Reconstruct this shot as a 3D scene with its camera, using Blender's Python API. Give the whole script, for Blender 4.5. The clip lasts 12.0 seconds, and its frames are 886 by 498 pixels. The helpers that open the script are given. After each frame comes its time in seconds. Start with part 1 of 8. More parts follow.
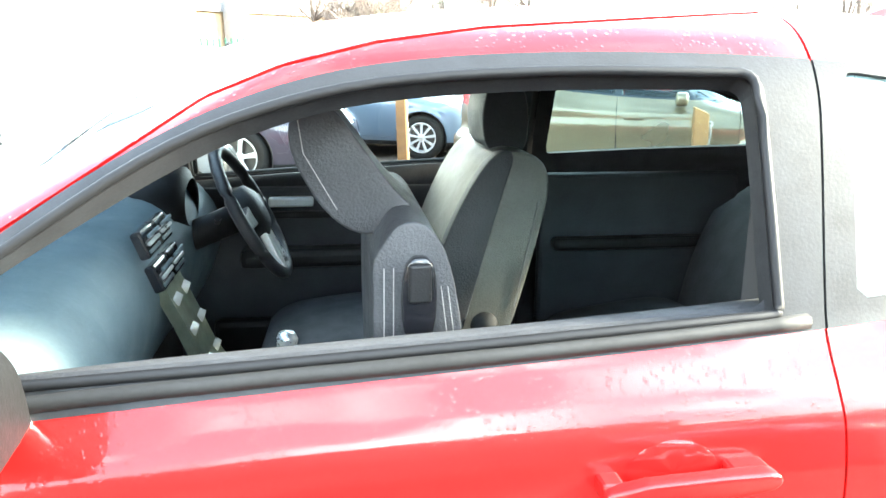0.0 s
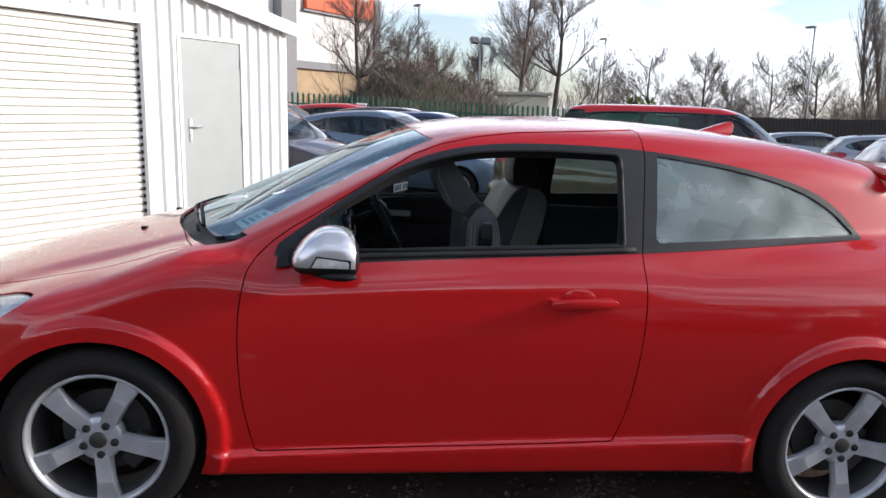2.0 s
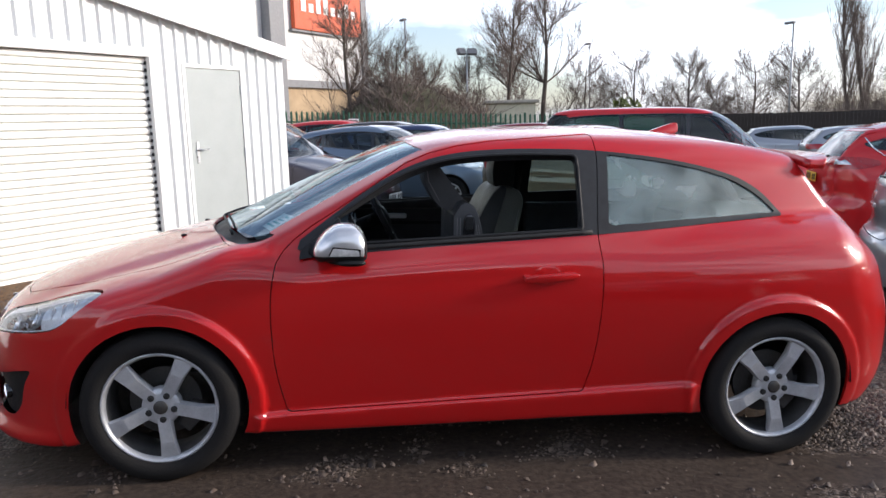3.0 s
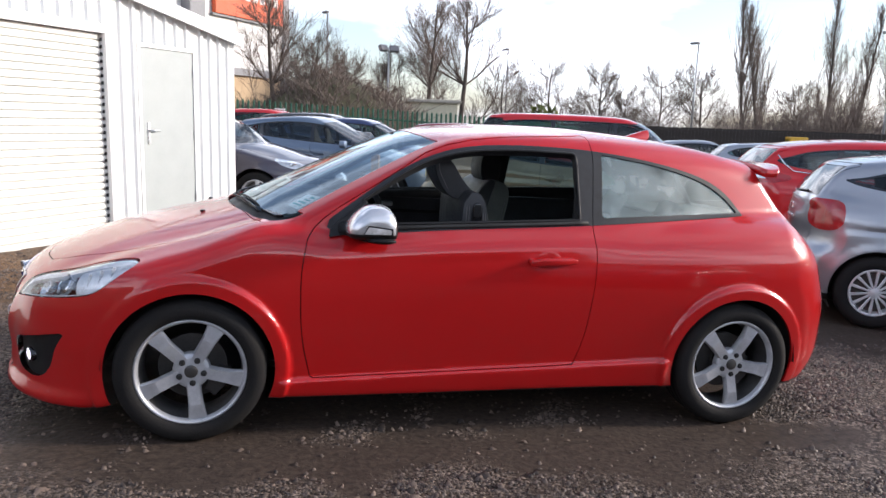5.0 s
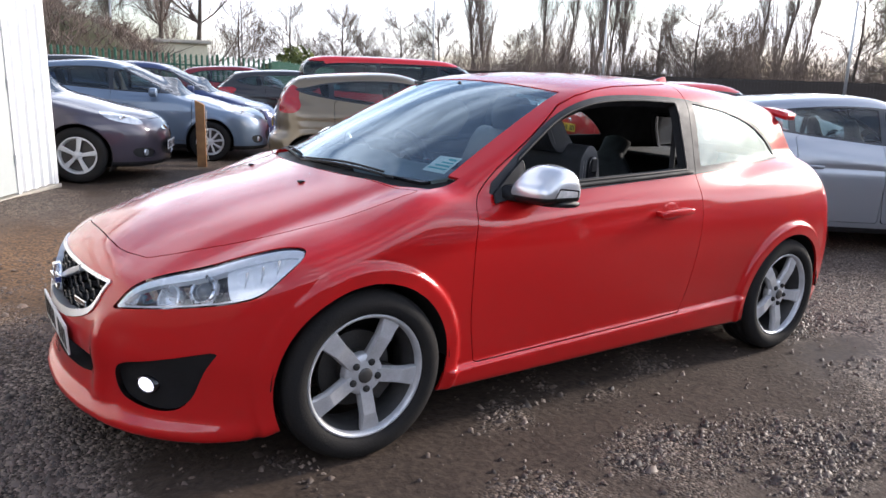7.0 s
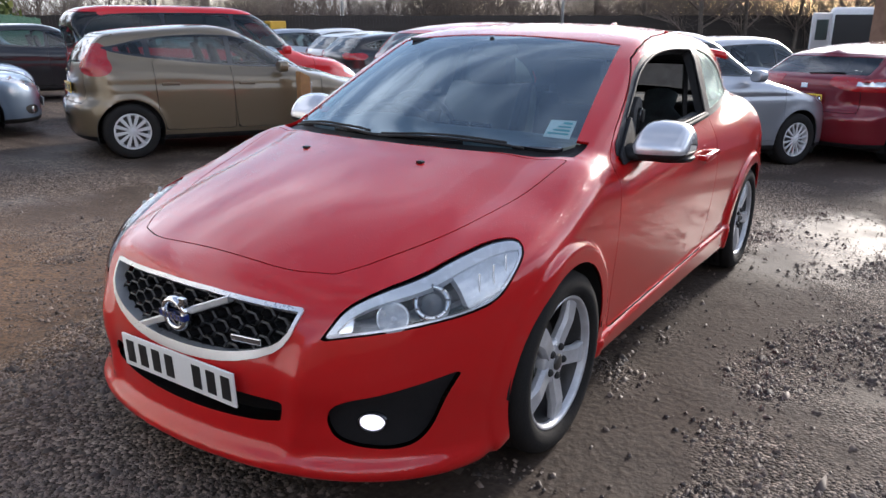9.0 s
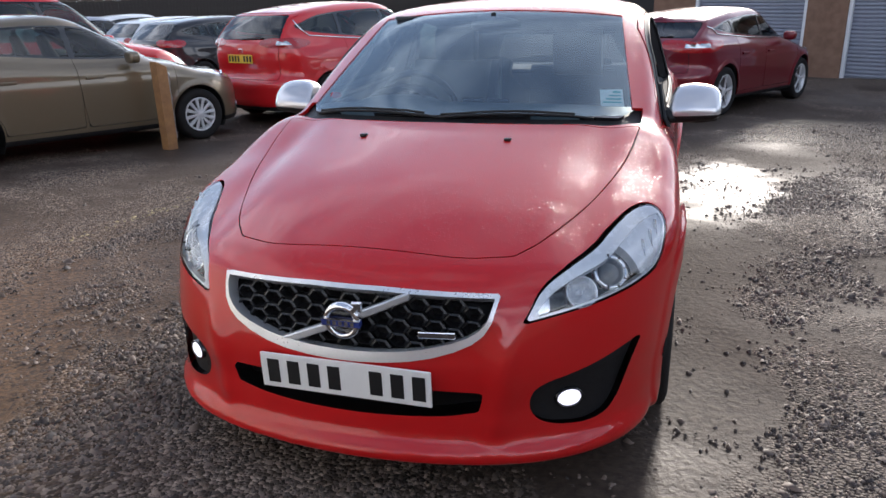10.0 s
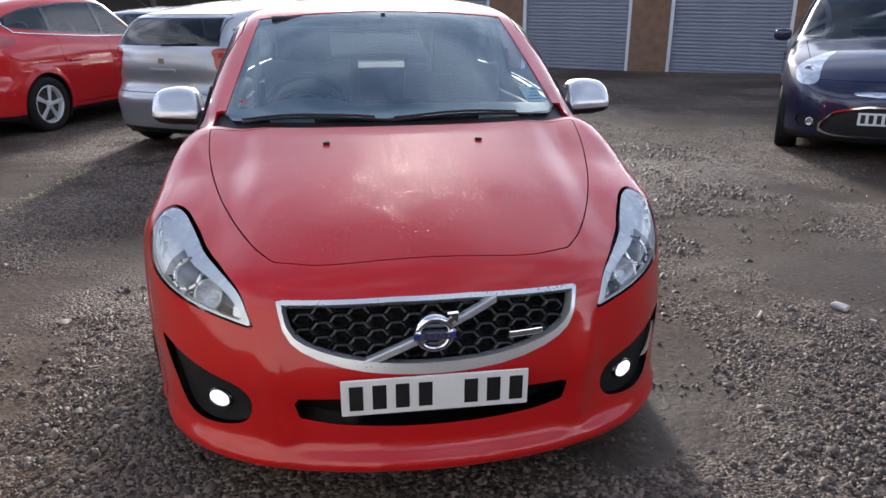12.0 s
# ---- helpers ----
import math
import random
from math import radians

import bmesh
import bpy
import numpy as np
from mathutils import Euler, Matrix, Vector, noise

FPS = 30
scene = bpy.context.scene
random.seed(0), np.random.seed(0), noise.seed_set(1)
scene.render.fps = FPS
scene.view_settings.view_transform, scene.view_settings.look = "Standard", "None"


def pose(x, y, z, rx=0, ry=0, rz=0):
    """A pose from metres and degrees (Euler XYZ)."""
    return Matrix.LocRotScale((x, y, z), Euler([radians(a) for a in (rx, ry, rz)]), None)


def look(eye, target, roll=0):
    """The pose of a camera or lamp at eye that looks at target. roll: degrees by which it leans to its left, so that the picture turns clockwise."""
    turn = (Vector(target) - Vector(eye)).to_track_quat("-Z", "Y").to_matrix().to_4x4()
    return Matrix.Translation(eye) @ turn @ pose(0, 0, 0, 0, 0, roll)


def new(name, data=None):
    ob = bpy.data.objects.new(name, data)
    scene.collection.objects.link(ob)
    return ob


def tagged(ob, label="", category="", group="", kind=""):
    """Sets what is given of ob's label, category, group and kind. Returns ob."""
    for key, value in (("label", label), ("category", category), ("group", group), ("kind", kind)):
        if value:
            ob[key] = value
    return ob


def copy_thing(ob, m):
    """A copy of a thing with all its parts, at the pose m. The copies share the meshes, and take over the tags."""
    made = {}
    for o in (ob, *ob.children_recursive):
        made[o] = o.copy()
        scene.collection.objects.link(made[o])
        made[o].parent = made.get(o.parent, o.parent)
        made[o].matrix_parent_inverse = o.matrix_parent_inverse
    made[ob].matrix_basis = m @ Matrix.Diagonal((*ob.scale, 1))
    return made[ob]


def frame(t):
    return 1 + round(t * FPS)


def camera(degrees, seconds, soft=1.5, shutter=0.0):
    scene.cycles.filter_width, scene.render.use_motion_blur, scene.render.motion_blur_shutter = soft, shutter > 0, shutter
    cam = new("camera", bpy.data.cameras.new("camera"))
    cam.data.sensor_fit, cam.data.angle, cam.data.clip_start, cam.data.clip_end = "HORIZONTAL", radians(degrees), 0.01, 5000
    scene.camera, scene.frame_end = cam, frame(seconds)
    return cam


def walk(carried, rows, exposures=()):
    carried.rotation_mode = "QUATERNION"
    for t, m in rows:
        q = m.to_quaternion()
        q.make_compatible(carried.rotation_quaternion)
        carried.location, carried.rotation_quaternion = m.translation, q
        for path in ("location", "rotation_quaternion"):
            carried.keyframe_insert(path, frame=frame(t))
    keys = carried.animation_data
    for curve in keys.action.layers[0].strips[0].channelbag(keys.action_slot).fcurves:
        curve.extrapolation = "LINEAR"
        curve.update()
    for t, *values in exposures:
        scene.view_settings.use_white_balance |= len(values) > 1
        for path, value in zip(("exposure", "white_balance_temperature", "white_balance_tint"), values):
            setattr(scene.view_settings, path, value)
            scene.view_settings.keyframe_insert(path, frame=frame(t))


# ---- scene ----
cam = camera(61.9, 12.0)
# yard frame: the ground falls gently towards +x
TILT = pose(0, 0, 0, 0, 2.00, 0)
PATH = [
    (0, (-0.147, -1.650, 1.349), (0.134, 0.265, 0.844), 0.6),
    (0.2, (-0.171, -1.842, 1.366), (0.070, 0.083, 0.880), 1.6),
    (0.5, (-0.223, -2.111, 1.371), (0.046, -0.182, 0.916), 3.3),
    (1, (-0.356, -2.513, 1.396), (-0.132, -0.576, 0.950), 3.7),
    (1.5, (-0.397, -2.878, 1.408), (-0.266, -0.920, 1.025), 3.6),
    (2, (-0.480, -3.242, 1.447), (-0.258, -1.288, 1.082), 3.3),
    (2.5, (-0.453, -3.519, 1.461), (-0.248, -1.561, 1.109), 0.9),
    (3, (-0.518, -3.811, 1.464), (-0.289, -1.853, 1.127), 0.5),
    (4.8, (-0.880, -4.099, 1.419), (-0.521, -2.158, 1.101), 4.1),
    (5, (-1.042, -4.040, 1.432), (-0.564, -2.127, 1.099), 3.9),
    (5.5, (-1.431, -3.840, 1.389), (-0.759, -1.988, 1.043), 4.7),
    (6, (-1.840, -3.603, 1.406), (-1.098, -1.786, 1.022), 4.6),
    (6.5, (-2.267, -3.378, 1.413), (-1.258, -1.709, 0.970), 4.5),
    (7, (-2.562, -3.027, 1.353), (-1.429, -1.438, 0.918), 3.5),
    (7.2, (-2.664, -2.893, 1.360), (-1.493, -1.329, 0.929), 3.2),
    (8.8, (-3.364, -1.980, 1.390), (-1.825, -0.840, 0.813), 0.6),
    (9, (-3.463, -1.792, 1.367), (-1.858, -0.734, 0.815), 1.2),
    (9.5, (-3.740, -1.306, 1.359), (-1.981, -0.503, 0.847), 2.0),
    (10, (-3.906, -0.832, 1.359), (-2.084, -0.265, 0.758), -1.0),
    (10.5, (-4.045, -0.434, 1.389), (-2.166, -0.166, 0.756), -2.3),
    (11, (-4.001, -0.122, 1.375), (-2.108, -0.094, 0.729), -2.7),
    (11.5, (-3.975, 0.109, 1.385), (-2.076, -0.022, 0.769), -2.2),
    (12, (-3.996, 0.226, 1.400), (-2.114, -0.034, 0.776), -0.4),
]
walk(cam, [(t, TILT @ look(eye, target, roll)) for t, eye, target, roll in PATH],
     exposures=[(0, 3.8, 6650, -1), (0.3, 2.5, 6450, 6), (0.6, 1.9, 6350, 11), (1.2, 1.0, 6300, 13), (2, 0.38, 6300, 14), (3, 0.4, 6300, 14), (5, 0.62, 6350, 15), (6, 0.75, 6350, 15), (7.2, 0.95, 6350, 15), (8.8, 0.75, 6300, 14), (10, 0.63, 6300, 14), (12, 0.64, 6300, 14)])

# ---------------------------------------------------------------- light
SUN_AZ, SUN_EL = radians(-5.0), radians(18.0)      # from +x, a little towards -y
world = bpy.data.worlds.new("world")
scene.world = world
world.use_nodes = True
wn, wl = world.node_tree.nodes, world.node_tree.links
sky = wn.new("ShaderNodeTexSky")
sky.sky_type, sky.sun_disc = "NISHITA", False
sky.sun_elevation, sky.sun_rotation = SUN_EL, radians(90.0) - SUN_AZ
sky.air_density, sky.dust_density, sky.ozone_density = 1.0, 1.2, 2.2
# bright broken cloud over the blue
tc = wn.new("ShaderNodeTexCoord")
mp = wn.new("ShaderNodeMapping")
mp.inputs["Scale"].default_value = (1.0, 1.0, 3.2)
nz = wn.new("ShaderNodeTexNoise")
nz.inputs["Scale"].default_value, nz.inputs["Detail"].default_value = 2.3, 7.0
rp = wn.new("ShaderNodeValToRGB")
rp.color_ramp.elements[0].position, rp.color_ramp.elements[1].position = 0.45, 0.62
mixc = wn.new("ShaderNodeMix")
mixc.data_type = "RGBA"
mixc.inputs["B"].default_value = (13.0, 13.6, 14.6, 1.0)
wl.new(tc.outputs["Generated"], mp.inputs["Vector"])
wl.new(mp.outputs["Vector"], nz.inputs["Vector"])
wl.new(nz.outputs["Fac"], rp.inputs["Fac"])
rp.color_ramp.elements[0].color = (0.10, 0.10, 0.10, 1)
# the cloud thins out overhead
zs, zr, zm = wn.new("ShaderNodeSeparateXYZ"), wn.new("ShaderNodeMapRange"), wn.new("ShaderNodeMath")
zr.inputs["From Min"].default_value, zr.inputs["From Max"].default_value = 0.25, 0.80
zr.inputs["To Min"].default_value, zr.inputs["To Max"].default_value = 1.0, 0.26
zm.operation = "MULTIPLY"
wl.new(tc.outputs["Generated"], zs.inputs[0])
wl.new(zs.outputs["Z"], zr.inputs["Value"])
wl.new(rp.outputs["Color"], zm.inputs[0])
wl.new(zr.outputs["Result"], zm.inputs[1])
wl.new(zm.outputs[0], mixc.inputs["Factor"])
wl.new(sky.outputs["Color"], mixc.inputs["A"])
wl.new(mixc.outputs["Result"], wn["Background"].inputs["Color"])
wn["Background"].inputs["Strength"].default_value = 0.15
sun = new("sun", bpy.data.lights.new("sun", "SUN"))
sun.data.energy, sun.data.angle, sun.data.color = 3.2, radians(9.0), (1.0, 0.92, 0.80)
sun.matrix_world = look((40 * math.cos(SUN_EL) * math.cos(SUN_AZ), 40 * math.cos(SUN_EL) * math.sin(SUN_AZ), 40 * math.sin(SUN_EL)), (0, 0, 0))


# ---------------------------------------------------------------- materials
def material(name, colour, rough=0.5, metal=0.0, coat=0.0, vary=0.0, scale=8.0, bump=0.0, bump_scale=40.0, tint=None, emit=0.0, spec=0.5):
    """A principled surface with two scales of colour variation and fine relief, in metres."""
    m = bpy.data.materials.new(name)
    m.use_nodes = True
    n, l = m.node_tree.nodes, m.node_tree.links
    b = n["Principled BSDF"]
    b.inputs["Base Color"].default_value = (*colour, 1)
    b.inputs["Roughness"].default_value, b.inputs["Metallic"].default_value = rough, metal
    b.inputs["Coat Weight"].default_value, b.inputs["Coat Roughness"].default_value = coat, 0.04
    b.inputs["Specular IOR Level"].default_value = spec
    if emit:
        b.inputs["Emission Color"].default_value, b.inputs["Emission Strength"].default_value = (*colour, 1), emit
    t = n.new("ShaderNodeTexCoord")
    if vary:
        big, fine = n.new("ShaderNodeTexNoise"), n.new("ShaderNodeTexNoise")
        big.inputs["Scale"].default_value, big.inputs["Detail"].default_value = scale, 5.0
        fine.inputs["Scale"].default_value, fine.inputs["Detail"].default_value = scale * 14, 4.0
        add, ramp, mix = n.new("ShaderNodeMath"), n.new("ShaderNodeMapRange"), n.new("ShaderNodeMix")
        add.operation, mix.data_type = "MULTIPLY_ADD", "RGBA"
        add.inputs[1].default_value = 0.45
        ramp.inputs["From Min"].default_value, ramp.inputs["From Max"].default_value = 0.45, 1.0
        second = tint or tuple(c * (1 - vary) for c in colour)
        mix.inputs["A"].default_value, mix.inputs["B"].default_value = (*colour, 1), (*second, 1)
        for o in (big, fine):
            l.new(t.outputs["Object"], o.inputs["Vector"])
        l.new(fine.outputs["Fac"], add.inputs[0])
        l.new(big.outputs["Fac"], add.inputs[2])
        l.new(add.outputs[0], ramp.inputs["Value"])
        l.new(ramp.outputs["Result"], mix.inputs["Factor"])
        l.new(mix.outputs["Result"], b.inputs["Base Color"])
        rr = n.new("ShaderNodeMapRange")
        rr.inputs["To Min"].default_value, rr.inputs["To Max"].default_value = max(0.02, rough - 0.08), min(1, rough + 0.12)
        l.new(ramp.outputs["Result"], rr.inputs["Value"])
        l.new(rr.outputs["Result"], b.inputs["Roughness"])
    if bump:
        g, bp = n.new("ShaderNodeTexNoise"), n.new("ShaderNodeBump")
        g.inputs["Scale"].default_value, g.inputs["Detail"].default_value = bump_scale, 6.0
        bp.inputs["Strength"].default_value, bp.inputs["Distance"].default_value = bump, 0.01
        l.new(t.outputs["Object"], g.inputs["Vector"])
        l.new(g.outputs["Fac"], bp.inputs["Height"])
        l.new(bp.outputs["Normal"], b.inputs["Normal"])
    return m


def paint(name, colour, flake=0.0, rough=0.32, drops=0.0, metal=0.0):
    """Car paint under a clear coat, with road film and, on upward faces, standing drops of water."""
    m = bpy.data.materials.new(name)
    m.use_nodes = True
    n, l = m.node_tree.nodes, m.node_tree.links
    b = n["Principled BSDF"]
    b.inputs["Metallic"].default_value = metal
    b.inputs["Roughness"].default_value = rough
    b.inputs["Coat Weight"].default_value, b.inputs["Coat Roughness"].default_value = 1.0, 0.035
    b.inputs["Specular IOR Level"].default_value = 0.12
    t, film, mix = n.new("ShaderNodeTexCoord"), n.new("ShaderNodeTexNoise"), n.new("ShaderNodeMix")
    film.inputs["Scale"].default_value, film.inputs["Detail"].default_value = 2.5, 9.0
    film.inputs["Roughness"].default_value = 0.65
    mix.data_type = "RGBA"
    mix.inputs["A"].default_value = (*colour, 1)
    dirty = tuple(c * 0.97 + 0.03 * d * 0.6 for c, d in zip(colour, (0.30, 0.25, 0.2)))
    mix.inputs["B"].default_value = (*dirty, 1)
    l.new(t.outputs["Object"], film.inputs["Vector"])
    l.new(film.outputs["Fac"], mix.inputs["Factor"])
    l.new(mix.outputs["Result"], b.inputs["Base Color"])
    cr = n.new("ShaderNodeMapRange")
    cr.inputs["From Min"].default_value, cr.inputs["From Max"].default_value = 0.35, 0.75
    cr.inputs["To Min"].default_value, cr.inputs["To Max"].default_value = 0.03, 0.10
    l.new(film.outputs["Fac"], cr.inputs["Value"])
    l.new(cr.outputs["Result"], b.inputs["Coat Roughness"])
    if drops:
        v, inv, thin, geo, sep, up, mul, bp = (n.new("ShaderNode" + k) for k in ("TexVoronoi", "MapRange", "TexNoise", "NewGeometry", "SeparateXYZ", "MapRange", "Math", "Bump"))
        v.inputs["Scale"].default_value = 105.0
        v.inputs["Randomness"].default_value = 1.0
        inv.inputs["From Min"].default_value, inv.inputs["From Max"].default_value = 0.36, 0.10
        inv.interpolation_type = "SMOOTHSTEP"
        thin.inputs["Scale"].default_value, thin.inputs["Detail"].default_value = 9.0, 5.0
        gate = n.new("ShaderNodeMapRange")
        gate.inputs["From Min"].default_value, gate.inputs["From Max"].default_value = 0.34, 0.52
        up.inputs["From Min"].default_value, up.inputs["From Max"].default_value = 0.25, 0.7
        mul.operation = "MULTIPLY"
        m2 = n.new("ShaderNodeMath")
        m2.operation = "MULTIPLY"
        l.new(t.outputs["Object"], v.inputs["Vector"])
        l.new(t.outputs["Object"], thin.inputs["Vector"])
        l.new(v.outputs["Distance"], inv.inputs["Value"])
        l.new(thin.outputs["Fac"], gate.inputs["Value"])
        l.new(geo.outputs["Normal"], sep.inputs[0])
        l.new(sep.outputs["Z"], up.inputs["Value"])
        l.new(inv.outputs["Result"], mul.inputs[0])
        l.new(gate.outputs["Result"], mul.inputs[1])
        l.new(mul.outputs[0], m2.inputs[0])
        l.new(up.outputs["Result"], m2.inputs[1])
        # runs of water: dull streaks between clear film, along the car
        mp_, run, rs, dull, sheen = n.new("ShaderNodeMapping"), n.new("ShaderNodeTexNoise"), n.new("ShaderNodeMapRange"), n.new("ShaderNodeMath"), n.new("ShaderNodeMath")
        mp_.inputs["Scale"].default_value = (9.0, 55.0, 30.0)
        run.inputs["Scale"].default_value, run.inputs["Detail"].default_value = 1.0, 5.0
        rs.inputs["From Min"].default_value, rs.inputs["From Max"].default_value = 0.50, 0.60
        dull.operation, sheen.operation = "MULTIPLY", "MULTIPLY_ADD"
        sheen.inputs[1].default_value = 0.16
        l.new(t.outputs["Object"], mp_.inputs["Vector"])
        l.new(mp_.outputs["Vector"], run.inputs["Vector"])
        l.new(run.outputs["Fac"], rs.inputs["Value"])
        l.new(rs.outputs["Result"], dull.inputs[0])
        l.new(up.outputs["Result"], dull.inputs[1])
        l.new(dull.outputs[0], sheen.inputs[0])
        l.new(cr.outputs["Result"], sheen.inputs[2])
        l.new(sheen.outputs[0], b.inputs["Coat Roughness"])
        bp.inputs["Strength"].default_value, bp.inputs["Distance"].default_value = drops, 0.0018
        l.new(m2.outputs[0], bp.inputs["Height"])
        l.new(bp.outputs["Normal"], b.inputs["Coat Normal"])
    return m


def glass(name, tint=(0.85, 0.93, 0.92), gloss=(1.0, 1.0, 1.0), film=0.0, ior=1.6, mist=(0.62, 0.68, 0.68), blur=0.02):
    """A thin clear pane: what lies behind shows through, and its faces mirror more at a flat angle. film: a share of
    dull wet mist, and of painted haze on the windscreen.
    """
    m = bpy.data.materials.new(name)
    m.use_nodes = True
    n, l = m.node_tree.nodes, m.node_tree.links
    n.remove(n["Principled BSDF"])
    clear, shine, fres, mix = n.new("ShaderNodeBsdfTransparent"), n.new("ShaderNodeBsdfGlossy"), n.new("ShaderNodeFresnel"), n.new("ShaderNodeMixShader")
    clear.inputs["Color"].default_value = (*tint, 1)
    shine.inputs["Roughness"].default_value = blur
    shine.inputs["Color"].default_value = (*gloss, 1)
    fres.inputs["IOR"].default_value = ior
    l.new(fres.outputs["Fac"], mix.inputs["Fac"])
    first = clear.outputs[0]
    if film:
        t, nse, rng, dif, m2 = n.new("ShaderNodeTexCoord"), n.new("ShaderNodeTexNoise"), n.new("ShaderNodeMapRange"), n.new("ShaderNodeBsdfDiffuse"), n.new("ShaderNodeMixShader")
        dew, both = n.new("ShaderNodeBsdfGlossy"), n.new("ShaderNodeMixShader")
        dew.inputs["Roughness"].default_value, both.inputs["Fac"].default_value = 0.42, 0.40
        nse.inputs["Scale"].default_value, nse.inputs["Detail"].default_value = 7.0, 8.0
        rng.inputs["From Min"].default_value, rng.inputs["From Max"].default_value = 0.3, 0.7
        rng.inputs["To Min"].default_value, rng.inputs["To Max"].default_value = film * 0.5, film * 1.5
        dif.inputs["Color"].default_value = (*mist, 1)
        l.new(t.outputs["Object"], nse.inputs["Vector"])
        l.new(nse.outputs["Fac"], rng.inputs["Value"])
        l.new(rng.outputs["Result"], m2.inputs["Fac"])
        l.new(clear.outputs[0], m2.inputs[1])
        l.new(dif.outputs[0], both.inputs[1])
        l.new(dew.outputs[0], both.inputs[2])
        l.new(both.outputs[0], m2.inputs[2])
        first = m2.outputs[0]
    l.new(first, mix.inputs[1])
    l.new(shine.outputs[0], mix.inputs[2])
    l.new(mix.outputs[0], n["Material Output"].inputs["Surface"])
    return m


RED = paint("red_paint", (0.46, 0.006, 0.007), drops=0.38)
BLACK_PLASTIC = material("black_plastic", (0.013, 0.013, 0.014), 0.50, vary=0.4, bump=0.15, bump_scale=300, spec=0.28)
BLACK_GLOSS = material("black_gloss", (0.010, 0.010, 0.012), 0.18, coat=0.6)
TRIM_GREY = material("window_trim", (0.032, 0.033, 0.036), 0.50, coat=0.0, spec=0.25, vary=0.3, scale=20, bump=0.05, bump_scale=200)
RUBBER = material("rubber", (0.012, 0.012, 0.012), 0.7, vary=0.3)
TYRE = material("tyre_rubber", (0.010, 0.010, 0.011), 0.80, vary=0.6, scale=6, tint=(0.020, 0.018, 0.016), bump=0.2, bump_scale=120, spec=0.2)
CHROME = material("chrome", (0.75, 0.76, 0.78), 0.10, metal=1.0)
SATIN = material("satin_metal", (0.74, 0.75, 0.76), 0.30, metal=0.70, vary=0.15)
ALLOY = material("alloy_wheel", (0.62, 0.63, 0.65), 0.36, metal=0.45, vary=0.35, scale=14)
# alloy darkened to paint in the shade deep inside the rim
BARREL = material("shaded_rim_barrel", (0.085, 0.083, 0.082), 0.55, metal=0.3, vary=0.5, scale=12)
DISC = material("brake_disc", (0.10, 0.095, 0.09), 0.5, metal=0.7, vary=0.4)
SILVER_CAP = material("silver_mirror_paint", (0.62, 0.63, 0.65), 0.25, metal=0.6, coat=1.0)
LENS = glass("clear_lens", (0.97, 0.98, 0.985))
# wet film, raised to paint in glare haze; gloss tinted as blue sky reflection
SCREEN = glass("windscreen_glass", (0.74, 0.86, 0.90), gloss=(0.76, 0.91, 1.0), film=0.06, ior=1.85, mist=(0.40, 0.56, 0.70))
PANE = glass("tinted_glass", (0.60, 0.82, 0.80), gloss=(0.66, 0.84, 0.83), film=0.24, ior=1.32, mist=(0.27, 0.46, 0.45), blur=0.24)
CLEAR = glass("side_glass", (0.70, 0.78, 0.78))
WHITE_PLATE = material("plate_white", (0.75, 0.75, 0.73), 0.35, vary=0.08)
SEAL = material("seal_lip", (0.010, 0.010, 0.011), 0.55, spec=0.3)
YELLOW_PLATE = material("plate_yellow", (0.75, 0.50, 0.05), 0.35, vary=0.08)
BAR_BLACK = material("plate_black", (0.012, 0.012, 0.012), 0.4)
LAMP_GLOW = material("fog_lamp_glow", (0.90, 0.88, 1.0), 0.3, emit=0.75)
RED_LENS = material("red_lens", (0.36, 0.006, 0.010), 0.20, coat=0.6, vary=0.3, scale=30)
INNER_CHROME = material("lamp_reflector", (0.80, 0.82, 0.84), 0.20, metal=0.75, vary=0.2, scale=40)


# ---------------------------------------------------------------- mesh tools
def mesh_of(name, V, F, smooth=True):
    """A mesh from arrays of corners and of triangles, quads or mixed faces."""
    me = bpy.data.meshes.new(name)
    V = np.asarray(V, float)
    if isinstance(F, np.ndarray) and F.ndim == 2:
        k = F.shape[1]
        me.vertices.add(len(V))
        me.vertices.foreach_set("co", V.astype(np.float32).ravel())
        me.loops.add(F.size)
        me.loops.foreach_set("vertex_index", F.astype(np.int32).ravel())
        me.polygons.add(len(F))
        me.polygons.foreach_set("loop_start", np.arange(0, F.size, k, dtype=np.int32))
        me.polygons.foreach_set("loop_total", np.full(len(F), k, dtype=np.int32))
    else:
        me.from_pydata([tuple(v) for v in V], [], [tuple(int(i) for i in f) for f in F])
    if smooth:
        me.polygons.foreach_set("use_smooth", np.ones(len(me.polygons), dtype=bool))
    me.update(calc_edges=True)
    me.validate()
    return me


def put(name, me, mat, parent=None, label="", m=None):
    """Links a mesh as one object, as a part of parent if one is given."""
    if mat is not None and not me.materials:
        me.materials.append(mat)
    ob = new(name, me)
    if parent is not None:
        ob.parent = parent
    if m is not None:
        ob.matrix_basis = m
    return tagged(ob, label)


def part(name, bm, mat, parent=None, label="", m=None, smooth=False):
    me = bpy.data.meshes.new(name)
    bm.to_mesh(me)
    bm.free()
    if smooth:
        me.polygons.foreach_set("use_smooth", np.ones(len(me.polygons), dtype=bool))
    return put(name, me, mat, parent, label, m)


def thing(name, label, category, group="", m=None, kind=""):
    ob = tagged(new(name), label, category, group, kind)
    if m is not None:
        ob.matrix_basis = m
    return ob


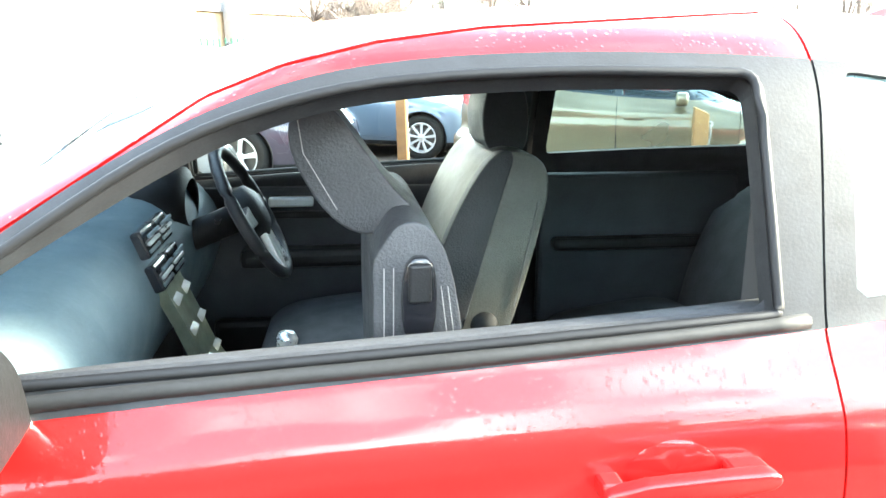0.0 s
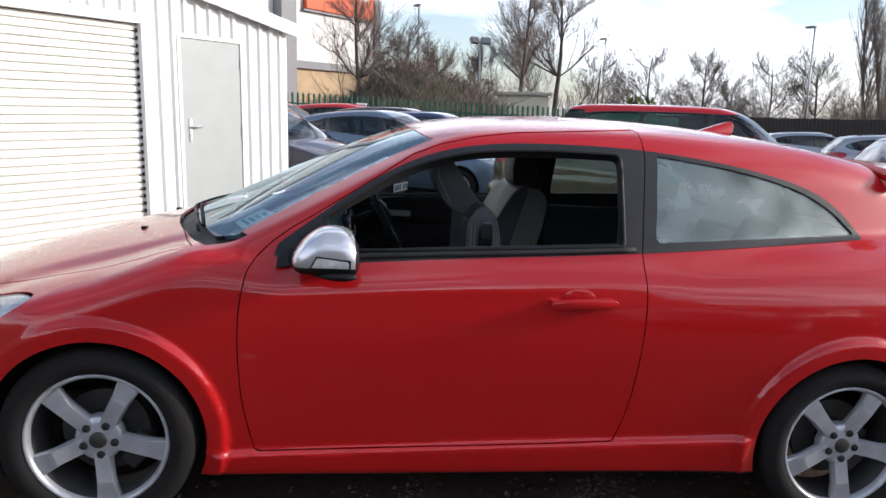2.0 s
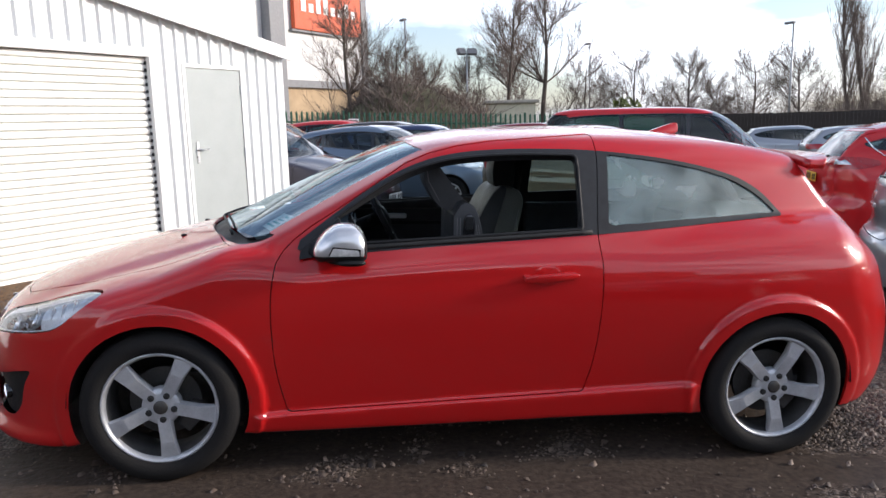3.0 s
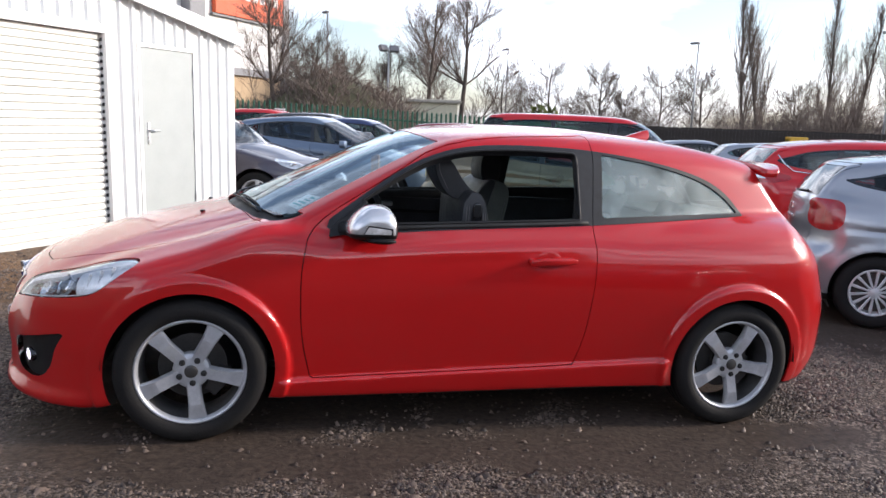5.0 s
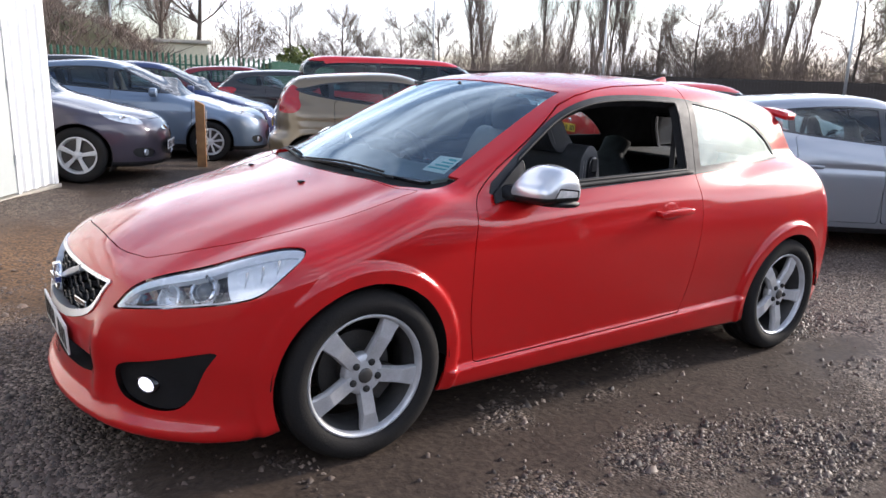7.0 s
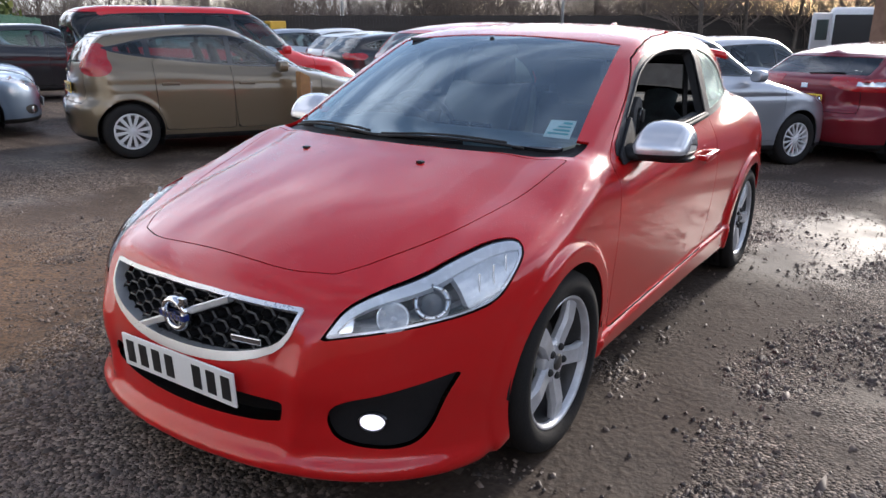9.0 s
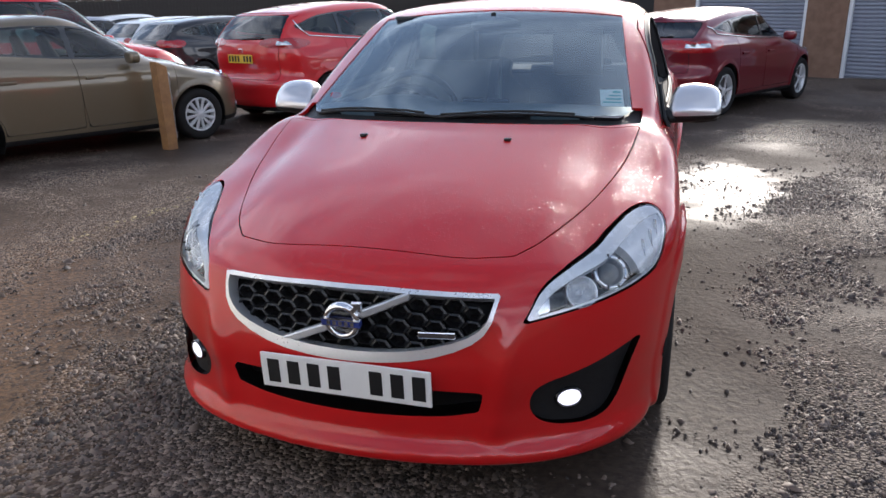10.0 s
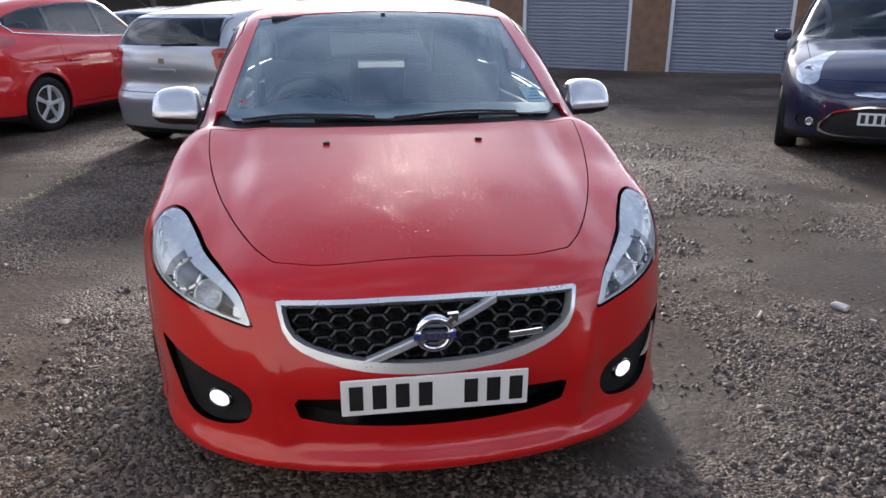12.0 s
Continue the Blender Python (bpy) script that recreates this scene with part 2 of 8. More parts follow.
def box(lo, hi, bevel=0.0, seg=2):
    bm = bmesh.new()
    bmesh.ops.create_cube(bm, size=1)
    for v in bm.verts:
        v.co = [(lo[i] + hi[i]) / 2 + v.co[i] * (hi[i] - lo[i]) for i in range(3)]
    if bevel:
        bmesh.ops.bevel(bm, geom=bm.edges[:], offset=bevel, segments=seg, profile=0.5, affect="EDGES")
    return bm


def prism(outline, lo, hi, axis="y", bevel=0.0, seg=2):
    """A flat outline pushed through along an axis. Outlines: (x, z) for y, (y, z) for x, (x, y) for z."""
    bm = bmesh.new()

    def at(a, b, c):
        return {"y": (a, c, b), "x": (c, a, b), "z": (a, b, c)}[axis]
    low = [bm.verts.new(at(a, b, lo)) for a, b in outline]
    top = [bm.verts.new(at(a, b, hi)) for a, b in outline]
    bm.faces.new(low), bm.faces.new(top[::-1])
    n = len(outline)
    for i in range(n):
        bm.faces.new((low[i], top[i], top[(i + 1) % n], low[(i + 1) % n]))
    bmesh.ops.recalc_face_normals(bm, faces=bm.faces[:])
    if bevel:
        bmesh.ops.bevel(bm, geom=bm.edges[:], offset=bevel, segments=seg, profile=0.5, affect="EDGES", clamp_overlap=True)
    return bm


def lathe(profile, n=40, axis="y", closed=False):
    """Turns (radius, along) pairs round an axis."""
    bm = bmesh.new()
    rings = []
    for r, a in profile:
        ring = []
        for i in range(n):
            c, s = math.cos(2 * math.pi * i / n) * r, math.sin(2 * math.pi * i / n) * r
            ring.append(bm.verts.new({"y": (c, a, s), "x": (a, c, s), "z": (c, s, a)}[axis]))
        rings.append(ring)
    pairs = list(zip(rings, rings[1:])) + ([(rings[-1], rings[0])] if closed else [])
    for a, b in pairs:
        for i in range(n):
            bm.faces.new((a[i], a[(i + 1) % n], b[(i + 1) % n], b[i]))
    bmesh.ops.recalc_face_normals(bm, faces=bm.faces[:])
    return bm


def tube(points, r, n=8, taper=None):
    """A round bar along a line of points."""
    bm = bmesh.new()
    P = [Vector(p) for p in points]
    rings = []
    for i, p in enumerate(P):
        d = (P[min(i + 1, len(P) - 1)] - P[max(i - 1, 0)]).normalized()
        a = d.cross(Vector((0, 0, 1)) if abs(d.z) < 0.9 else Vector((1, 0, 0))).normalized()
        b = d.cross(a)
        q = r if taper is None else r + (taper - r) * i / (len(P) - 1)
        rings.append([bm.verts.new(p + (a * math.cos(2 * math.pi * k / n) + b * math.sin(2 * math.pi * k / n)) * q) for k in range(n)])
    for a, b in zip(rings, rings[1:]):
        for k in range(n):
            bm.faces.new((a[k], a[(k + 1) % n], b[(k + 1) % n], b[k]))
    bm.faces.new(rings[0][::-1]), bm.faces.new(rings[-1])
    bmesh.ops.recalc_face_normals(bm, faces=bm.faces[:])
    return bm


def join(*bms):
    out = bmesh.new()
    for b in bms:
        me = bpy.data.meshes.new("tmp")
        b.to_mesh(me)
        b.free()
        out.from_mesh(me)
        bpy.data.meshes.remove(me)
    return out


def moved(bm, m):
    bmesh.ops.transform(bm, matrix=m, verts=bm.verts[:])
    return bm


def rounded(outline, times=2):
    """Cuts the corners of a closed outline. A third number on a corner keeps it sharp to within that many metres."""
    n, P = len(outline), []
    for i, p in enumerate(outline):
        q = np.array(p[:2], float)
        if len(p) > 2:
            for o in (outline[i - 1], outline[(i + 1) % n]):
                d = np.array(o[:2], float) - q
                e = q + d / np.linalg.norm(d) * min(p[2], 0.45 * np.linalg.norm(d))
                P += [e] if o is outline[i - 1] else [q, e]
        else:
            P.append(q)
    P = np.array(P)
    for _ in range(times):
        Q = np.roll(P, -1, 0)
        P = np.stack([0.75 * P + 0.25 * Q, 0.25 * P + 0.75 * Q], 1).reshape(-1, 2)
    return P


def spline(knots):
    """A smooth curve through (x, y) pairs, straight beyond its ends."""
    k = np.array(knots, float)
    x, y, n = k[:, 0], k[:, 1], len(k)
    h = np.diff(x)
    A, r = np.eye(n), np.zeros(n)
    for i in range(1, n - 1):
        A[i, i - 1:i + 2] = h[i - 1], 2 * (h[i - 1] + h[i]), h[i]
        r[i] = 6 * ((y[i + 1] - y[i]) / h[i] - (y[i] - y[i - 1]) / h[i - 1])
    M = np.linalg.solve(A, r)

    def value(q):
        q = np.asarray(q, float)
        i = np.clip(np.searchsorted(x, q) - 1, 0, n - 2)
        a, b = x[i + 1] - q, q - x[i]
        inside = (M[i] * a ** 3 + M[i + 1] * b ** 3) / (6 * h[i]) + (y[i] / h[i] - M[i] * h[i] / 6) * a + (y[i + 1] / h[i] - M[i + 1] * h[i] / 6) * b
        s0 = (y[1] - y[0]) / h[0] - h[0] * M[1] / 6
        s1 = (y[-1] - y[-2]) / h[-1] + h[-1] * M[-2] / 6
        return np.where(q < x[0], y[0] + s0 * (q - x[0]), np.where(q > x[-1], y[-1] + s1 * (q - x[-1]), inside))
    return value


def smax(a, b, k):
    return np.maximum(a, b) + np.maximum(k - np.abs(a - b), 0) ** 2 / (4 * k)


def smin(a, b, k):
    return -smax(-a, -b, k)


def step(a, b, q):
    t = np.clip((q - a) / (b - a), 0, 1)
    return t * t * (3 - 2 * t)


def slope(fn, V, e=1e-4):
    """Unit normals of an implicit surface."""
    g = np.stack([fn(*(V + e * d).T) - fn(*(V - e * d).T) for d in np.eye(3)], 1) / (2 * e)
    return g, g / np.maximum(np.linalg.norm(g, axis=1, keepdims=True), 1e-9)


def skin(fn, lo, hi, h):
    """The surface where fn(x, y, z) is zero, as triangles of about h (surface nets, then drawn onto the surface)."""
    ax = [np.arange(lo[i], hi[i] + h, h) for i in range(3)]
    D = np.broadcast_to(fn(ax[0][:, None, None], ax[1][None, :, None], ax[2][None, None, :]), tuple(len(a) for a in ax))
    S = D < 0
    n = [len(a) - 1 for a in ax]
    cnt, acc = np.zeros(n), np.zeros((*n, 3))
    corner = [(i, j, k) for i in (0, 1) for j in (0, 1) for k in (0, 1)]

    def sl(c):
        return tuple(slice(o, o + m) for o, m in zip(c, n))
    for a in corner:
        for axis in range(3):
            if a[axis]:
                continue
            b = tuple(1 if q == axis else a[q] for q in range(3))
            da, db = D[sl(a)], D[sl(b)]
            cross = S[sl(a)] != S[sl(b)]
            t = np.where(cross, da / np.where(cross, da - db, 1), 0)
            for q in range(3):
                acc[..., q] += np.where(cross, (a[q] + t) if q == axis else a[q], 0)
            cnt += cross
    cells = np.argwhere(cnt > 0)
    ids = np.full(n, -1)
    ids[tuple(cells.T)] = np.arange(len(cells))
    V = np.array(lo) + h * (cells + acc[tuple(cells.T)] / cnt[tuple(cells.T)][:, None])
    quads = []
    for axis in range(3):
        u, w = (axis + 1) % 3, (axis + 2) % 3
        sa, sb = [slice(None)] * 3, [slice(None)] * 3
        sa[axis], sb[axis] = slice(0, -1), slice(1, None)
        e = np.argwhere(S[tuple(sa)] != S[tuple(sb)])
        e = e[(e[:, u] > 0) & (e[:, w] > 0) & (e[:, u] < n[u]) & (e[:, w] < n[w])]
        out = ~S[tuple(e.T)]

        def cell(du, dw):
            c = e.copy()
            c[:, u] -= du
            c[:, w] -= dw
            return ids[tuple(c.T)]
        q = np.stack([cell(0, 0), cell(1, 0), cell(1, 1), cell(0, 1)], 1)
        q[out] = q[out][:, ::-1]
        quads.append(q)
    Q = np.concatenate(quads)
    for _ in range(4):
        d = fn(*V.T)
        g, _n = slope(fn, V)
        s = d[:, None] * g / np.maximum((g ** 2).sum(1, keepdims=True), 0.15)
        V = V - np.clip(s, -0.6 * h, 0.6 * h)
    T = np.concatenate([Q[:, [0, 1, 2]], Q[:, [0, 2, 3]]])
    return V, T


def cut(V, T, f):
    """Splits triangles along f = 0. Returns the corners, the triangles with f < 0 and the others."""
    f = np.where(np.abs(f) < 1e-7, 1e-7, f)
    s = f < 0
    c = s[T].sum(1)
    tin, tout, extra, base = [T[c == 3]], [T[c == 0]], [], len(V)
    keys, quads = [], []
    for odd_in, k in ((True, 1), (False, 2)):
        M = T[c == k]
        if not len(M):
            continue
        first = np.argmax(s[M] == odd_in, 1)
        r = np.arange(len(M))
        a, b, d = M[r, first], M[r, (first + 1) % 3], M[r, (first + 2) % 3]
        quads.append((odd_in, a, b, d))
        keys.append(np.stack([np.minimum(a, b), np.maximum(a, b)], 1))
        keys.append(np.stack([np.minimum(a, d), np.maximum(a, d)], 1))
    if not keys:
        return V, tin[0], tout[0]
    K = np.concatenate(keys)
    U, inv = np.unique(K[:, 0].astype(np.int64) * (base + 1) + K[:, 1], return_inverse=True)
    lo, hi = U // (base + 1), U % (base + 1)
    t = (f[lo] / (f[lo] - f[hi]))[:, None]
    V = np.concatenate([V, V[lo] * (1 - t) + V[hi] * t])
    at = 0
    for odd_in, a, b, d in quads:
        m = len(a)
        ab, ad = base + inv[at:at + m], base + inv[at + m:at + 2 * m]
        at += 2 * m
        small, rest = np.stack([a, ab, ad], 1), np.concatenate([np.stack([ab, b, d], 1), np.stack([ab, d, ad], 1)])
        (tin if odd_in else tout).append(small)
        (tout if odd_in else tin).append(rest)
    return V, np.concatenate(tin), np.concatenate(tout)


def inside(P, Q, outline):
    """Signed distance of points (P, Q) to a closed outline, below zero within it."""
    O = np.asarray(outline, float)
    best, wind = np.full(P.shape, 1e9), np.zeros(P.shape, bool)
    for (ax_, az), (bx, bz) in zip(O, np.roll(O, -1, 0)):
        dx, dz = bx - ax_, bz - az
        t = np.clip(((P - ax_) * dx + (Q - az) * dz) / max(dx * dx + dz * dz, 1e-12), 0, 1)
        best = np.minimum(best, np.hypot(P - ax_ - t * dx, Q - az - t * dz))
        if abs(dz) > 1e-12:
            wind ^= ((az > Q) != (bz > Q)) & (P < dx * (Q - az) / dz + ax_)
    return np.where(wind, -best, best)


class Shell:
    """A skin that is cut into panels; each panel gets a turned-in edge."""

    def __init__(self, fn, lo, hi, h):
        self.fn = fn
        self.V, self.rest = skin(fn, lo, hi, h)

    def take(self, field, source=None):
        """Cuts out of the rest (or of source) what lies where field < 0."""
        T = self.rest if source is None else source
        used, back = np.unique(T, return_inverse=True)
        f = np.full(len(self.V), 1.0)
        f[used] = field(*self.V[used].T)
        self.V, tin, tout = cut(self.V, T, f)
        if source is None:
            self.rest = tout
            return tin
        return tin, tout

    def mesh(self, name, T, edge=0.012, inset=0.0, thick=0.0):
        used, back = np.unique(T, return_inverse=True)
        V, F = self.V[used], back.reshape(T.shape)
        _, N = slope(self.fn, V)
        V = V - inset * N
        if thick:
            m = len(V)
            V, F = np.concatenate([V, V - thick * N]), np.concatenate([F, F[:, ::-1] + m])
        elif edge:
            E = np.concatenate([F[:, [0, 1]], F[:, [1, 2]], F[:, [2, 0]]])
            E = E[E[:, 0] != E[:, 1]]
            key = np.minimum(E[:, 0], E[:, 1]).astype(np.int64) * len(V) + np.maximum(E[:, 0], E[:, 1])
            _, first, cnt = np.unique(key, return_index=True, return_counts=True)
            B = E[first[cnt == 1]]
            if len(B):
                bv, bi = np.unique(B, return_inverse=True)
                bi = bi.reshape(B.shape)
                m = len(V)
                V = np.concatenate([V, V[bv], V[bv] - edge * N[bv]])
                a, b = bi[:, 0] + m, bi[:, 1] + m
                c, d = b + len(bv), a + len(bv)
                F = np.concatenate([F, np.stack([b, a, d], 1), np.stack([b, d, c], 1)])
        return mesh_of(name, V, F)


# ---------------------------------------------------------------- the red coupe
CLOTH_DARK = material("dark_cloth", (0.052, 0.054, 0.060), 0.85, vary=0.35, scale=14, bump=0.3, bump_scale=400)
CARPET = material("carpet", (0.045, 0.045, 0.047), 0.95, bump=0.4, bump_scale=300)
DASH = material("dash_vinyl", (0.14, 0.195, 0.22), 0.5, vary=0.2, scale=10, bump=0.25, bump_scale=500)
CONSOLE = material("console_metal", (0.30, 0.33, 0.24), 0.35, metal=0.7, vary=0.3, scale=25)
BLACK_LEATHER = material("black_leather", (0.020, 0.020, 0.022), 0.38, bump=0.2, bump_scale=250)
SEAT_LEATHER = material("seat_leather", (0.048, 0.049, 0.053), 0.46, vary=0.3, scale=12, bump=0.3, bump_scale=220)
# seat leather painted paler, for the light on the driver's seat side
SEAT_LIT = material("seat_leather_lit", (0.17, 0.167, 0.142), 0.42, vary=0.3, scale=9, bump=0.3, bump_scale=220)
SEAT_PANEL = material("seat_back_cloth", (0.035, 0.035, 0.037), 0.6, vary=0.3, scale=15, bump=0.3, bump_scale=260)
STITCH = material("pale_thread", (0.26, 0.25, 0.24), 0.8)
BELT = material("seat_belt_web", (0.016, 0.016, 0.017), 0.7)
DOOR_CARD = material("door_card_vinyl", (0.030, 0.033, 0.040), 0.55, vary=0.3, scale=10, bump=0.25, bump_scale=420)
CARD = material("brown_card", (0.35, 0.22, 0.12), 0.8, vary=0.2)
STICKER = material("permit_paper", (0.70, 0.80, 0.76), 0.5, vary=0.1, scale=30)
TEAL_PRINT = material("teal_print", (0.10, 0.42, 0.40), 0.5)
LAMP_BACK = material("lamp_interior", (0.36, 0.365, 0.37), 0.26, metal=0.5, vary=0.6, scale=22)
# near-white base paints in the sky that real chrome would mirror
LAMP_WHITE = material("lamp_painted_shine", (0.84, 0.87, 0.90), 0.22, metal=0.15, coat=1.0, vary=0.12, scale=30)
LAMP_GLASS = material("projector_glass", (0.09, 0.10, 0.11), 0.05, coat=1.0)
INDICATOR = material("indicator_clear", (0.82, 0.81, 0.79), 0.22, coat=0.6, vary=0.5, scale=60)
MIRROR = material("mirror_silver", (0.9, 0.9, 0.9), 0.01, metal=1.0)
# near-black backing stands in for shade in the hollows behind grille and intake
RECESS_SHADE = material("grille_recess_shade", (0.006, 0.006, 0.0065), 0.60, bump=0.1, bump_scale=200, spec=0.10)
WEB = material("honeycomb_black", (0.014, 0.014, 0.015), 0.34, vary=0.4, scale=30, bump=0.1, bump_scale=200, spec=0.45)
BADGE_BLUE = material("badge_blue", (0.02, 0.035, 0.18), 0.3, coat=0.5)

HUB_X, HUB_Z, ARCH_R = 1.32, 0.315, 0.352
h_ridge = spline([(-2.30, 0.50), (-2.20, 0.615), (-2.12, 0.675), (-2.02, 0.725), (-1.9, 0.775), (-1.7, 0.845), (-1.5, 0.90), (-1.325, 0.945), (-1.15, 0.985), (-0.9, 1.03), (-0.5, 1.06)])
h_roof = spline([(-1.4, 0.865), (-1.18, 0.98), (-0.95, 1.097), (-0.73, 1.205), (-0.5, 1.312), (-0.29, 1.388), (-0.12, 1.42), (0.2, 1.446), (0.54, 1.452), (0.88, 1.438), (1.1, 1.42), (1.43, 1.37), (1.73, 1.30), (2.2, 1.17)])
h_belt = spline([(-1.6, 0.86), (-0.85, 0.915), (-0.45, 0.952), (0.0, 0.98), (0.5, 1.008), (1.0, 1.04), (1.45, 1.068), (2.0, 1.06)])
h_beltw = spline([(-1.5, 0.76), (-0.85, 0.795), (-0.3, 0.812), (0.3, 0.808), (0.6, 0.79), (1.0, 0.735), (1.44, 0.645), (1.8, 0.555), (2.1, 0.45)])
h_nosez = spline([(0.05, -2.06), (0.125, -2.185), (0.155, -2.218), (0.185, -2.220), (0.212, -2.196), (0.25, -2.186), (0.32, -2.184), (0.40, -2.195), (0.50, -2.185), (0.60, -2.160), (0.70, -2.115), (0.85, -1.99)])
h_tailz = spline([(0.05, 1.86), (0.17, 1.98), (0.30, 2.07), (0.45, 2.095), (0.60, 2.09), (0.75, 2.05), (0.88, 1.99), (1.0, 1.865), (1.13, 1.735), (1.23, 1.655), (1.32, 1.60)])
h_sidez = spline([(0.05, 0.80), (0.20, 0.832), (0.35, 0.852), (0.55, 0.872), (0.72, 0.880), (0.80, 0.876), (0.88, 0.860), (0.96, 0.826), (1.06, 0.77)])
h_sidex = spline([(-2.3, -0.06), (-1.9, -0.006), (-1.55, 0.006), (-1.3, 0.0), (-0.8, -0.012), (0.0, -0.012), (0.8, -0.002), (1.35, 0.002), (1.75, -0.025), (2.1, -0.07)])


def h_body(x, y, z):
    a = np.abs(y)
    side = h_sidez(z) + h_sidex(x)
    for hx in (-HUB_X, HUB_X):
        r = np.hypot(x - hx, z - HUB_Z)
        side = side + 0.020 * (1 - step(0.404, 0.424, r))
    sill = 0.27 + 0.045 * (x + 0.76)
    side = side + 0.022 * (1 - step(sill - 0.012, sill + 0.012, z)) * step(-0.98, -0.90, x) * (1 - step(0.90, 0.98, x))
    shift = 0.33 * y ** 2 * (1 - step(-1.4, -0.9, x))
    deck = np.minimum(h_belt(x), 1.2) - 0.30 * (a - h_beltw(x)) - 0.004
    bonnet = h_ridge(x - shift) - 0.080 * y ** 2 - 0.012 * np.exp(-((a - 0.60) / 0.07) ** 2) * step(-2.1, -1.7, x)
    w = step(-1.10, -0.70, x)
    top = bonnet * (1 - w) + deck * w
    f = smax(a - side, z - top, 0.085)
    ridge = np.exp(-((a - 0.445 - 0.12 * (z - 0.40)) / 0.045) ** 2) * step(0.17, 0.27, z) * (1 - step(0.46, 0.60, z))
    nose = h_nosez(z) + 0.33 * y ** 2 + 0.62 * a ** 6 - 0.020 * ridge - x
    tail = x - h_tailz(z) + 0.15 * y ** 2 + 0.6 * a ** 6
    f = smax(f, nose, 0.07)
    f = smax(f, tail, 0.05)
    return smax(f, 0.140 + 0.035 * step(-1.75, -1.55, x) + 0.02 * step(-0.9, 0.9, x) - z, 0.03)


def h_cabin(x, y, z):
    a = np.abs(y)
    bend = 0.40 * y ** 2 * (1 - step(-0.45, 0.25, x))
    top = h_roof(x - bend) - (0.095 * y ** 2 + 0.25 * a ** 6) * (0.45 + 0.55 * step(-0.45, 0.2, x))
    side = h_beltw(x) - 0.31 * (z - h_belt(x)) - 0.20 * np.maximum(z - 1.15, 0) ** 2
    f = smax(a - side, z - top, 0.045 + 0.055 * step(-0.55, 0.0, x))
    f = smax(f, x - h_tailz(z) + 0.22 * y ** 2, 0.04)
    return smax(f, h_belt(x) - 0.12 - z, 0.03)


def h_car(x, y, z):
    return smin(h_body(x, y, z), h_cabin(x, y, z), 0.035)


def sides(s, fn, least=0.3):
    """A field for one side of the car alone, s = -1 the left."""
    return lambda x, y, z: np.where(y * s > least, fn(x, np.abs(y), z), 1.0)


H_DOOR = rounded([(-0.835, 0.96), (-0.868, 0.80), (-0.872, 0.66), (-0.86, 0.46), (-0.815, 0.272, 0.03), (-0.3, 0.292), (0.25, 0.315), (0.445, 0.325, 0.03), (0.480, 0.45), (0.502, 0.62), (0.512, 0.86), (0.500, 0.95), (0.496, 1.02), (0.516, 1.42, 0.02), (-0.2, 1.37), (-0.5, 1.17)], 2)
H_FRAME = rounded([(-0.86, 0.905), (-0.57, 1.122), (-0.40, 1.234), (-0.24, 1.307), (-0.08, 1.343), (0.16, 1.358), (0.51, 1.354), (0.88, 1.312), (1.16, 1.248), (1.30, 1.175), (1.41, 1.062, 0.04), (1.0, 1.035), (0.5, 1.0), (-0.2, 0.962)], 2)
H_OPEN = rounded([(-0.605, 0.968, 0.02), (-0.605, 1.075, 0.015), (-0.52, 1.134), (-0.36, 1.238), (-0.22, 1.291), (-0.08, 1.320), (0.15, 1.334), (0.420, 1.331, 0.05), (0.430, 1.022, 0.02), (0.2, 1.012)], 2)
H_QUARTER = rounded([(0.548, 1.036, 0.03), (0.558, 1.334, 0.03), (0.88, 1.296), (1.13, 1.236), (1.27, 1.165), (1.375, 1.076, 0.04), (0.9, 1.056)], 2)
H_LAMP = rounded([(0.0, 0.560, 0.02), (0.11, 0.580), (0.29, 0.604), (0.42, 0.622), (0.51, 0.645), (0.575, 0.705), (0.655, 0.785), (0.565, 0.786), (0.42, 0.750), (0.30, 0.710), (0.16, 0.680), (0.07, 0.643)], 2)
H_GRILLE = rounded([(-0.424, 0.636, 0.012), (-0.402, 0.545), (-0.345, 0.500), (-0.22, 0.462), (-0.08, 0.448), (0.08, 0.448), (0.22, 0.462), (0.345, 0.500), (0.402, 0.545), (0.424, 0.636, 0.012), (0.0, 0.652)], 1)
H_FOG = rounded([(0.505, 0.335), (0.535, 0.388), (0.657, 0.418), (0.795, 0.468, 0.01), (0.765, 0.385), (0.73, 0.270), (0.68, 0.240), (0.59, 0.250), (0.525, 0.275)], 2)
H_INTAKE = rounded([(-0.392, 0.368, 0.012), (-0.378, 0.306, 0.02), (-0.28, 0.288), (0.0, 0.280), (0.28, 0.288), (0.378, 0.306, 0.02), (0.392, 0.368, 0.012), (0.2, 0.376), (-0.2, 0.376)], 2)


def lamp_along(x, a):
    return ((x + 2.075) * 0.835 + (a - 0.465) * 0.55)


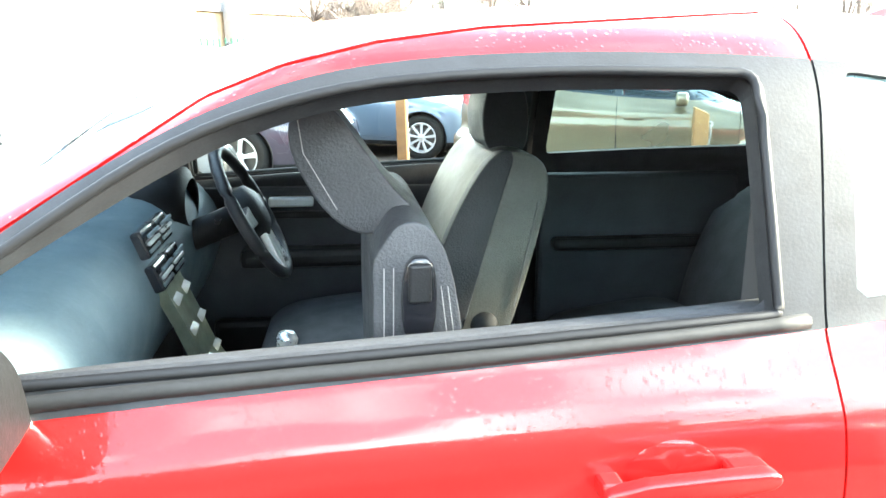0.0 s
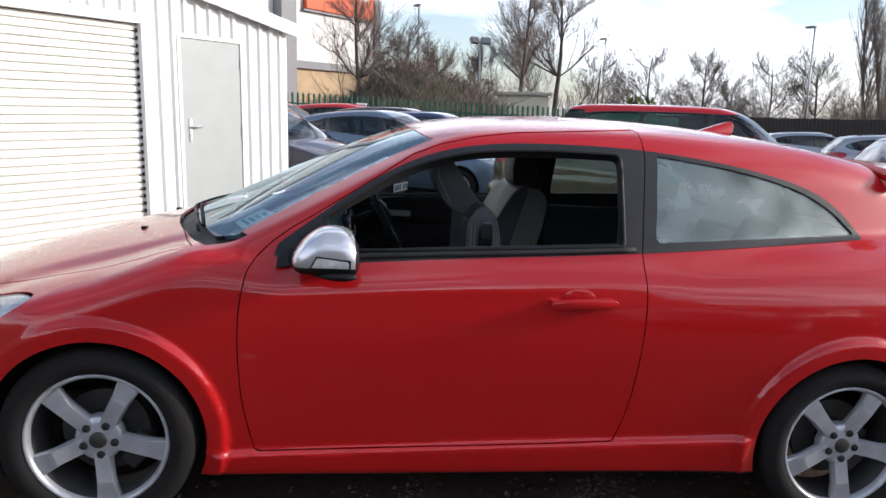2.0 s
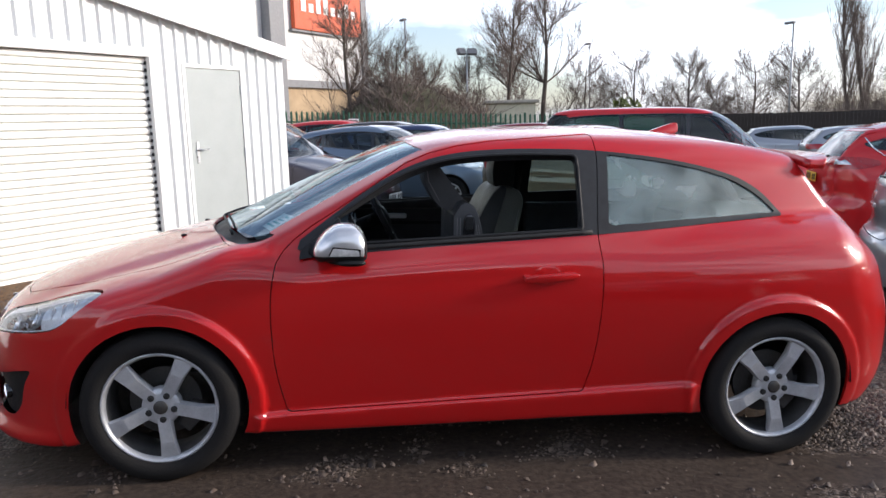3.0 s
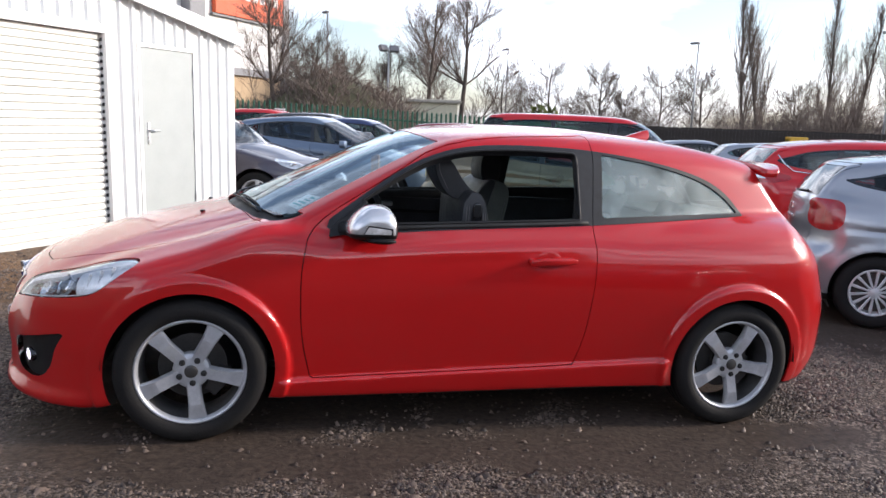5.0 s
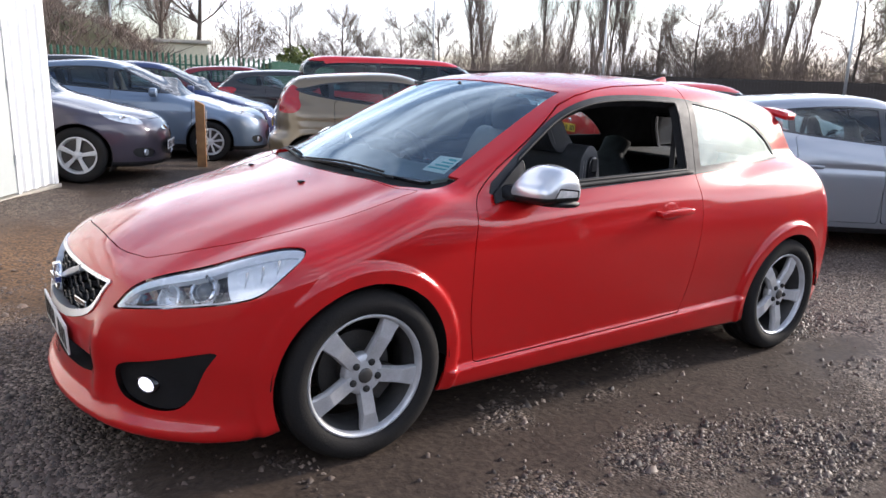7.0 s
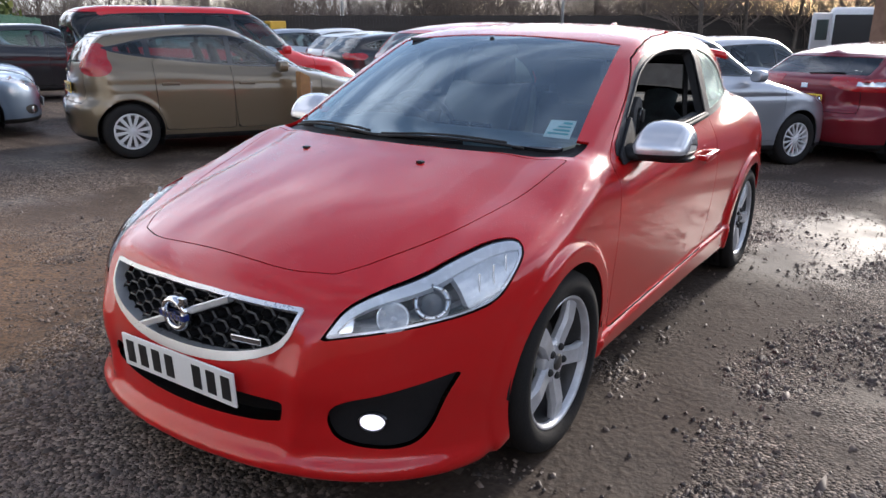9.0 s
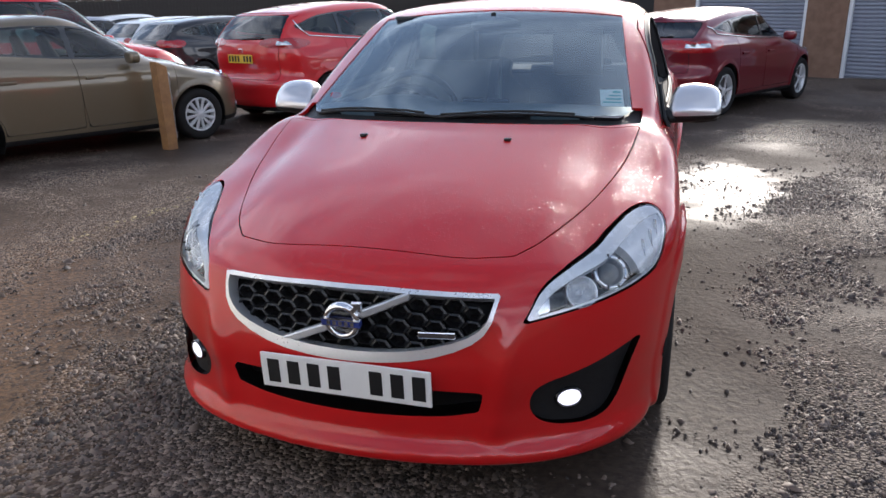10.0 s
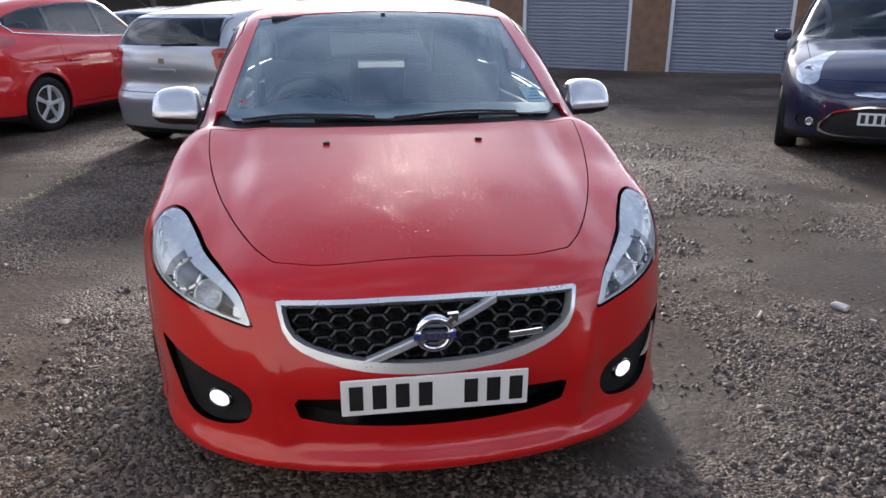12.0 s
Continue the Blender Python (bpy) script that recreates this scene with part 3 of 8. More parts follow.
def wheel(label):
    """A 17 inch five-spoke alloy wheel with its tyre, axle along y, outer face towards -y."""
    w = thing("wheel", label, "wheel")
    tyre = [(0.231, -0.085), (0.236, -0.097), (0.253, -0.108), (0.275, -0.110), (0.297, -0.103), (0.311, -0.090), (0.317, -0.070), (0.318, -0.045), (0.3135, -0.043), (0.3135, -0.036), (0.318, -0.034),
            (0.319, -0.004), (0.3135, -0.003), (0.3135, 0.004), (0.319, 0.006), (0.318, 0.036), (0.3135, 0.038), (0.3135, 0.045), (0.318, 0.047), (0.314, 0.085), (0.295, 0.103), (0.25, 0.108), (0.231, 0.09)]
    part("tyre", lathe(tyre, 64), TYRE, w, "", smooth=True)
    rim = [(0.232, -0.084), (0.234, -0.092), (0.229, -0.096), (0.222, -0.092), (0.217, -0.082), (0.214, -0.070)]
    part("rim", lathe(rim, 64), ALLOY, w, smooth=True)
    part("rim_barrel", lathe([(0.214, -0.070), (0.208, -0.050), (0.205, 0.0), (0.210, 0.08), (0.231, 0.092)], 64), BARREL, w, "inner rim, darkened for the shade inside the wheel", smooth=True)
    spokes = []
    for k in range(5):
        o = [(0.045, -0.030), (0.085, -0.030), (0.15, -0.031), (0.219, -0.040), (0.219, 0.040), (0.15, 0.031), (0.085, 0.030), (0.045, 0.030)]
        bm = prism(o, -0.080, -0.045, "y", 0.006, 2)
        for v in bm.verts:
            r = v.co.x
            v.co.y += 0.010 * math.cos(min(r / 0.2, 1) * math.pi) + (0.010 if abs(v.co.z) > 0.026 and v.co.y < -0.06 else 0)
        part("spoke", bm, ALLOY, w, m=pose(0, 0, 0, 0, -(62 + 72 * k), 0), smooth=False)
    part("hub", lathe([(0.0, -0.078), (0.03, -0.078), (0.055, -0.072), (0.072, -0.070), (0.078, -0.062), (0.078, -0.03)], 40), ALLOY, w, smooth=True)
    part("centre_cap", lathe([(0.0, -0.086), (0.022, -0.086), (0.028, -0.082), (0.029, -0.074)], 32), DISC, w, "dark centre cap", smooth=True)
    for k in range(5):
        a = radians(62 + 72 * k)
        part("wheel_nut", lathe([(0.0, -0.086), (0.008, -0.086), (0.0095, -0.083), (0.0135, -0.080), (0.0135, -0.07)], 8), RUBBER, w, m=pose(0.053 * math.cos(a), 0, 0.053 * math.sin(a)))
    part("brake_disc", lathe([(0.0, 0.0), (0.07, -0.01), (0.075, 0.01), (0.145, 0.01), (0.145, 0.03), (0.07, 0.03)], 40), DISC, w, smooth=False)
    part("brake_caliper", moved(prism([(0.09, -0.06), (0.15, -0.07), (0.165, 0.0), (0.15, 0.07), (0.09, 0.06)], -0.02, 0.05, "y", 0.008), pose(0, 0, 0, 0, 30, 0)), DISC, w)
    return w


def red_coupe(m):
    car = thing("car", "wet bright red three-door coupe with an open window on gravel", "car", m=m)
    sh = Shell(h_car, (-2.30, -0.98, 0.10), (2.20, 0.98, 1.52), 0.0145)
    # wheel openings and underside
    sh.take(lambda x, y, z: np.where(np.abs(y) > 0.50, np.minimum(np.hypot(x + HUB_X, z - HUB_Z), np.hypot(x - HUB_X, z - HUB_Z)) - ARCH_R, 1.0))
    under = sh.take(lambda x, y, z: z - 0.150 - 0.035 * step(-1.75, -1.55, x) - 0.025 * step(-0.9, 0.9, x))
    put("underside", sh.mesh("underside", under, 0), BLACK_PLASTIC, car)
    # window graphics
    for s in (-1, 1):
        band = sh.take(sides(s, lambda x, a, z: inside(x, z, H_FRAME)))
        hole, band = sh.take(sides(s, lambda x, a, z: inside(x, z, H_OPEN)), band)
        quarter, band = sh.take(sides(s, lambda x, a, z: inside(x, z, H_QUARTER)), band)
        frame, pillar = sh.take(sides(s, lambda x, a, z: inside(x, z, H_DOOR) + 0.002), band)
        seam, pillar = sh.take(sides(s, lambda x, a, z: inside(x, z, H_DOOR) - 0.002), pillar)
        put("window_surround", sh.mesh("window_surround", pillar, 0.015, -0.002), TRIM_GREY, car, "dark grey pillar and rubber surround")
        door = put("door", door_panel(sh, s), RED, car, "red painted door")
        put("window_frame", sh.mesh("window_frame", frame, 0.045, -0.002), TRIM_GREY, door, "dark grey window frame")
        put("quarter_window", sh.mesh("quarter_window", quarter, 0, 0.004), PANE, car, "wet tinted rear side glass").visible_shadow = False
        if s > 0:
            put("door_glass", sh.mesh("door_glass", hole, 0, 0.012), CLEAR, door, "clear raised door glass").visible_shadow = False
        door_details(door, s)
    # screens
    wind = sh.take(lambda x, y, z: np.where(x < 0.1, np.maximum.reduce([np.abs(y) - (0.698 - 0.30 * (z - 0.95)), z - (1.383 - 0.10 * y ** 2), (0.962 + 0.40 * np.maximum(np.abs(y) - 0.60, 0)) - z, (-1.155 + 0.42 * y ** 2) - x]), 1.0))
    black, wind = sh.take(lambda x, y, z: np.where(x < 0.1, z - (0.998 - 0.03 * y ** 2), 1.0), wind)
    put("windscreen", sh.mesh("windscreen", wind, 0, 0.003), SCREEN, car, "wet windscreen glass with painted glare haze").visible_shadow = False
    put("windscreen_border", sh.mesh("windscreen_border", black, 0.02, 0.003), BLACK_GLOSS, car, "black screen edge band")
    back = sh.take(lambda x, y, z: np.where(x > 1.2, np.maximum.reduce([np.abs(y) - (0.56 - 0.5 * (z - 0.95)), z - 1.262, 0.955 - z]), 1.0))
    glazed, band = sh.take(lambda x, y, z: np.where(x > 1.2, np.maximum.reduce([np.abs(y) - (0.535 - 0.5 * (z - 0.95)), z - 1.242, 0.980 - z]), 1.0), back)
    put("rear_window", sh.mesh("rear_window", glazed, 0, 0.003), CLEAR, car).visible_shadow = False
    put("rear_window_border", sh.mesh("rear_window_border", band, 0.03, 0.003), BLACK_GLOSS, car, "black rear screen edge band")
    cowl = sh.take(lambda x, y, z: np.where((x < -0.5) & (z > 0.85), np.maximum.reduce([(-1.215 + 0.40 * y ** 2) - x, x - (-1.10 + 0.46 * y ** 2), np.abs(y) - 0.722, z - 1.03]), 1.0))
    put("cowl", sh.mesh("cowl", cowl, 0.02, 0.018), BLACK_PLASTIC, car, "black plastic scuttle below the screen")
    # bonnet
    half = [(-2.022, 0.14), (-2.012, 0.30), (-1.958, 0.435, 0.03), (-1.88, 0.495), (-1.75, 0.557), (-1.535, 0.637), (-1.27, 0.700), (-1.045, 0.722, 0.02), (-1.12, 0.5), (-1.185, 0.3), (-1.215, 0.12)]
    V_ = rounded(half + [(p[0], -p[1], *p[2:]) for p in half[::-1]], 2)

    def bonnet_edge(x, y, z):
        return np.where((z > 0.5) & (x < -0.9), inside(x, y, V_), 1.0)
    bonnet = sh.take(lambda x, y, z: bonnet_edge(x, y, z) + 0.002)
    put("bonnet", sh.mesh("bonnet", bonnet), RED, car, "red bonnet beaded with rain water")
    sh.take(lambda x, y, z: bonnet_edge(x, y, z) - 0.002)
    # front lamps, grille, openings
    for s in (-1, 1):
        lamp = sh.take(sides(s, lambda x, a, z: np.where(x < -1.3, inside(lamp_along(x, a), z, H_LAMP) + 0.004, 1.0)))
        sh.take(sides(s, lambda x, a, z: np.where(x < -1.3, inside(lamp_along(x, a), z, H_LAMP) - 0.001, 1.0)))
        headlamp(sh, car, lamp, s)
        fog = sh.take(sides(s, lambda x, a, z: np.where(x < -1.3, inside(a, z, H_FOG), 1.0)))
        pod = put("fog_lamp_surround", sh.mesh("fog_lamp_surround", fog, 0, 0.022), BLACK_PLASTIC, car, "black plastic fog lamp recess")
        fx = surf_x(0.612, 0.322)
        fm = pose(fx + 0.012, 0.612 * s, 0.322, 0, 0, -30 * s)
        part("fog_lamp", lathe([(0.0, -0.006), (0.020, -0.005), (0.034, -0.001), (0.036, 0.012)], 32, "x"), LAMP_GLOW, pod, "lit white fog lamp", fm @ Matrix.Diagonal((1, 1, 0.72, 1)), smooth=True)
        part("fog_lamp_ring", lathe([(0.035, 0.012), (0.037, -0.003), (0.042, -0.002), (0.044, 0.02)], 32, "x"), BLACK_GLOSS, pod, "", fm @ Matrix.Diagonal((1, 1, 0.72, 1)), smooth=True)
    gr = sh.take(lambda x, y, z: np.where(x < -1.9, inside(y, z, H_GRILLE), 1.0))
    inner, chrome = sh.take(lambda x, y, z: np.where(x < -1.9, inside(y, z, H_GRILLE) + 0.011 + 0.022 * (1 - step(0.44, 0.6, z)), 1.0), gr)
    grille = put("grille", sh.mesh("grille", inner, 0, 0.055), RECESS_SHADE, car, "black honeycomb grille with a near-black shade backing")
    put("grille_frame", sh.mesh("grille_frame", chrome, 0.04, -0.006), SATIN, grille, "satin silver grille frame")
    grille_details(grille, sh)
    intake = sh.take(lambda x, y, z: np.where(x < -1.9, inside(y, z, H_INTAKE), 1.0))
    put("lower_intake", sh.mesh("lower_intake", intake, 0, 0.07), RECESS_SHADE, car, "lower air intake, its inner shade painted near-black")
    # bumper, wings, sills, rear

    bump = sh.take(lambda x, y, z: np.where(x < -1.2, np.maximum(x + 1.60 + 0.9 * np.maximum(z - 0.50, 0), z - 0.80), 1.0))
    put("front_bumper", sh.mesh("front_bumper", bump, 0), RED, car, "red front bumper with a lip spoiler")
    for s in (-1, 1):
        wing = sh.take(sides(s, lambda x, a, z: np.maximum.reduce([x + 0.869 - 0.02 * (z - 0.66), z - 0.95, 0.27 - z + (x + 0.76) * 0.045]), 0.1))
        put("front_wing", sh.mesh("front_wing", wing, 0.004), RED, car, "red front wing with a raised arch lip")
        tail = sh.take(sides(s, lambda x, a, z: inside(x, z, rounded([(1.84, 1.00), (1.93, 0.97), (2.02, 0.90), (2.09, 0.80), (2.0, 0.80), (1.90, 0.90)], 1))))
        put("tail_lamp", sh.mesh("tail_lamp", tail, 0.01, -0.002), RED_LENS, car, "red tail lamp")
        skirt = sh.take(sides(s, lambda x, a, z: np.maximum.reduce([z - (0.27 + 0.045 * (x + 0.76)), -0.96 - x, x - 0.96])))
        put("side_skirt", sh.mesh("side_skirt", skirt), RED, car, "red sill skirt")
    rear = sh.take(lambda x, y, z: np.where(x > 1.0, np.maximum(1.66 - x, z - 0.62), 1.0))
    put("rear_bumper", sh.mesh("rear_bumper", rear), RED, car, "red rear bumper")
    put("body_shell", sh.mesh("body_shell", sh.rest), RED, car, "wet red roof, pillars and rear quarters")
    # inner lining, with the same openings
    lin = Shell(lambda x, y, z: h_car(x, y, z) + 0.032, (-2.28, -0.98, 0.10), (2.18, 0.98, 1.52), 0.026)
    lin.take(lambda x, y, z: np.where(np.abs(y) > 0.45, np.minimum(np.hypot(x + HUB_X, z - HUB_Z), np.hypot(x - HUB_X, z - HUB_Z)) - 0.37, 1.0))
    for s in (-1, 1):
        lin.take(sides(s, lambda x, a, z: np.minimum(inside(x, z, H_OPEN), inside(x, z, H_QUARTER))))
    lin.take(lambda x, y, z: np.where(x < 0.1, np.maximum.reduce([np.abs(y) - (0.694 - 0.30 * (z - 0.95)), z - (1.362 - 0.13 * y ** 2), (0.95 - 0.08 * y ** 2) - z, (-1.155 + 0.42 * y ** 2) - x]), 1.0))
    lin.take(lambda x, y, z: np.where(x > 1.2, np.maximum.reduce([np.abs(y) - (0.515 - 0.5 * (z - 0.95)), z - 1.236, 0.985 - z]), 1.0))
    lin.take(lambda x, y, z: x + 1.25)
    put("inner_lining", lin.mesh("inner_lining", lin.rest, 0), CLOTH_DARK, car, "dark grey cabin lining")
    for hx in (-HUB_X, HUB_X):
        for s in (-1, 1):
            bm = bmesh.new()
            rows = []
            for yy in (0.45, 0.66, 0.865):
                rows.append([bm.verts.new((hx + 0.362 * math.cos(a), s * yy, HUB_Z + 0.362 * math.sin(a))) for a in np.linspace(0.03, math.pi - 0.03, 40)])
            for a, b in zip(rows, rows[1:]):
                for i in range(39):
                    bm.faces.new((a[i], a[i + 1], b[i + 1], b[i]))
            bm.faces.new(rows[0])
            part("wheel_arch_liner", bm, RUBBER, car, smooth=False)
    # wheels
    first = wheel("")
    first.parent = car
    first.matrix_basis = pose(-HUB_X, -0.775, HUB_Z)
    for x, y, turn in ((HUB_X, -0.775, 0), (-HUB_X, 0.775, 180), (HUB_X, 0.775, 180)):
        copy_thing(first, pose(x, y, HUB_Z, 0, 0, turn))
    # roof fittings
    part("roof_spoiler", spoiler_bm(), RED, car, "red roof spoiler", smooth=True)
    fin = prism(rounded([(0.98, 1.415), (1.06, 1.445), (1.155, 1.478), (1.175, 1.470), (1.17, 1.41)], 2), -0.022, 0.022, "y", 0.008)
    for v in fin.verts:
        v.co.y *= 1.0 - 0.75 * (v.co.z - 1.415) / 0.065
    part("aerial_fin", fin, RED, car, "red shark fin aerial", smooth=True)
    for y0, y1, x0 in ((-0.55, 0.02, -0.93), (0.02, 0.60, -0.93)):
        pts = []
        for i in range(9):
            t = i / 8
            y = y0 + (y1 - y0) * t
            x = -1.190 + 0.43 * y * y + 0.03 * math.sin(t * math.pi)
            pts.append((x, y, surf_z(x, y) + 0.006))
        wip = part("wiper_arm", tube(pts, 0.006, 6), BLACK_PLASTIC, car, "black wiper", smooth=True)
        blade = [(x + 0.022, y, surf_z(x + 0.022, y) + 0.005) for x, y, z in pts[1:]]
        part("wiper_blade", tube(blade, 0.005, 6), RUBBER, wip, smooth=True)
    for y in (-0.277, 0.277):
        z = surf_z(-1.325, y)
        part("washer_jet", box((-1.335, y - 0.012, z - 0.004), (-1.312, y + 0.012, z + 0.006), 0.003), BLACK_PLASTIC, car)
    mirror(car, -1), mirror(car, 1)
    # paper permit inside the screen, low on the left
    bm = bmesh.new()
    vs = []
    for x, y in ((-0.885, -0.650), (-0.930, -0.562), (-0.835, -0.547), (-0.785, -0.632)):
        vs.append(bm.verts.new((x, y, surf_z(x, y) - 0.012)))
    bm.faces.new(vs)
    r = bmesh.ops.extrude_face_region(bm, geom=bm.faces[:])
    bmesh.ops.translate(bm, vec=(0, 0, -0.0015), verts=[v for v in r["geom"] if isinstance(v, bmesh.types.BMVert)])
    bmesh.ops.recalc_face_normals(bm, faces=bm.faces[:])
    stick = part("permit_sticker", bm, STICKER, car, "pale green and white paper permit inside the screen")
    for k in range(4):
        b2 = bmesh.new()
        a0, a1 = 0.15 + 0.2 * k, 0.26 + 0.2 * k
        P = [Vector(p) for p in ((-0.885, -0.650), (-0.930, -0.562), (-0.835, -0.547), (-0.785, -0.632))]
        q = []
        for u, w in ((a0, 0.1), (a0, 0.9 - 0.15 * k), (a1, 0.9 - 0.15 * k), (a1, 0.1)):
            p = (P[0] * (1 - w) + P[1] * w) * (1 - u) + (P[3] * (1 - w) + P[2] * w) * u
            q.append(b2.verts.new((p.x, p.y, surf_z(p.x, p.y) - 0.0105)))
        b2.faces.new(q)
        part("print_bar", b2, TEAL_PRINT, stick)
    bm = lathe([(0.0, 0.003), (0.022, 0.003), (0.026, 0.0), (0.022, -0.003), (0.0, -0.003)], 20, "z")
    part("screen_tag", bm, RED_LENS, car, "small round red tag stuck inside the screen", pose(-0.86, 0.60, surf_z(-0.86, 0.60) - 0.016, 12, -28, 0), smooth=True)
    number_plate(car, (-2.195, 0, 0.388), pose(0, 0, 0, 0, -4, 0), WHITE_PLATE, "white front number plate with black characters")
    interior(car)
    return car


def surf_z(x, y):
    """Height of the red car's skin over a point."""
    zs = np.linspace(0.5, 1.5, 401)
    d = h_car(np.full(401, x), np.full(401, y), zs)
    i = np.where(d < 0)[0]
    return zs[i[-1]] + 0.0025 if len(i) else 0.9


def surf_x(y, z):
    xs = np.linspace(-2.3, -1.3, 401)
    d = h_car(xs, np.full(401, y), np.full(401, z))
    return xs[np.where(d < 0)[0][0]]


def surf_y(x, z, fn=None):
    ys = np.linspace(0.3, 1.0, 351)
    d = (fn or h_car)(np.full(351, x), ys, np.full(351, z))
    return ys[np.where(d < 0)[0][-1]]


def door_panel(sh, s):
    panel = sh.take(sides(s, lambda x, a, z: inside(x, z, H_DOOR) + 0.002))
    sh.take(sides(s, lambda x, a, z: inside(x, z, H_DOOR) - 0.002))
    return sh.mesh("door", panel, 0.018)


def spoiler_bm():
    bm = bmesh.new()
    grid = []
    for i in range(25):
        y = -0.60 + 1.20 * i / 24
        e = 1 - abs(y / 0.60) ** 6
        row = []
        for u in np.linspace(0, 1, 9):
            x = 1.56 + (0.25 - 0.17 * abs(y / 0.60) ** 2.5) * u
            z = h_roof(x) - 0.095 * y * y - 0.25 * abs(y) ** 6 + 0.012 + 0.045 * u * u * (0.35 + 0.65 * e)
            row.append(bm.verts.new((x, y, float(z))))
        for u in np.linspace(1, 0, 6):
            x = 1.56 + (0.25 - 0.17 * abs(y / 0.60) ** 2.5) * u - 0.012
            z = h_roof(x) - 0.095 * y * y - 0.25 * abs(y) ** 6 - 0.03 + 0.02 * u
            row.append(bm.verts.new((x, y, float(z))))
        grid.append(row)
    for a, b in zip(grid, grid[1:]):
        for k in range(len(a)):
            bm.faces.new((a[k], a[(k + 1) % len(a)], b[(k + 1) % len(a)], b[k]))
    bm.faces.new(grid[0]), bm.faces.new(grid[-1][::-1])
    bmesh.ops.recalc_face_normals(bm, faces=bm.faces[:])
    return bm


def door_details(door, s):
    """Handle with its cup, belt strip."""
    y = surf_y(0.27, 0.83)
    bm = prism(rounded([(0.16, 0.818), (0.17, 0.848), (0.37, 0.856), (0.395, 0.850), (0.392, 0.832), (0.36, 0.826), (0.2, 0.814)], 1), s * (y + 0.020), s * (y + 0.044), "y", 0.006)
    handle = part("door_handle", bm, RED, door, "red pull handle", smooth=True)
    part("handle_mount", box((0.335, min(s * (y - 0.01), s * (y + 0.030)), 0.828), (0.388, max(s * (y - 0.01), s * (y + 0.030)), 0.852), 0.005), RED, handle)
    part("handle_mount", box((0.165, min(s * (y - 0.01), s * (y + 0.028)), 0.820), (0.195, max(s * (y - 0.01), s * (y + 0.028)), 0.844), 0.005), RED, handle)
    cup = lathe([(0.0, -0.001), (0.7, -0.0012), (0.93, -0.0008), (1.0, 0.0004)], 40, "y")
    for v in cup.verts:
        v.co = (0.268 + v.co.x * 0.062, s * (surf_y(0.268 + v.co.x * 0.062, 0.838 + v.co.z * 0.043) + 0.0016 - v.co.y * 0.6), 0.838 + v.co.z * 0.043)
    part("handle_cup", cup, RED, door, "recessed cup behind the handle", smooth=True)
    pts = [(x, s * (surf_y(x, float(h_belt(x)) + 0.012) + 0.004), float(h_belt(x)) + 0.006) for x in np.linspace(-0.60, 0.47, 24)]
    loop = [(x, s * (surf_y(x, z) + 0.001), z) for x, z in H_OPEN]
    part("window_seal", tube(loop + loop[:1], 0.0075, 8), SEAL, door, "black rubber seal round the window opening", smooth=True)
    part("belt_strip", tube(pts, 0.011, 8), RUBBER, door, "black rubber belt strip", smooth=True)


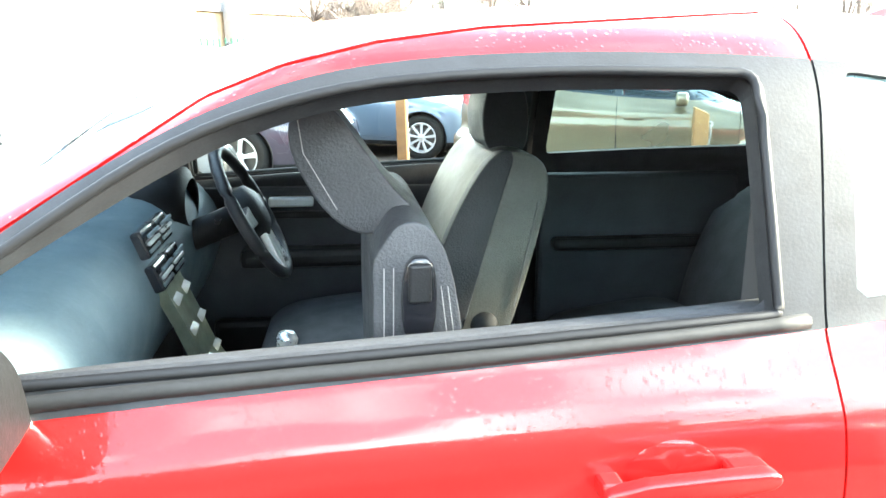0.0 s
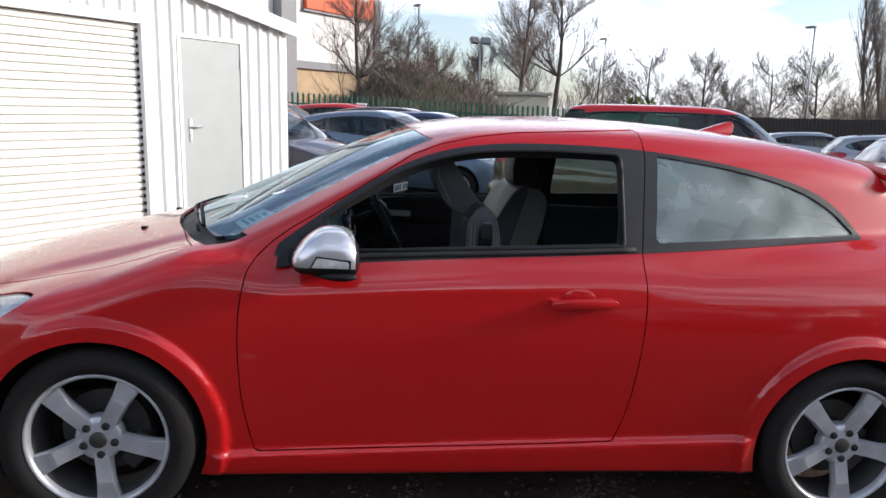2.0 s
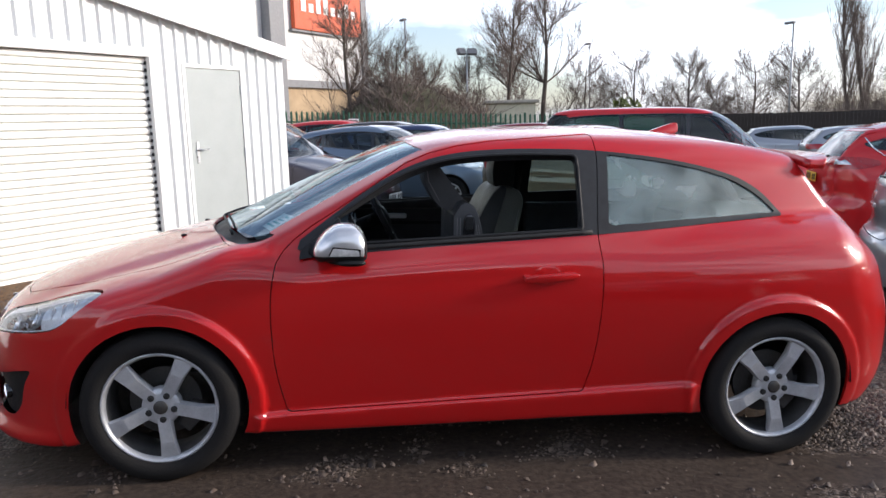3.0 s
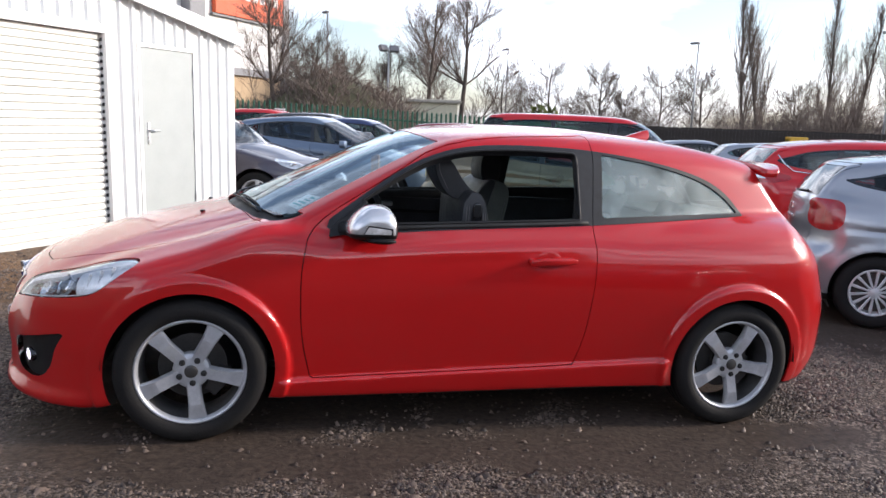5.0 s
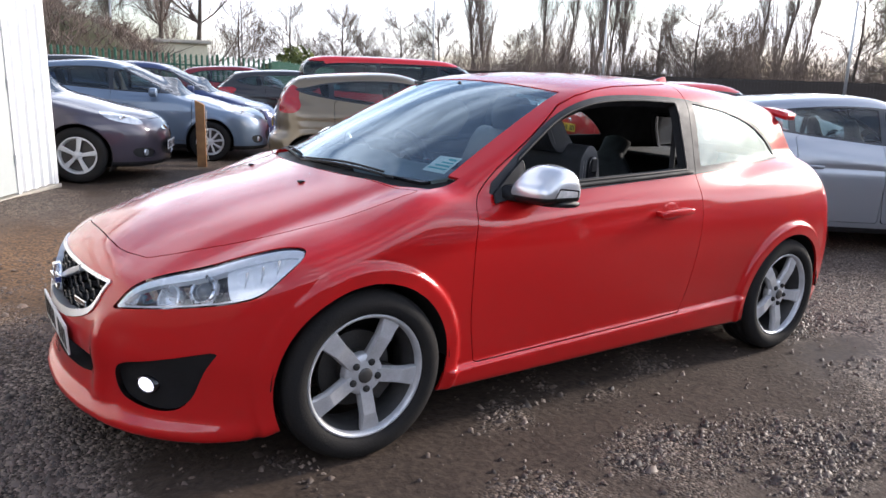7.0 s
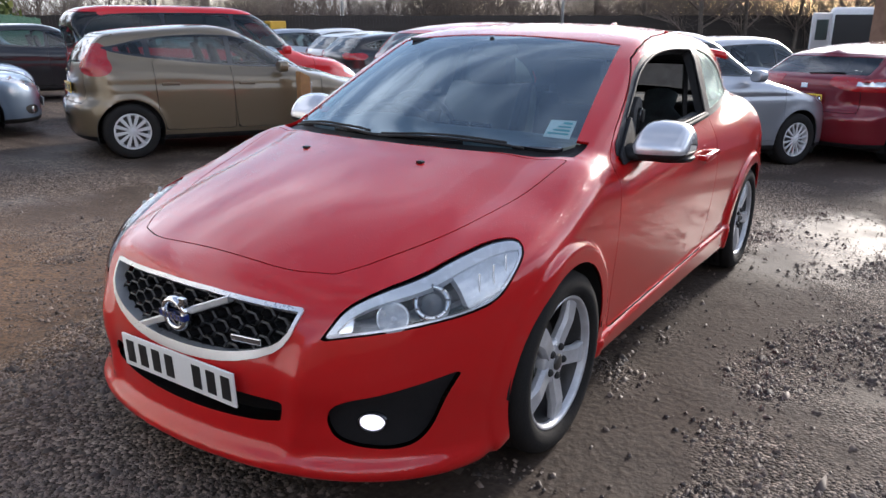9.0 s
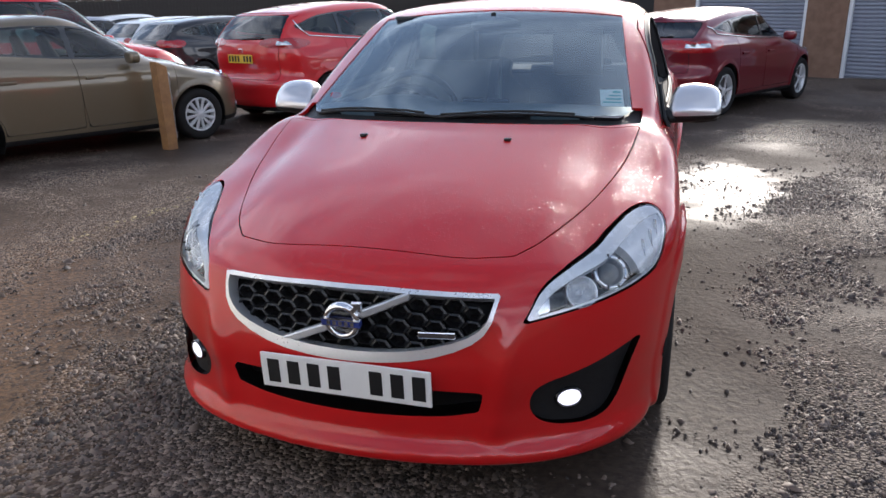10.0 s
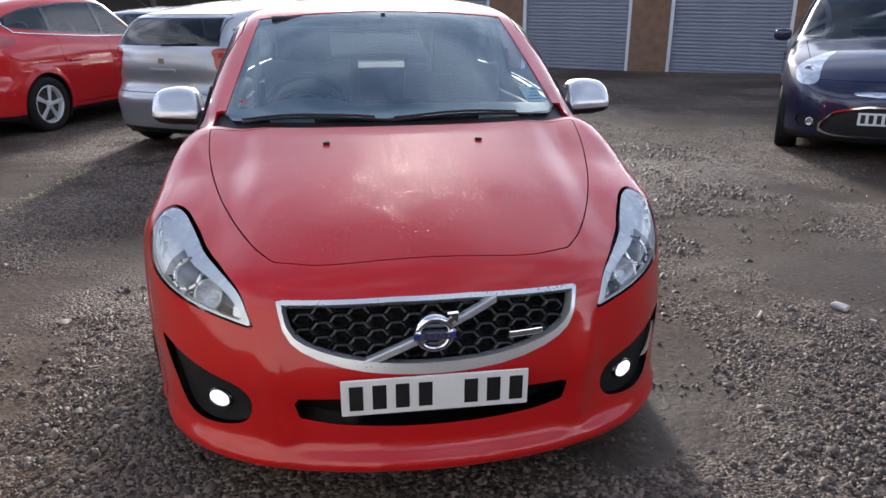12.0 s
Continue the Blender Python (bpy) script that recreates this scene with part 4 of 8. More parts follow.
def headlamp(sh, car, T, s):
    lens = put("headlamp", sh.mesh("headlamp", T, 0, -0.001), LENS, car, "clear headlamp with chrome bowls")
    lens.visible_shadow = False
    put("lamp_housing", sh.mesh("lamp_housing", T, 0, 0.11), LAMP_BACK, lens, "grey lamp interior")
    # rim of painted sky reflection inside the lens, wider along top and outer end
    rim, _ = sh.take(sides(s, lambda x, a, z: -np.maximum(inside(lamp_along(x, a), z, H_LAMP) + 0.010, inside(lamp_along(x, a) - 0.006, z + 0.021, H_LAMP), inside(lamp_along(x, a), z - 0.012, H_LAMP))), T)
    put("lamp_bezel", sh.mesh("lamp_bezel", rim, 0.020, 0.006), LAMP_WHITE, lens, "inner lamp trim, painted white as sky reflection")
    flank, _ = sh.take(sides(s, lambda x, a, z: np.maximum(0.405 - 0.30 * (z - 0.66) - lamp_along(x, a), inside(lamp_along(x, a), z, H_LAMP) + 0.01)), T)
    put("indicator_reflector", sh.mesh("indicator_reflector", flank, 0.03, 0.014), LAMP_WHITE, lens, "indicator reflector, painted white as sky reflection")
    inner, _ = sh.take(sides(s, lambda x, a, z: np.maximum(lamp_along(x, a) - 0.085 - 0.3 * (z - 0.6), inside(lamp_along(x, a), z, H_LAMP) + 0.012)), T)
    put("inner_reflector", sh.mesh("inner_reflector", inner, 0.03, 0.020), INNER_CHROME, lens, "ribbed inner reflector")
    for along, z, r, dome in ((0.312, 0.668, 0.052, True), (0.196, 0.630, 0.042, False)):
        spots = [(q, surf_x(q, z)) for q in np.linspace(0.42, 0.85, 120)]
        a, x = min(spots, key=lambda p: abs(float(lamp_along(p[1], p[0])) - along))
        e = 0.004
        n = Vector([float(h_car(*[np.array([c + e * (i == k)]) for i, c in enumerate((x, a, z))])[0] - h_car(*[np.array([c - e * (i == k)]) for i, c in enumerate((x, a, z))])[0]) for k in range(3)]).normalized()
        centre, way = Vector((x, a, z)) - n * 0.034, (n * 0.72 + Vector((-0.28, 0, 0))).normalized()
        centre.y, way.y = centre.y * s, way.y * s
        m = Matrix.Translation(centre) @ way.to_track_quat("X", "Z").to_matrix().to_4x4() @ pose(0, 0, 0, 0, 0, 180)
        if dome:
            bowl = part("projector_ring", lathe([(0.60 * r, 0.020), (0.68 * r, 0.000), (0.76 * r, -0.012), (0.90 * r, -0.014), (1.02 * r, -0.008), (1.06 * r, 0.004), (1.00 * r, 0.034)], 40, "x"), CHROME, lens, "bright chrome projector ring", m, smooth=True)
            part("projector_lens", lathe([(0.0, -0.024), (0.25 * r, -0.021), (0.48 * r, -0.011), (0.62 * r, 0.004), (0.68 * r, 0.022)], 32, "x"), LAMP_GLASS, bowl, "dark glass projector", smooth=True)
            for k in range(9):
                q = 2 * math.pi * (k + 0.25) / 9
                part("ring_rib", moved(box((-0.017, 0.78 * r, -0.002), (0.0, 1.0 * r, 0.002)), pose(0, 0, 0, math.degrees(q), 0, 0)), DISC, bowl)
        else:
            bowl = part("reflector_bowl", lathe([(0.10 * r, 0.028), (0.45 * r, 0.022), (0.75 * r, 0.010), (0.98 * r, -0.008), (1.06 * r, -0.012), (1.12 * r, -0.004), (1.12 * r, 0.02)], 40, "x"), INNER_CHROME, lens, "bright reflector bowl", m, smooth=True)
            part("bulb", lathe([(0.0, -0.004), (0.12 * r, -0.002), (0.20 * r, 0.010), (0.20 * r, 0.03)], 20, "x"), LAMP_WHITE, bowl, "clear bulb", smooth=True)
    # stepped facets of the side reflector
    for along, z, tall in ((0.455, 0.690, 0.060), (0.505, 0.706, 0.066), (0.552, 0.728, 0.060)):
        spots = [(q, surf_x(q, z)) for q in np.linspace(0.42, 0.85, 120)]
        a, x = min(spots, key=lambda p: abs(float(lamp_along(p[1], p[0])) - along))
        part("reflector_step", moved(box((-0.004, -0.002, -tall / 2), (0.010, 0.002, tall / 2), 0.001, 1), pose(x + 0.010, s * (a - 0.008), z, 0, 14, -38 * s)), INNER_CHROME, lens)


def grille_details(grille, sh):
    # honeycomb: a web of hexagon rims
    r, bm = 0.031, bmesh.new()
    for i in range(-9, 10):
        for j in range(-5, 6):
            y, z = i * r * 1.5 * 1.08, 0.562 + (j + 0.5 * (i % 2)) * r * math.sqrt(3) * 0.74
            if inside(np.array([y]), np.array([z]), H_GRILLE)[0] > -0.018:
                continue
            x = surf_x(y, z) + 0.026
            outer, inner, back = [], [], []
            for k in range(6):
                c, q = math.cos(math.pi / 3 * k), math.sin(math.pi / 3 * k) * 0.74
                outer.append(bm.verts.new((x + 0.004, y + c * r * 1.03, z + q * r * 1.03)))
                inner.append(bm.verts.new((x, y + c * r * 0.80, z + q * r * 0.80)))
                back.append(bm.verts.new((x + 0.030, y + c * r * 0.66, z + q * r * 0.66)))
            for k in range(6):
                n = (k + 1) % 6
                bm.faces.new((outer[k], outer[n], inner[n], inner[k]))
                bm.faces.new((inner[k], inner[n], back[n], back[k]))
    bmesh.ops.recalc_face_normals(bm, faces=bm.faces[:])
    part("honeycomb", bm, WEB, grille, "gloss black honeycomb mesh")
    # diagonal bar, badge
    n, pts = 10, []
    bar = bmesh.new()
    rows = []
    for i in range(n + 1):
        t = i / n
        y, z = 0.205 - 0.385 * t, 0.472 + 0.158 * t
        x = surf_x(y, z) - 0.002
        rows.append([bar.verts.new((x + dx, y + 0.0, z + dz)) for dx, dz in ((0.0, -0.012), (-0.004, -0.008), (-0.004, 0.008), (0.0, 0.012), (0.02, 0.012), (0.02, -0.012))])
    for a, b in zip(rows, rows[1:]):
        for k in range(6):
            bar.faces.new((a[k], a[(k + 1) % 6], b[(k + 1) % 6], b[k]))
    bar.faces.new(rows[0]), bar.faces.new(rows[-1][::-1])
    bmesh.ops.recalc_face_normals(bar, faces=bar.faces[:])
    part("diagonal_bar", bar, SATIN, grille, "satin silver diagonal bar")
    x = surf_x(0, 0.560) - 0.010
    badge = part("badge_ring", lathe([(0.036, -0.002), (0.038, -0.010), (0.044, -0.014), (0.052, -0.012), (0.056, -0.004), (0.056, 0.02), (0.036, 0.02)], 48, "x", True), CHROME, grille, "round chrome badge ring", pose(x, 0, 0.560, 0, -6, 0), smooth=True)
    part("badge_back", lathe([(0.0, 0.004), (0.040, 0.004)], 32, "x"), BLACK_GLOSS, badge)
    part("badge_band", box((-0.018, -0.058, -0.011), (0.002, 0.058, 0.011), 0.003), BADGE_BLUE, badge, "blue badge band")
    for z0 in (-0.0105, 0.009):
        part("badge_edge", box((-0.0195, -0.058, z0), (-0.004, 0.058, z0 + 0.002)), CHROME, badge)
    for k in range(5):
        part("badge_letter_bar", box((-0.0195, -0.041 + k * 0.0175, -0.0065), (-0.0175, -0.030 + k * 0.0175, 0.0065)), CHROME, badge)
    part("badge_arrow", prism([(-0.034, 0.062), (-0.064, 0.064), (-0.062, 0.034), (-0.053, 0.043), (-0.040, 0.030), (-0.030, 0.040), (-0.043, 0.053)], -0.013, 0.0, "x", 0.001), CHROME, badge)
    x = surf_x(-0.26, 0.525) + 0.008
    part("trim_badge", moved(box((-0.004, -0.052, -0.010), (0.004, 0.052, 0.010), 0.003), pose(x, -0.262, 0.530, 0, 0, 10)), CHROME, grille, "small chrome name badge")


def number_plate(owner, at, turn, mat, label, w=0.52, h=0.111):
    bm = box((-0.004, -w / 2, -h / 2), (0.004, w / 2, h / 2), 0.003)
    plate = part("number_plate", bm, mat, owner, label, Matrix.Translation(at) @ turn)
    # characters as plain bars
    k, pitch = 0, w / 8.2
    for i in range(8):
        if i == 4:
            continue
        y = (3.45 - i) * pitch
        part("plate_bar", box((-0.0062, y - pitch * 0.30, -h * 0.34), (-0.0035, y + pitch * 0.30, h * 0.34), 0.001, 1), BAR_BLACK, plate)
    return plate


def mirror(car, s):
    """Door mirror: silver shell, black foot, clear indicator, mirror glass facing back."""
    root = prism(rounded([(-0.80, 0.905), (-0.60, 1.075), (-0.585, 1.075), (-0.585, 0.955), (-0.62, 0.935)], 1), 0.0, 0.012, "y", 0.003)
    for v in root.verts:
        v.co.y = s * (surf_y(v.co.x, v.co.z) + 0.006 + v.co.y)
    bmesh.ops.recalc_face_normals(root, faces=root.faces[:])
    mir = part("door_mirror", root, BLACK_PLASTIC, car, "door mirror with a silver cap and black foot")
    arm = bmesh.new()
    rows = []
    for y, xa, xb, za, zb in ((0.80, -0.74, -0.56, 0.920, 0.985), (0.86, -0.68, -0.53, 0.918, 0.965), (0.95, -0.64, -0.49, 0.912, 0.945), (1.02, -0.60, -0.48, 0.918, 0.94)):
        rows.append([arm.verts.new((x, s * y, z)) for x, z in ((xa, za + 0.01), (xa + 0.03, zb), (xb - 0.02, zb), (xb, za + 0.012), (xb - 0.03, za), (xa + 0.04, za))])
    for a, b in zip(rows, rows[1:]):
        for k in range(6):
            arm.faces.new((a[k], a[(k + 1) % 6], b[(k + 1) % 6], b[k]))
    arm.faces.new(rows[0]), arm.faces.new(rows[-1][::-1])
    bmesh.ops.recalc_face_normals(arm, faces=arm.faces[:])
    bmesh.ops.bevel(arm, geom=arm.edges[:], offset=0.006, segments=2, affect="EDGES", clamp_overlap=True)
    part("mirror_foot", arm, BLACK_PLASTIC, mir, "black mirror foot", smooth=True)

    def shape(x, y, z):
        a = np.abs(y)
        front = -0.694 + 0.42 * (a - 0.90) ** 2 * 2.2 + 2.6 * np.abs(z - 0.970) ** 1.7
        f = smax(front - x, x - (-0.487 + 0.10 * (a - 0.93)), 0.02)
        top = 1.074 - 0.55 * (a - 0.915) ** 2 * 3.2 - 0.06 * np.maximum(0.9 - a, 0) - 4.2 * np.minimum(x + 0.572, 0) ** 2 - 5.0 * np.maximum(x + 0.560, 0) ** 2
        f = smax(f, z - top, 0.05)
        f = smax(f, 0.925 + 0.10 * (a - 0.93) - z, 0.025)
        return smax(smax(f, a - 1.028, 0.05), 0.808 + 0.25 * (z - 0.95) - a, 0.03)
    M = Shell(shape, (-0.76, 0.74 if s > 0 else -1.08, 0.86), (-0.42, 1.08 if s > 0 else -0.74, 1.14), 0.0085)
    back = M.take(lambda x, y, z: -0.502 + 0.10 * (np.abs(y) - 0.93) - x)
    rim, face = M.take(lambda x, y, z: -(np.maximum(np.abs(np.abs(y) - 0.917) / 0.095, np.abs(z - 0.995) / 0.055) - 1.0), back)
    put("mirror_back", M.mesh("mirror_back", face, 0), BLACK_PLASTIC, mir)
    put("mirror_glass", M.mesh("mirror_glass", rim, 0, 0.006), MIRROR, mir, "reflecting mirror glass")
    low = M.take(lambda x, y, z: z - (0.953 + 0.05 * (np.abs(y) - 0.93)))
    put("mirror_lower", M.mesh("mirror_lower", low, 0.004), BLACK_PLASTIC, mir, "black lower shell")
    def window(grow):
        return lambda x, y, z: np.where(np.abs(y) > 0.88, np.maximum.reduce([z - 0.985 - grow + 0.10 * (x + 0.55), -0.625 - grow + 0.5 * (z - 0.96) - x, x + 0.512 - grow]), 1.0)
    bez = M.take(window(0.005))
    ind, bez = M.take(window(0.0), bez)
    put("indicator_bezel", M.mesh("indicator_bezel", bez, 0.003, 0.001), BLACK_GLOSS, mir, "dark edge of the indicator")
    put("indicator_lens", M.mesh("indicator_lens", ind, 0.004, 0.002), INDICATOR, mir, "clear side indicator")
    put("mirror_cap", M.mesh("mirror_cap", M.rest, 0.006), SILVER_CAP, mir, "satin silver mirror cap")


def slab(outline_fn, n=24, m=12):
    """A closed soft solid from a function of (u, v) in [0, 1] that gives a ring point."""
    bm = bmesh.new()
    rows = [[bm.verts.new(outline_fn(i / n, j / m)) for j in range(m)] for i in range(n + 1)]
    for a, b in zip(rows, rows[1:]):
        for k in range(m):
            bm.faces.new((a[k], a[(k + 1) % m], b[(k + 1) % m], b[k]))
    bm.faces.new(rows[0]), bm.faces.new(rows[-1][::-1])
    bmesh.ops.recalc_face_normals(bm, faces=bm.faces[:])
    return bm


def seat_back(width, height, rows=40, ring_n=28):
    """Upholstered backrest with a joined head restraint, standing along +z from its hinge, facing -x."""
    def ring(u, v):
        a = 2 * math.pi * v
        z = u * height
        t = u * height / height
        w = width / 2 * (0.86 + 0.14 * math.sin(min(t / 0.5, 1) * math.pi / 2))
        if t > 0.60:
            q = (t - 0.60) / 0.40
            w = width / 2 * (1.0 - 0.62 * min(1, q * 1.9) + 0.12 * max(0, q - 0.53))
        if t > 0.95:
            w *= math.sqrt(max(0.05, 1 - ((t - 0.95) / 0.055) ** 2))
        d = 0.105 - 0.045 * t + (0.02 if t > 0.72 else 0)
        c, s2 = math.cos(a), math.sin(a)
        f = 0.55
        x = math.copysign(abs(c) ** f, c) * d / 2 - 0.03 * math.sin(t * math.pi) - (0.03 * (t - 0.7) if t > 0.7 else 0)
        y = math.copysign(abs(s2) ** f, s2) * w
        return (x, y, z)
    return slab(ring, rows, ring_n)


def cushion(lx, ly, lz, soft=0.45):
    def ring(u, v):
        a = 2 * math.pi * v
        e = max(0.02, 1 - abs(2 * u - 1) ** 5) ** 0.35
        c, s2 = math.cos(a), math.sin(a)
        return ((u - 0.5) * lx, math.copysign(abs(c) ** soft, c) * ly / 2 * e, math.copysign(abs(s2) ** soft, s2) * lz / 2 * e)
    return slab(ring, 22, 28)


def interior(car):
    # floor, tunnel
    part("cabin_floor", box((-1.0, -0.70, 0.28), (1.6, 0.70, 0.31)), CARPET, car)
    part("centre_tunnel", box((-0.75, -0.13, 0.30), (0.35, 0.13, 0.58), 0.03), BLACK_PLASTIC, car)
    # dashboard: a swept section across the car
    sec = rounded([(-1.06, 0.90), (-0.95, 0.965), (-0.74, 0.995), (-0.60, 0.985), (-0.535, 0.91), (-0.525, 0.80), (-0.58, 0.66), (-0.68, 0.52), (-0.85, 0.46), (-1.05, 0.55)], 2)
    bm = bmesh.new()
    rows = []
    for i in range(33):
        y = -0.73 + 1.46 * i / 32
        k = 0.10 * abs(y / 0.73) ** 3
        up = 0.035 * math.exp(-((y - 0.37) / 0.17) ** 4)
        rows.append([bm.verts.new((x - (0.05 * (1 - (y / 0.73) ** 2) if x < -0.9 else -0.0) + k * 0.2 * (x > -0.9), y, z + up * (z > 0.85) - k * 0.15)) for x, z in sec])
    for a, b in zip(rows, rows[1:]):
        for k in range(len(sec)):
            bm.faces.new((a[k], a[(k + 1) % len(sec)], b[(k + 1) % len(sec)], b[k]))
    bm.faces.new(rows[0]), bm.faces.new(rows[-1][::-1])
    bmesh.ops.recalc_face_normals(bm, faces=bm.faces[:])
    dash = part("dashboard", bm, DASH, car, "soft dark teal grey dashboard", smooth=True)
    # centre vents and floating console
    for k in range(2):
        for r in range(2):
            y0 = -0.115 + 0.118 * k
            vent = part("air_vent", moved(box((-0.012, -0.05, -0.03), (0.012, 0.05, 0.03), 0.006), pose(-0.548 + 0.022 * r, y0 + 0.05, 0.965 - 0.072 * r, 0, -20, 0)), BLACK_GLOSS, dash)
            for j in range(3):
                part("vent_slat", moved(box((0.010, -0.045, -0.004), (0.016, 0.045, 0.003), 0.001, 1), pose(-0.543 + 0.022 * r, y0 + 0.05, 0.982 - 0.072 * r - 0.017 * j, 0, -20, 0)), SATIN if j == 1 else DASH, vent)
    con = bmesh.new()
    path = [(-0.515, 0.86), (-0.48, 0.78), (-0.445, 0.69), (-0.40, 0.61), (-0.30, 0.56)]
    rows = [[con.verts.new((x + dx, y, z + dz)) for y, dx, dz in ((-0.075, 0, 0), (0.075, 0, 0), (0.07, -0.025, -0.012), (-0.07, -0.025, -0.012))] for x, z in path]
    for a, b in zip(rows, rows[1:]):
        for k in range(4):
            con.faces.new((a[k], a[(k + 1) % 4], b[(k + 1) % 4], b[k]))
    con.faces.new(rows[0]), con.faces.new(rows[-1][::-1])
    bmesh.ops.recalc_face_normals(con, faces=con.faces[:])
    console = part("floating_console", con, CONSOLE, car, "slim greenish metal centre console")
    for k, (x, z) in enumerate(((-0.505, 0.83), (-0.475, 0.76), (-0.445, 0.685))):
        for y in (-0.045, 0.045):
            part("console_knob", moved(lathe([(0.0, 0.016), (0.014, 0.015), (0.017, 0.0)], 18, "x"), pose(x, y, z, 0, 20, 0)), SATIN, console, smooth=True)
    # instrument hood, steering wheel on the right-hand side
    hood = part("instrument_hood", moved(lathe([(0.155, -0.02), (0.165, 0.06), (0.15, 0.15), (0.10, 0.17)], 28, "x"), pose(-0.70, 0.37, 0.965, 0, 0, 0)), BLACK_PLASTIC, car, "instrument hood", smooth=True)
    for v in hood.data.vertices:
        v.co.z = 0.965 + (v.co.z - 0.965) * 0.62
    st = pose(-0.375, 0.37, 0.935, 0, -27, 0)
    R, r = 0.186, 0.0165
    ringp = [(0, R * math.cos(a), R * math.sin(a)) for a in np.linspace(0, 2 * math.pi, 49)]
    wheel_ = part("steering_wheel", moved(tube(ringp, r, 12), st), BLACK_LEATHER, car, "black leather steering wheel", smooth=True)
    part("wheel_boss", moved(lathe([(0.0, 0.035), (0.05, 0.03), (0.075, 0.012), (0.08, -0.03)], 28, "x"), st), BLACK_PLASTIC, wheel_, smooth=True)
    for a in (0, 180, 255, 285):
        part("wheel_spoke", moved(prism([(0.05, -0.03), (0.18, -0.018), (0.18, 0.018), (0.05, 0.03)], -0.008, 0.012, "x", 0.005), st @ pose(0, 0, 0, a, 0, 0)), SATIN if a > 200 else BLACK_PLASTIC, wheel_)
    part("steering_column", tube([(-0.40, 0.37, 0.925), (-0.72, 0.37, 0.80)], 0.04, 14), BLACK_PLASTIC, wheel_, smooth=True)
    part("column_stalk", tube([(-0.46, 0.32, 0.92), (-0.44, 0.20, 0.955)], 0.008, 8), BLACK_PLASTIC, wheel_)
    part("gear_knob", moved(lathe([(0.0, 0.05), (0.018, 0.047), (0.026, 0.03), (0.02, 0.005), (0.010, -0.02), (0.010, -0.13)], 20, "z"), pose(-0.27, -0.01, 0.68)), SATIN, car, "bright metal gear knob", smooth=True)
    # front seats: the passenger's back is tipped forward
    lower_p = [(-0.075, 0.46), (-0.100, 0.80), (-0.098, 1.06, 0.03), (-0.06, 1.118), (-0.015, 1.115), (0.022, 1.05), (0.048, 0.85), (0.07, 0.50)]
    head_p = [(-0.10, 1.06), (-0.165, 1.10), (-0.215, 1.19), (-0.222, 1.245), (-0.195, 1.285), (-0.155, 1.280), (-0.115, 1.225), (-0.06, 1.145), (-0.01, 1.10)]
    lower_d = [(0.02, 0.56), (0.10, 0.86), (0.18, 1.04), (0.245, 1.125), (0.345, 1.12), (0.388, 1.06), (0.365, 0.92), (0.285, 0.62), (0.22, 0.52)]
    head_d = [(0.245, 1.10), (0.228, 1.20), (0.250, 1.290), (0.325, 1.310), (0.360, 1.22), (0.352, 1.09)]
    for y, low_o, head_o, skin_ in ((-0.37, lower_p, head_p, SEAT_LEATHER), (0.37, lower_d, head_d, SEAT_LIT)):
        seat = thing("front_seat", "", "", m=pose(0, y, 0))
        seat.parent = car
        part("seat_cushion", moved(cushion(0.54, 0.50, 0.20), pose(-0.16 if y < 0 else -0.10, 0, 0.54, 0, -6, 0)), CLOTH_DARK, seat, "dark cloth seat cushion", smooth=True)
        bk = part("backrest", prism(rounded(low_o, 2), -0.245, 0.245, "y", 0.028, 4), skin_, seat, "grey leather backrest folded forward" if y < 0 else "driver's grey leather backrest, painted pale for its lit side", smooth=True)
        part("head_restraint", prism(rounded(head_o, 2), -0.115, 0.115, "y", 0.030, 4), SEAT_LEATHER, bk, "joined grey head restraint", smooth=True)
        mid = np.array(rounded(low_o, 2))
        for off in (0.016, 0.030):
            q = [(x, -0.249, z) for x, z in ((low_o[1][0] + off, low_o[1][1]), (low_o[2][0] + off, low_o[2][1] - 0.01))]
            part("seam", tube(q, 0.0009, 5), STITCH, bk, "pale stitched seam")
        if y < 0:
            for off in (0.014, 0.024):
                part("seam", tube([(0.048 - off, -0.249, 0.85), (0.026 - off, -0.249, 1.02)], 0.0009, 5), STITCH, bk)
            part("seam", tube([(p[0] + 0.018, -0.119, p[1] + 0.012) for p in head_o[1:4]], 0.0009, 5), STITCH, bk)
            lat = part("tilt_latch", prism(rounded([(-0.056, 0.955), (-0.058, 1.02), (-0.048, 1.068), (-0.012, 1.068), (-0.004, 1.02), (-0.008, 0.955), (-0.02, 0.943), (-0.045, 0.943)], 1), -0.262, -0.240, "y", 0.005), BLACK_GLOSS, bk, "dark tilt latch", smooth=True)
            part("latch_lever", box((-0.048, -0.270, 1.00), (-0.014, -0.258, 1.060), 0.005), BLACK_PLASTIC, lat)
        else:
            part("side_bolster", prism(rounded([(0.015, 0.56), (0.095, 0.86), (0.175, 1.04), (0.240, 1.128), (0.292, 1.128), (0.262, 1.03), (0.215, 0.86), (0.14, 0.57)], 2), -0.262, -0.215, "y", 0.012, 3), SEAT_LEATHER, bk, "dark leather side bolster", smooth=True)
            part("bolster_seam", tube([(0.30, -0.249, 0.72), (0.355, -0.249, 1.0)], 0.0018, 5), STITCH, bk)
            part("recliner_knob", moved(lathe([(0.0, -0.03), (0.03, -0.028), (0.036, 0.0)], 20, "y"), pose(0.22, -0.262, 0.68)), RUBBER, seat, smooth=True)
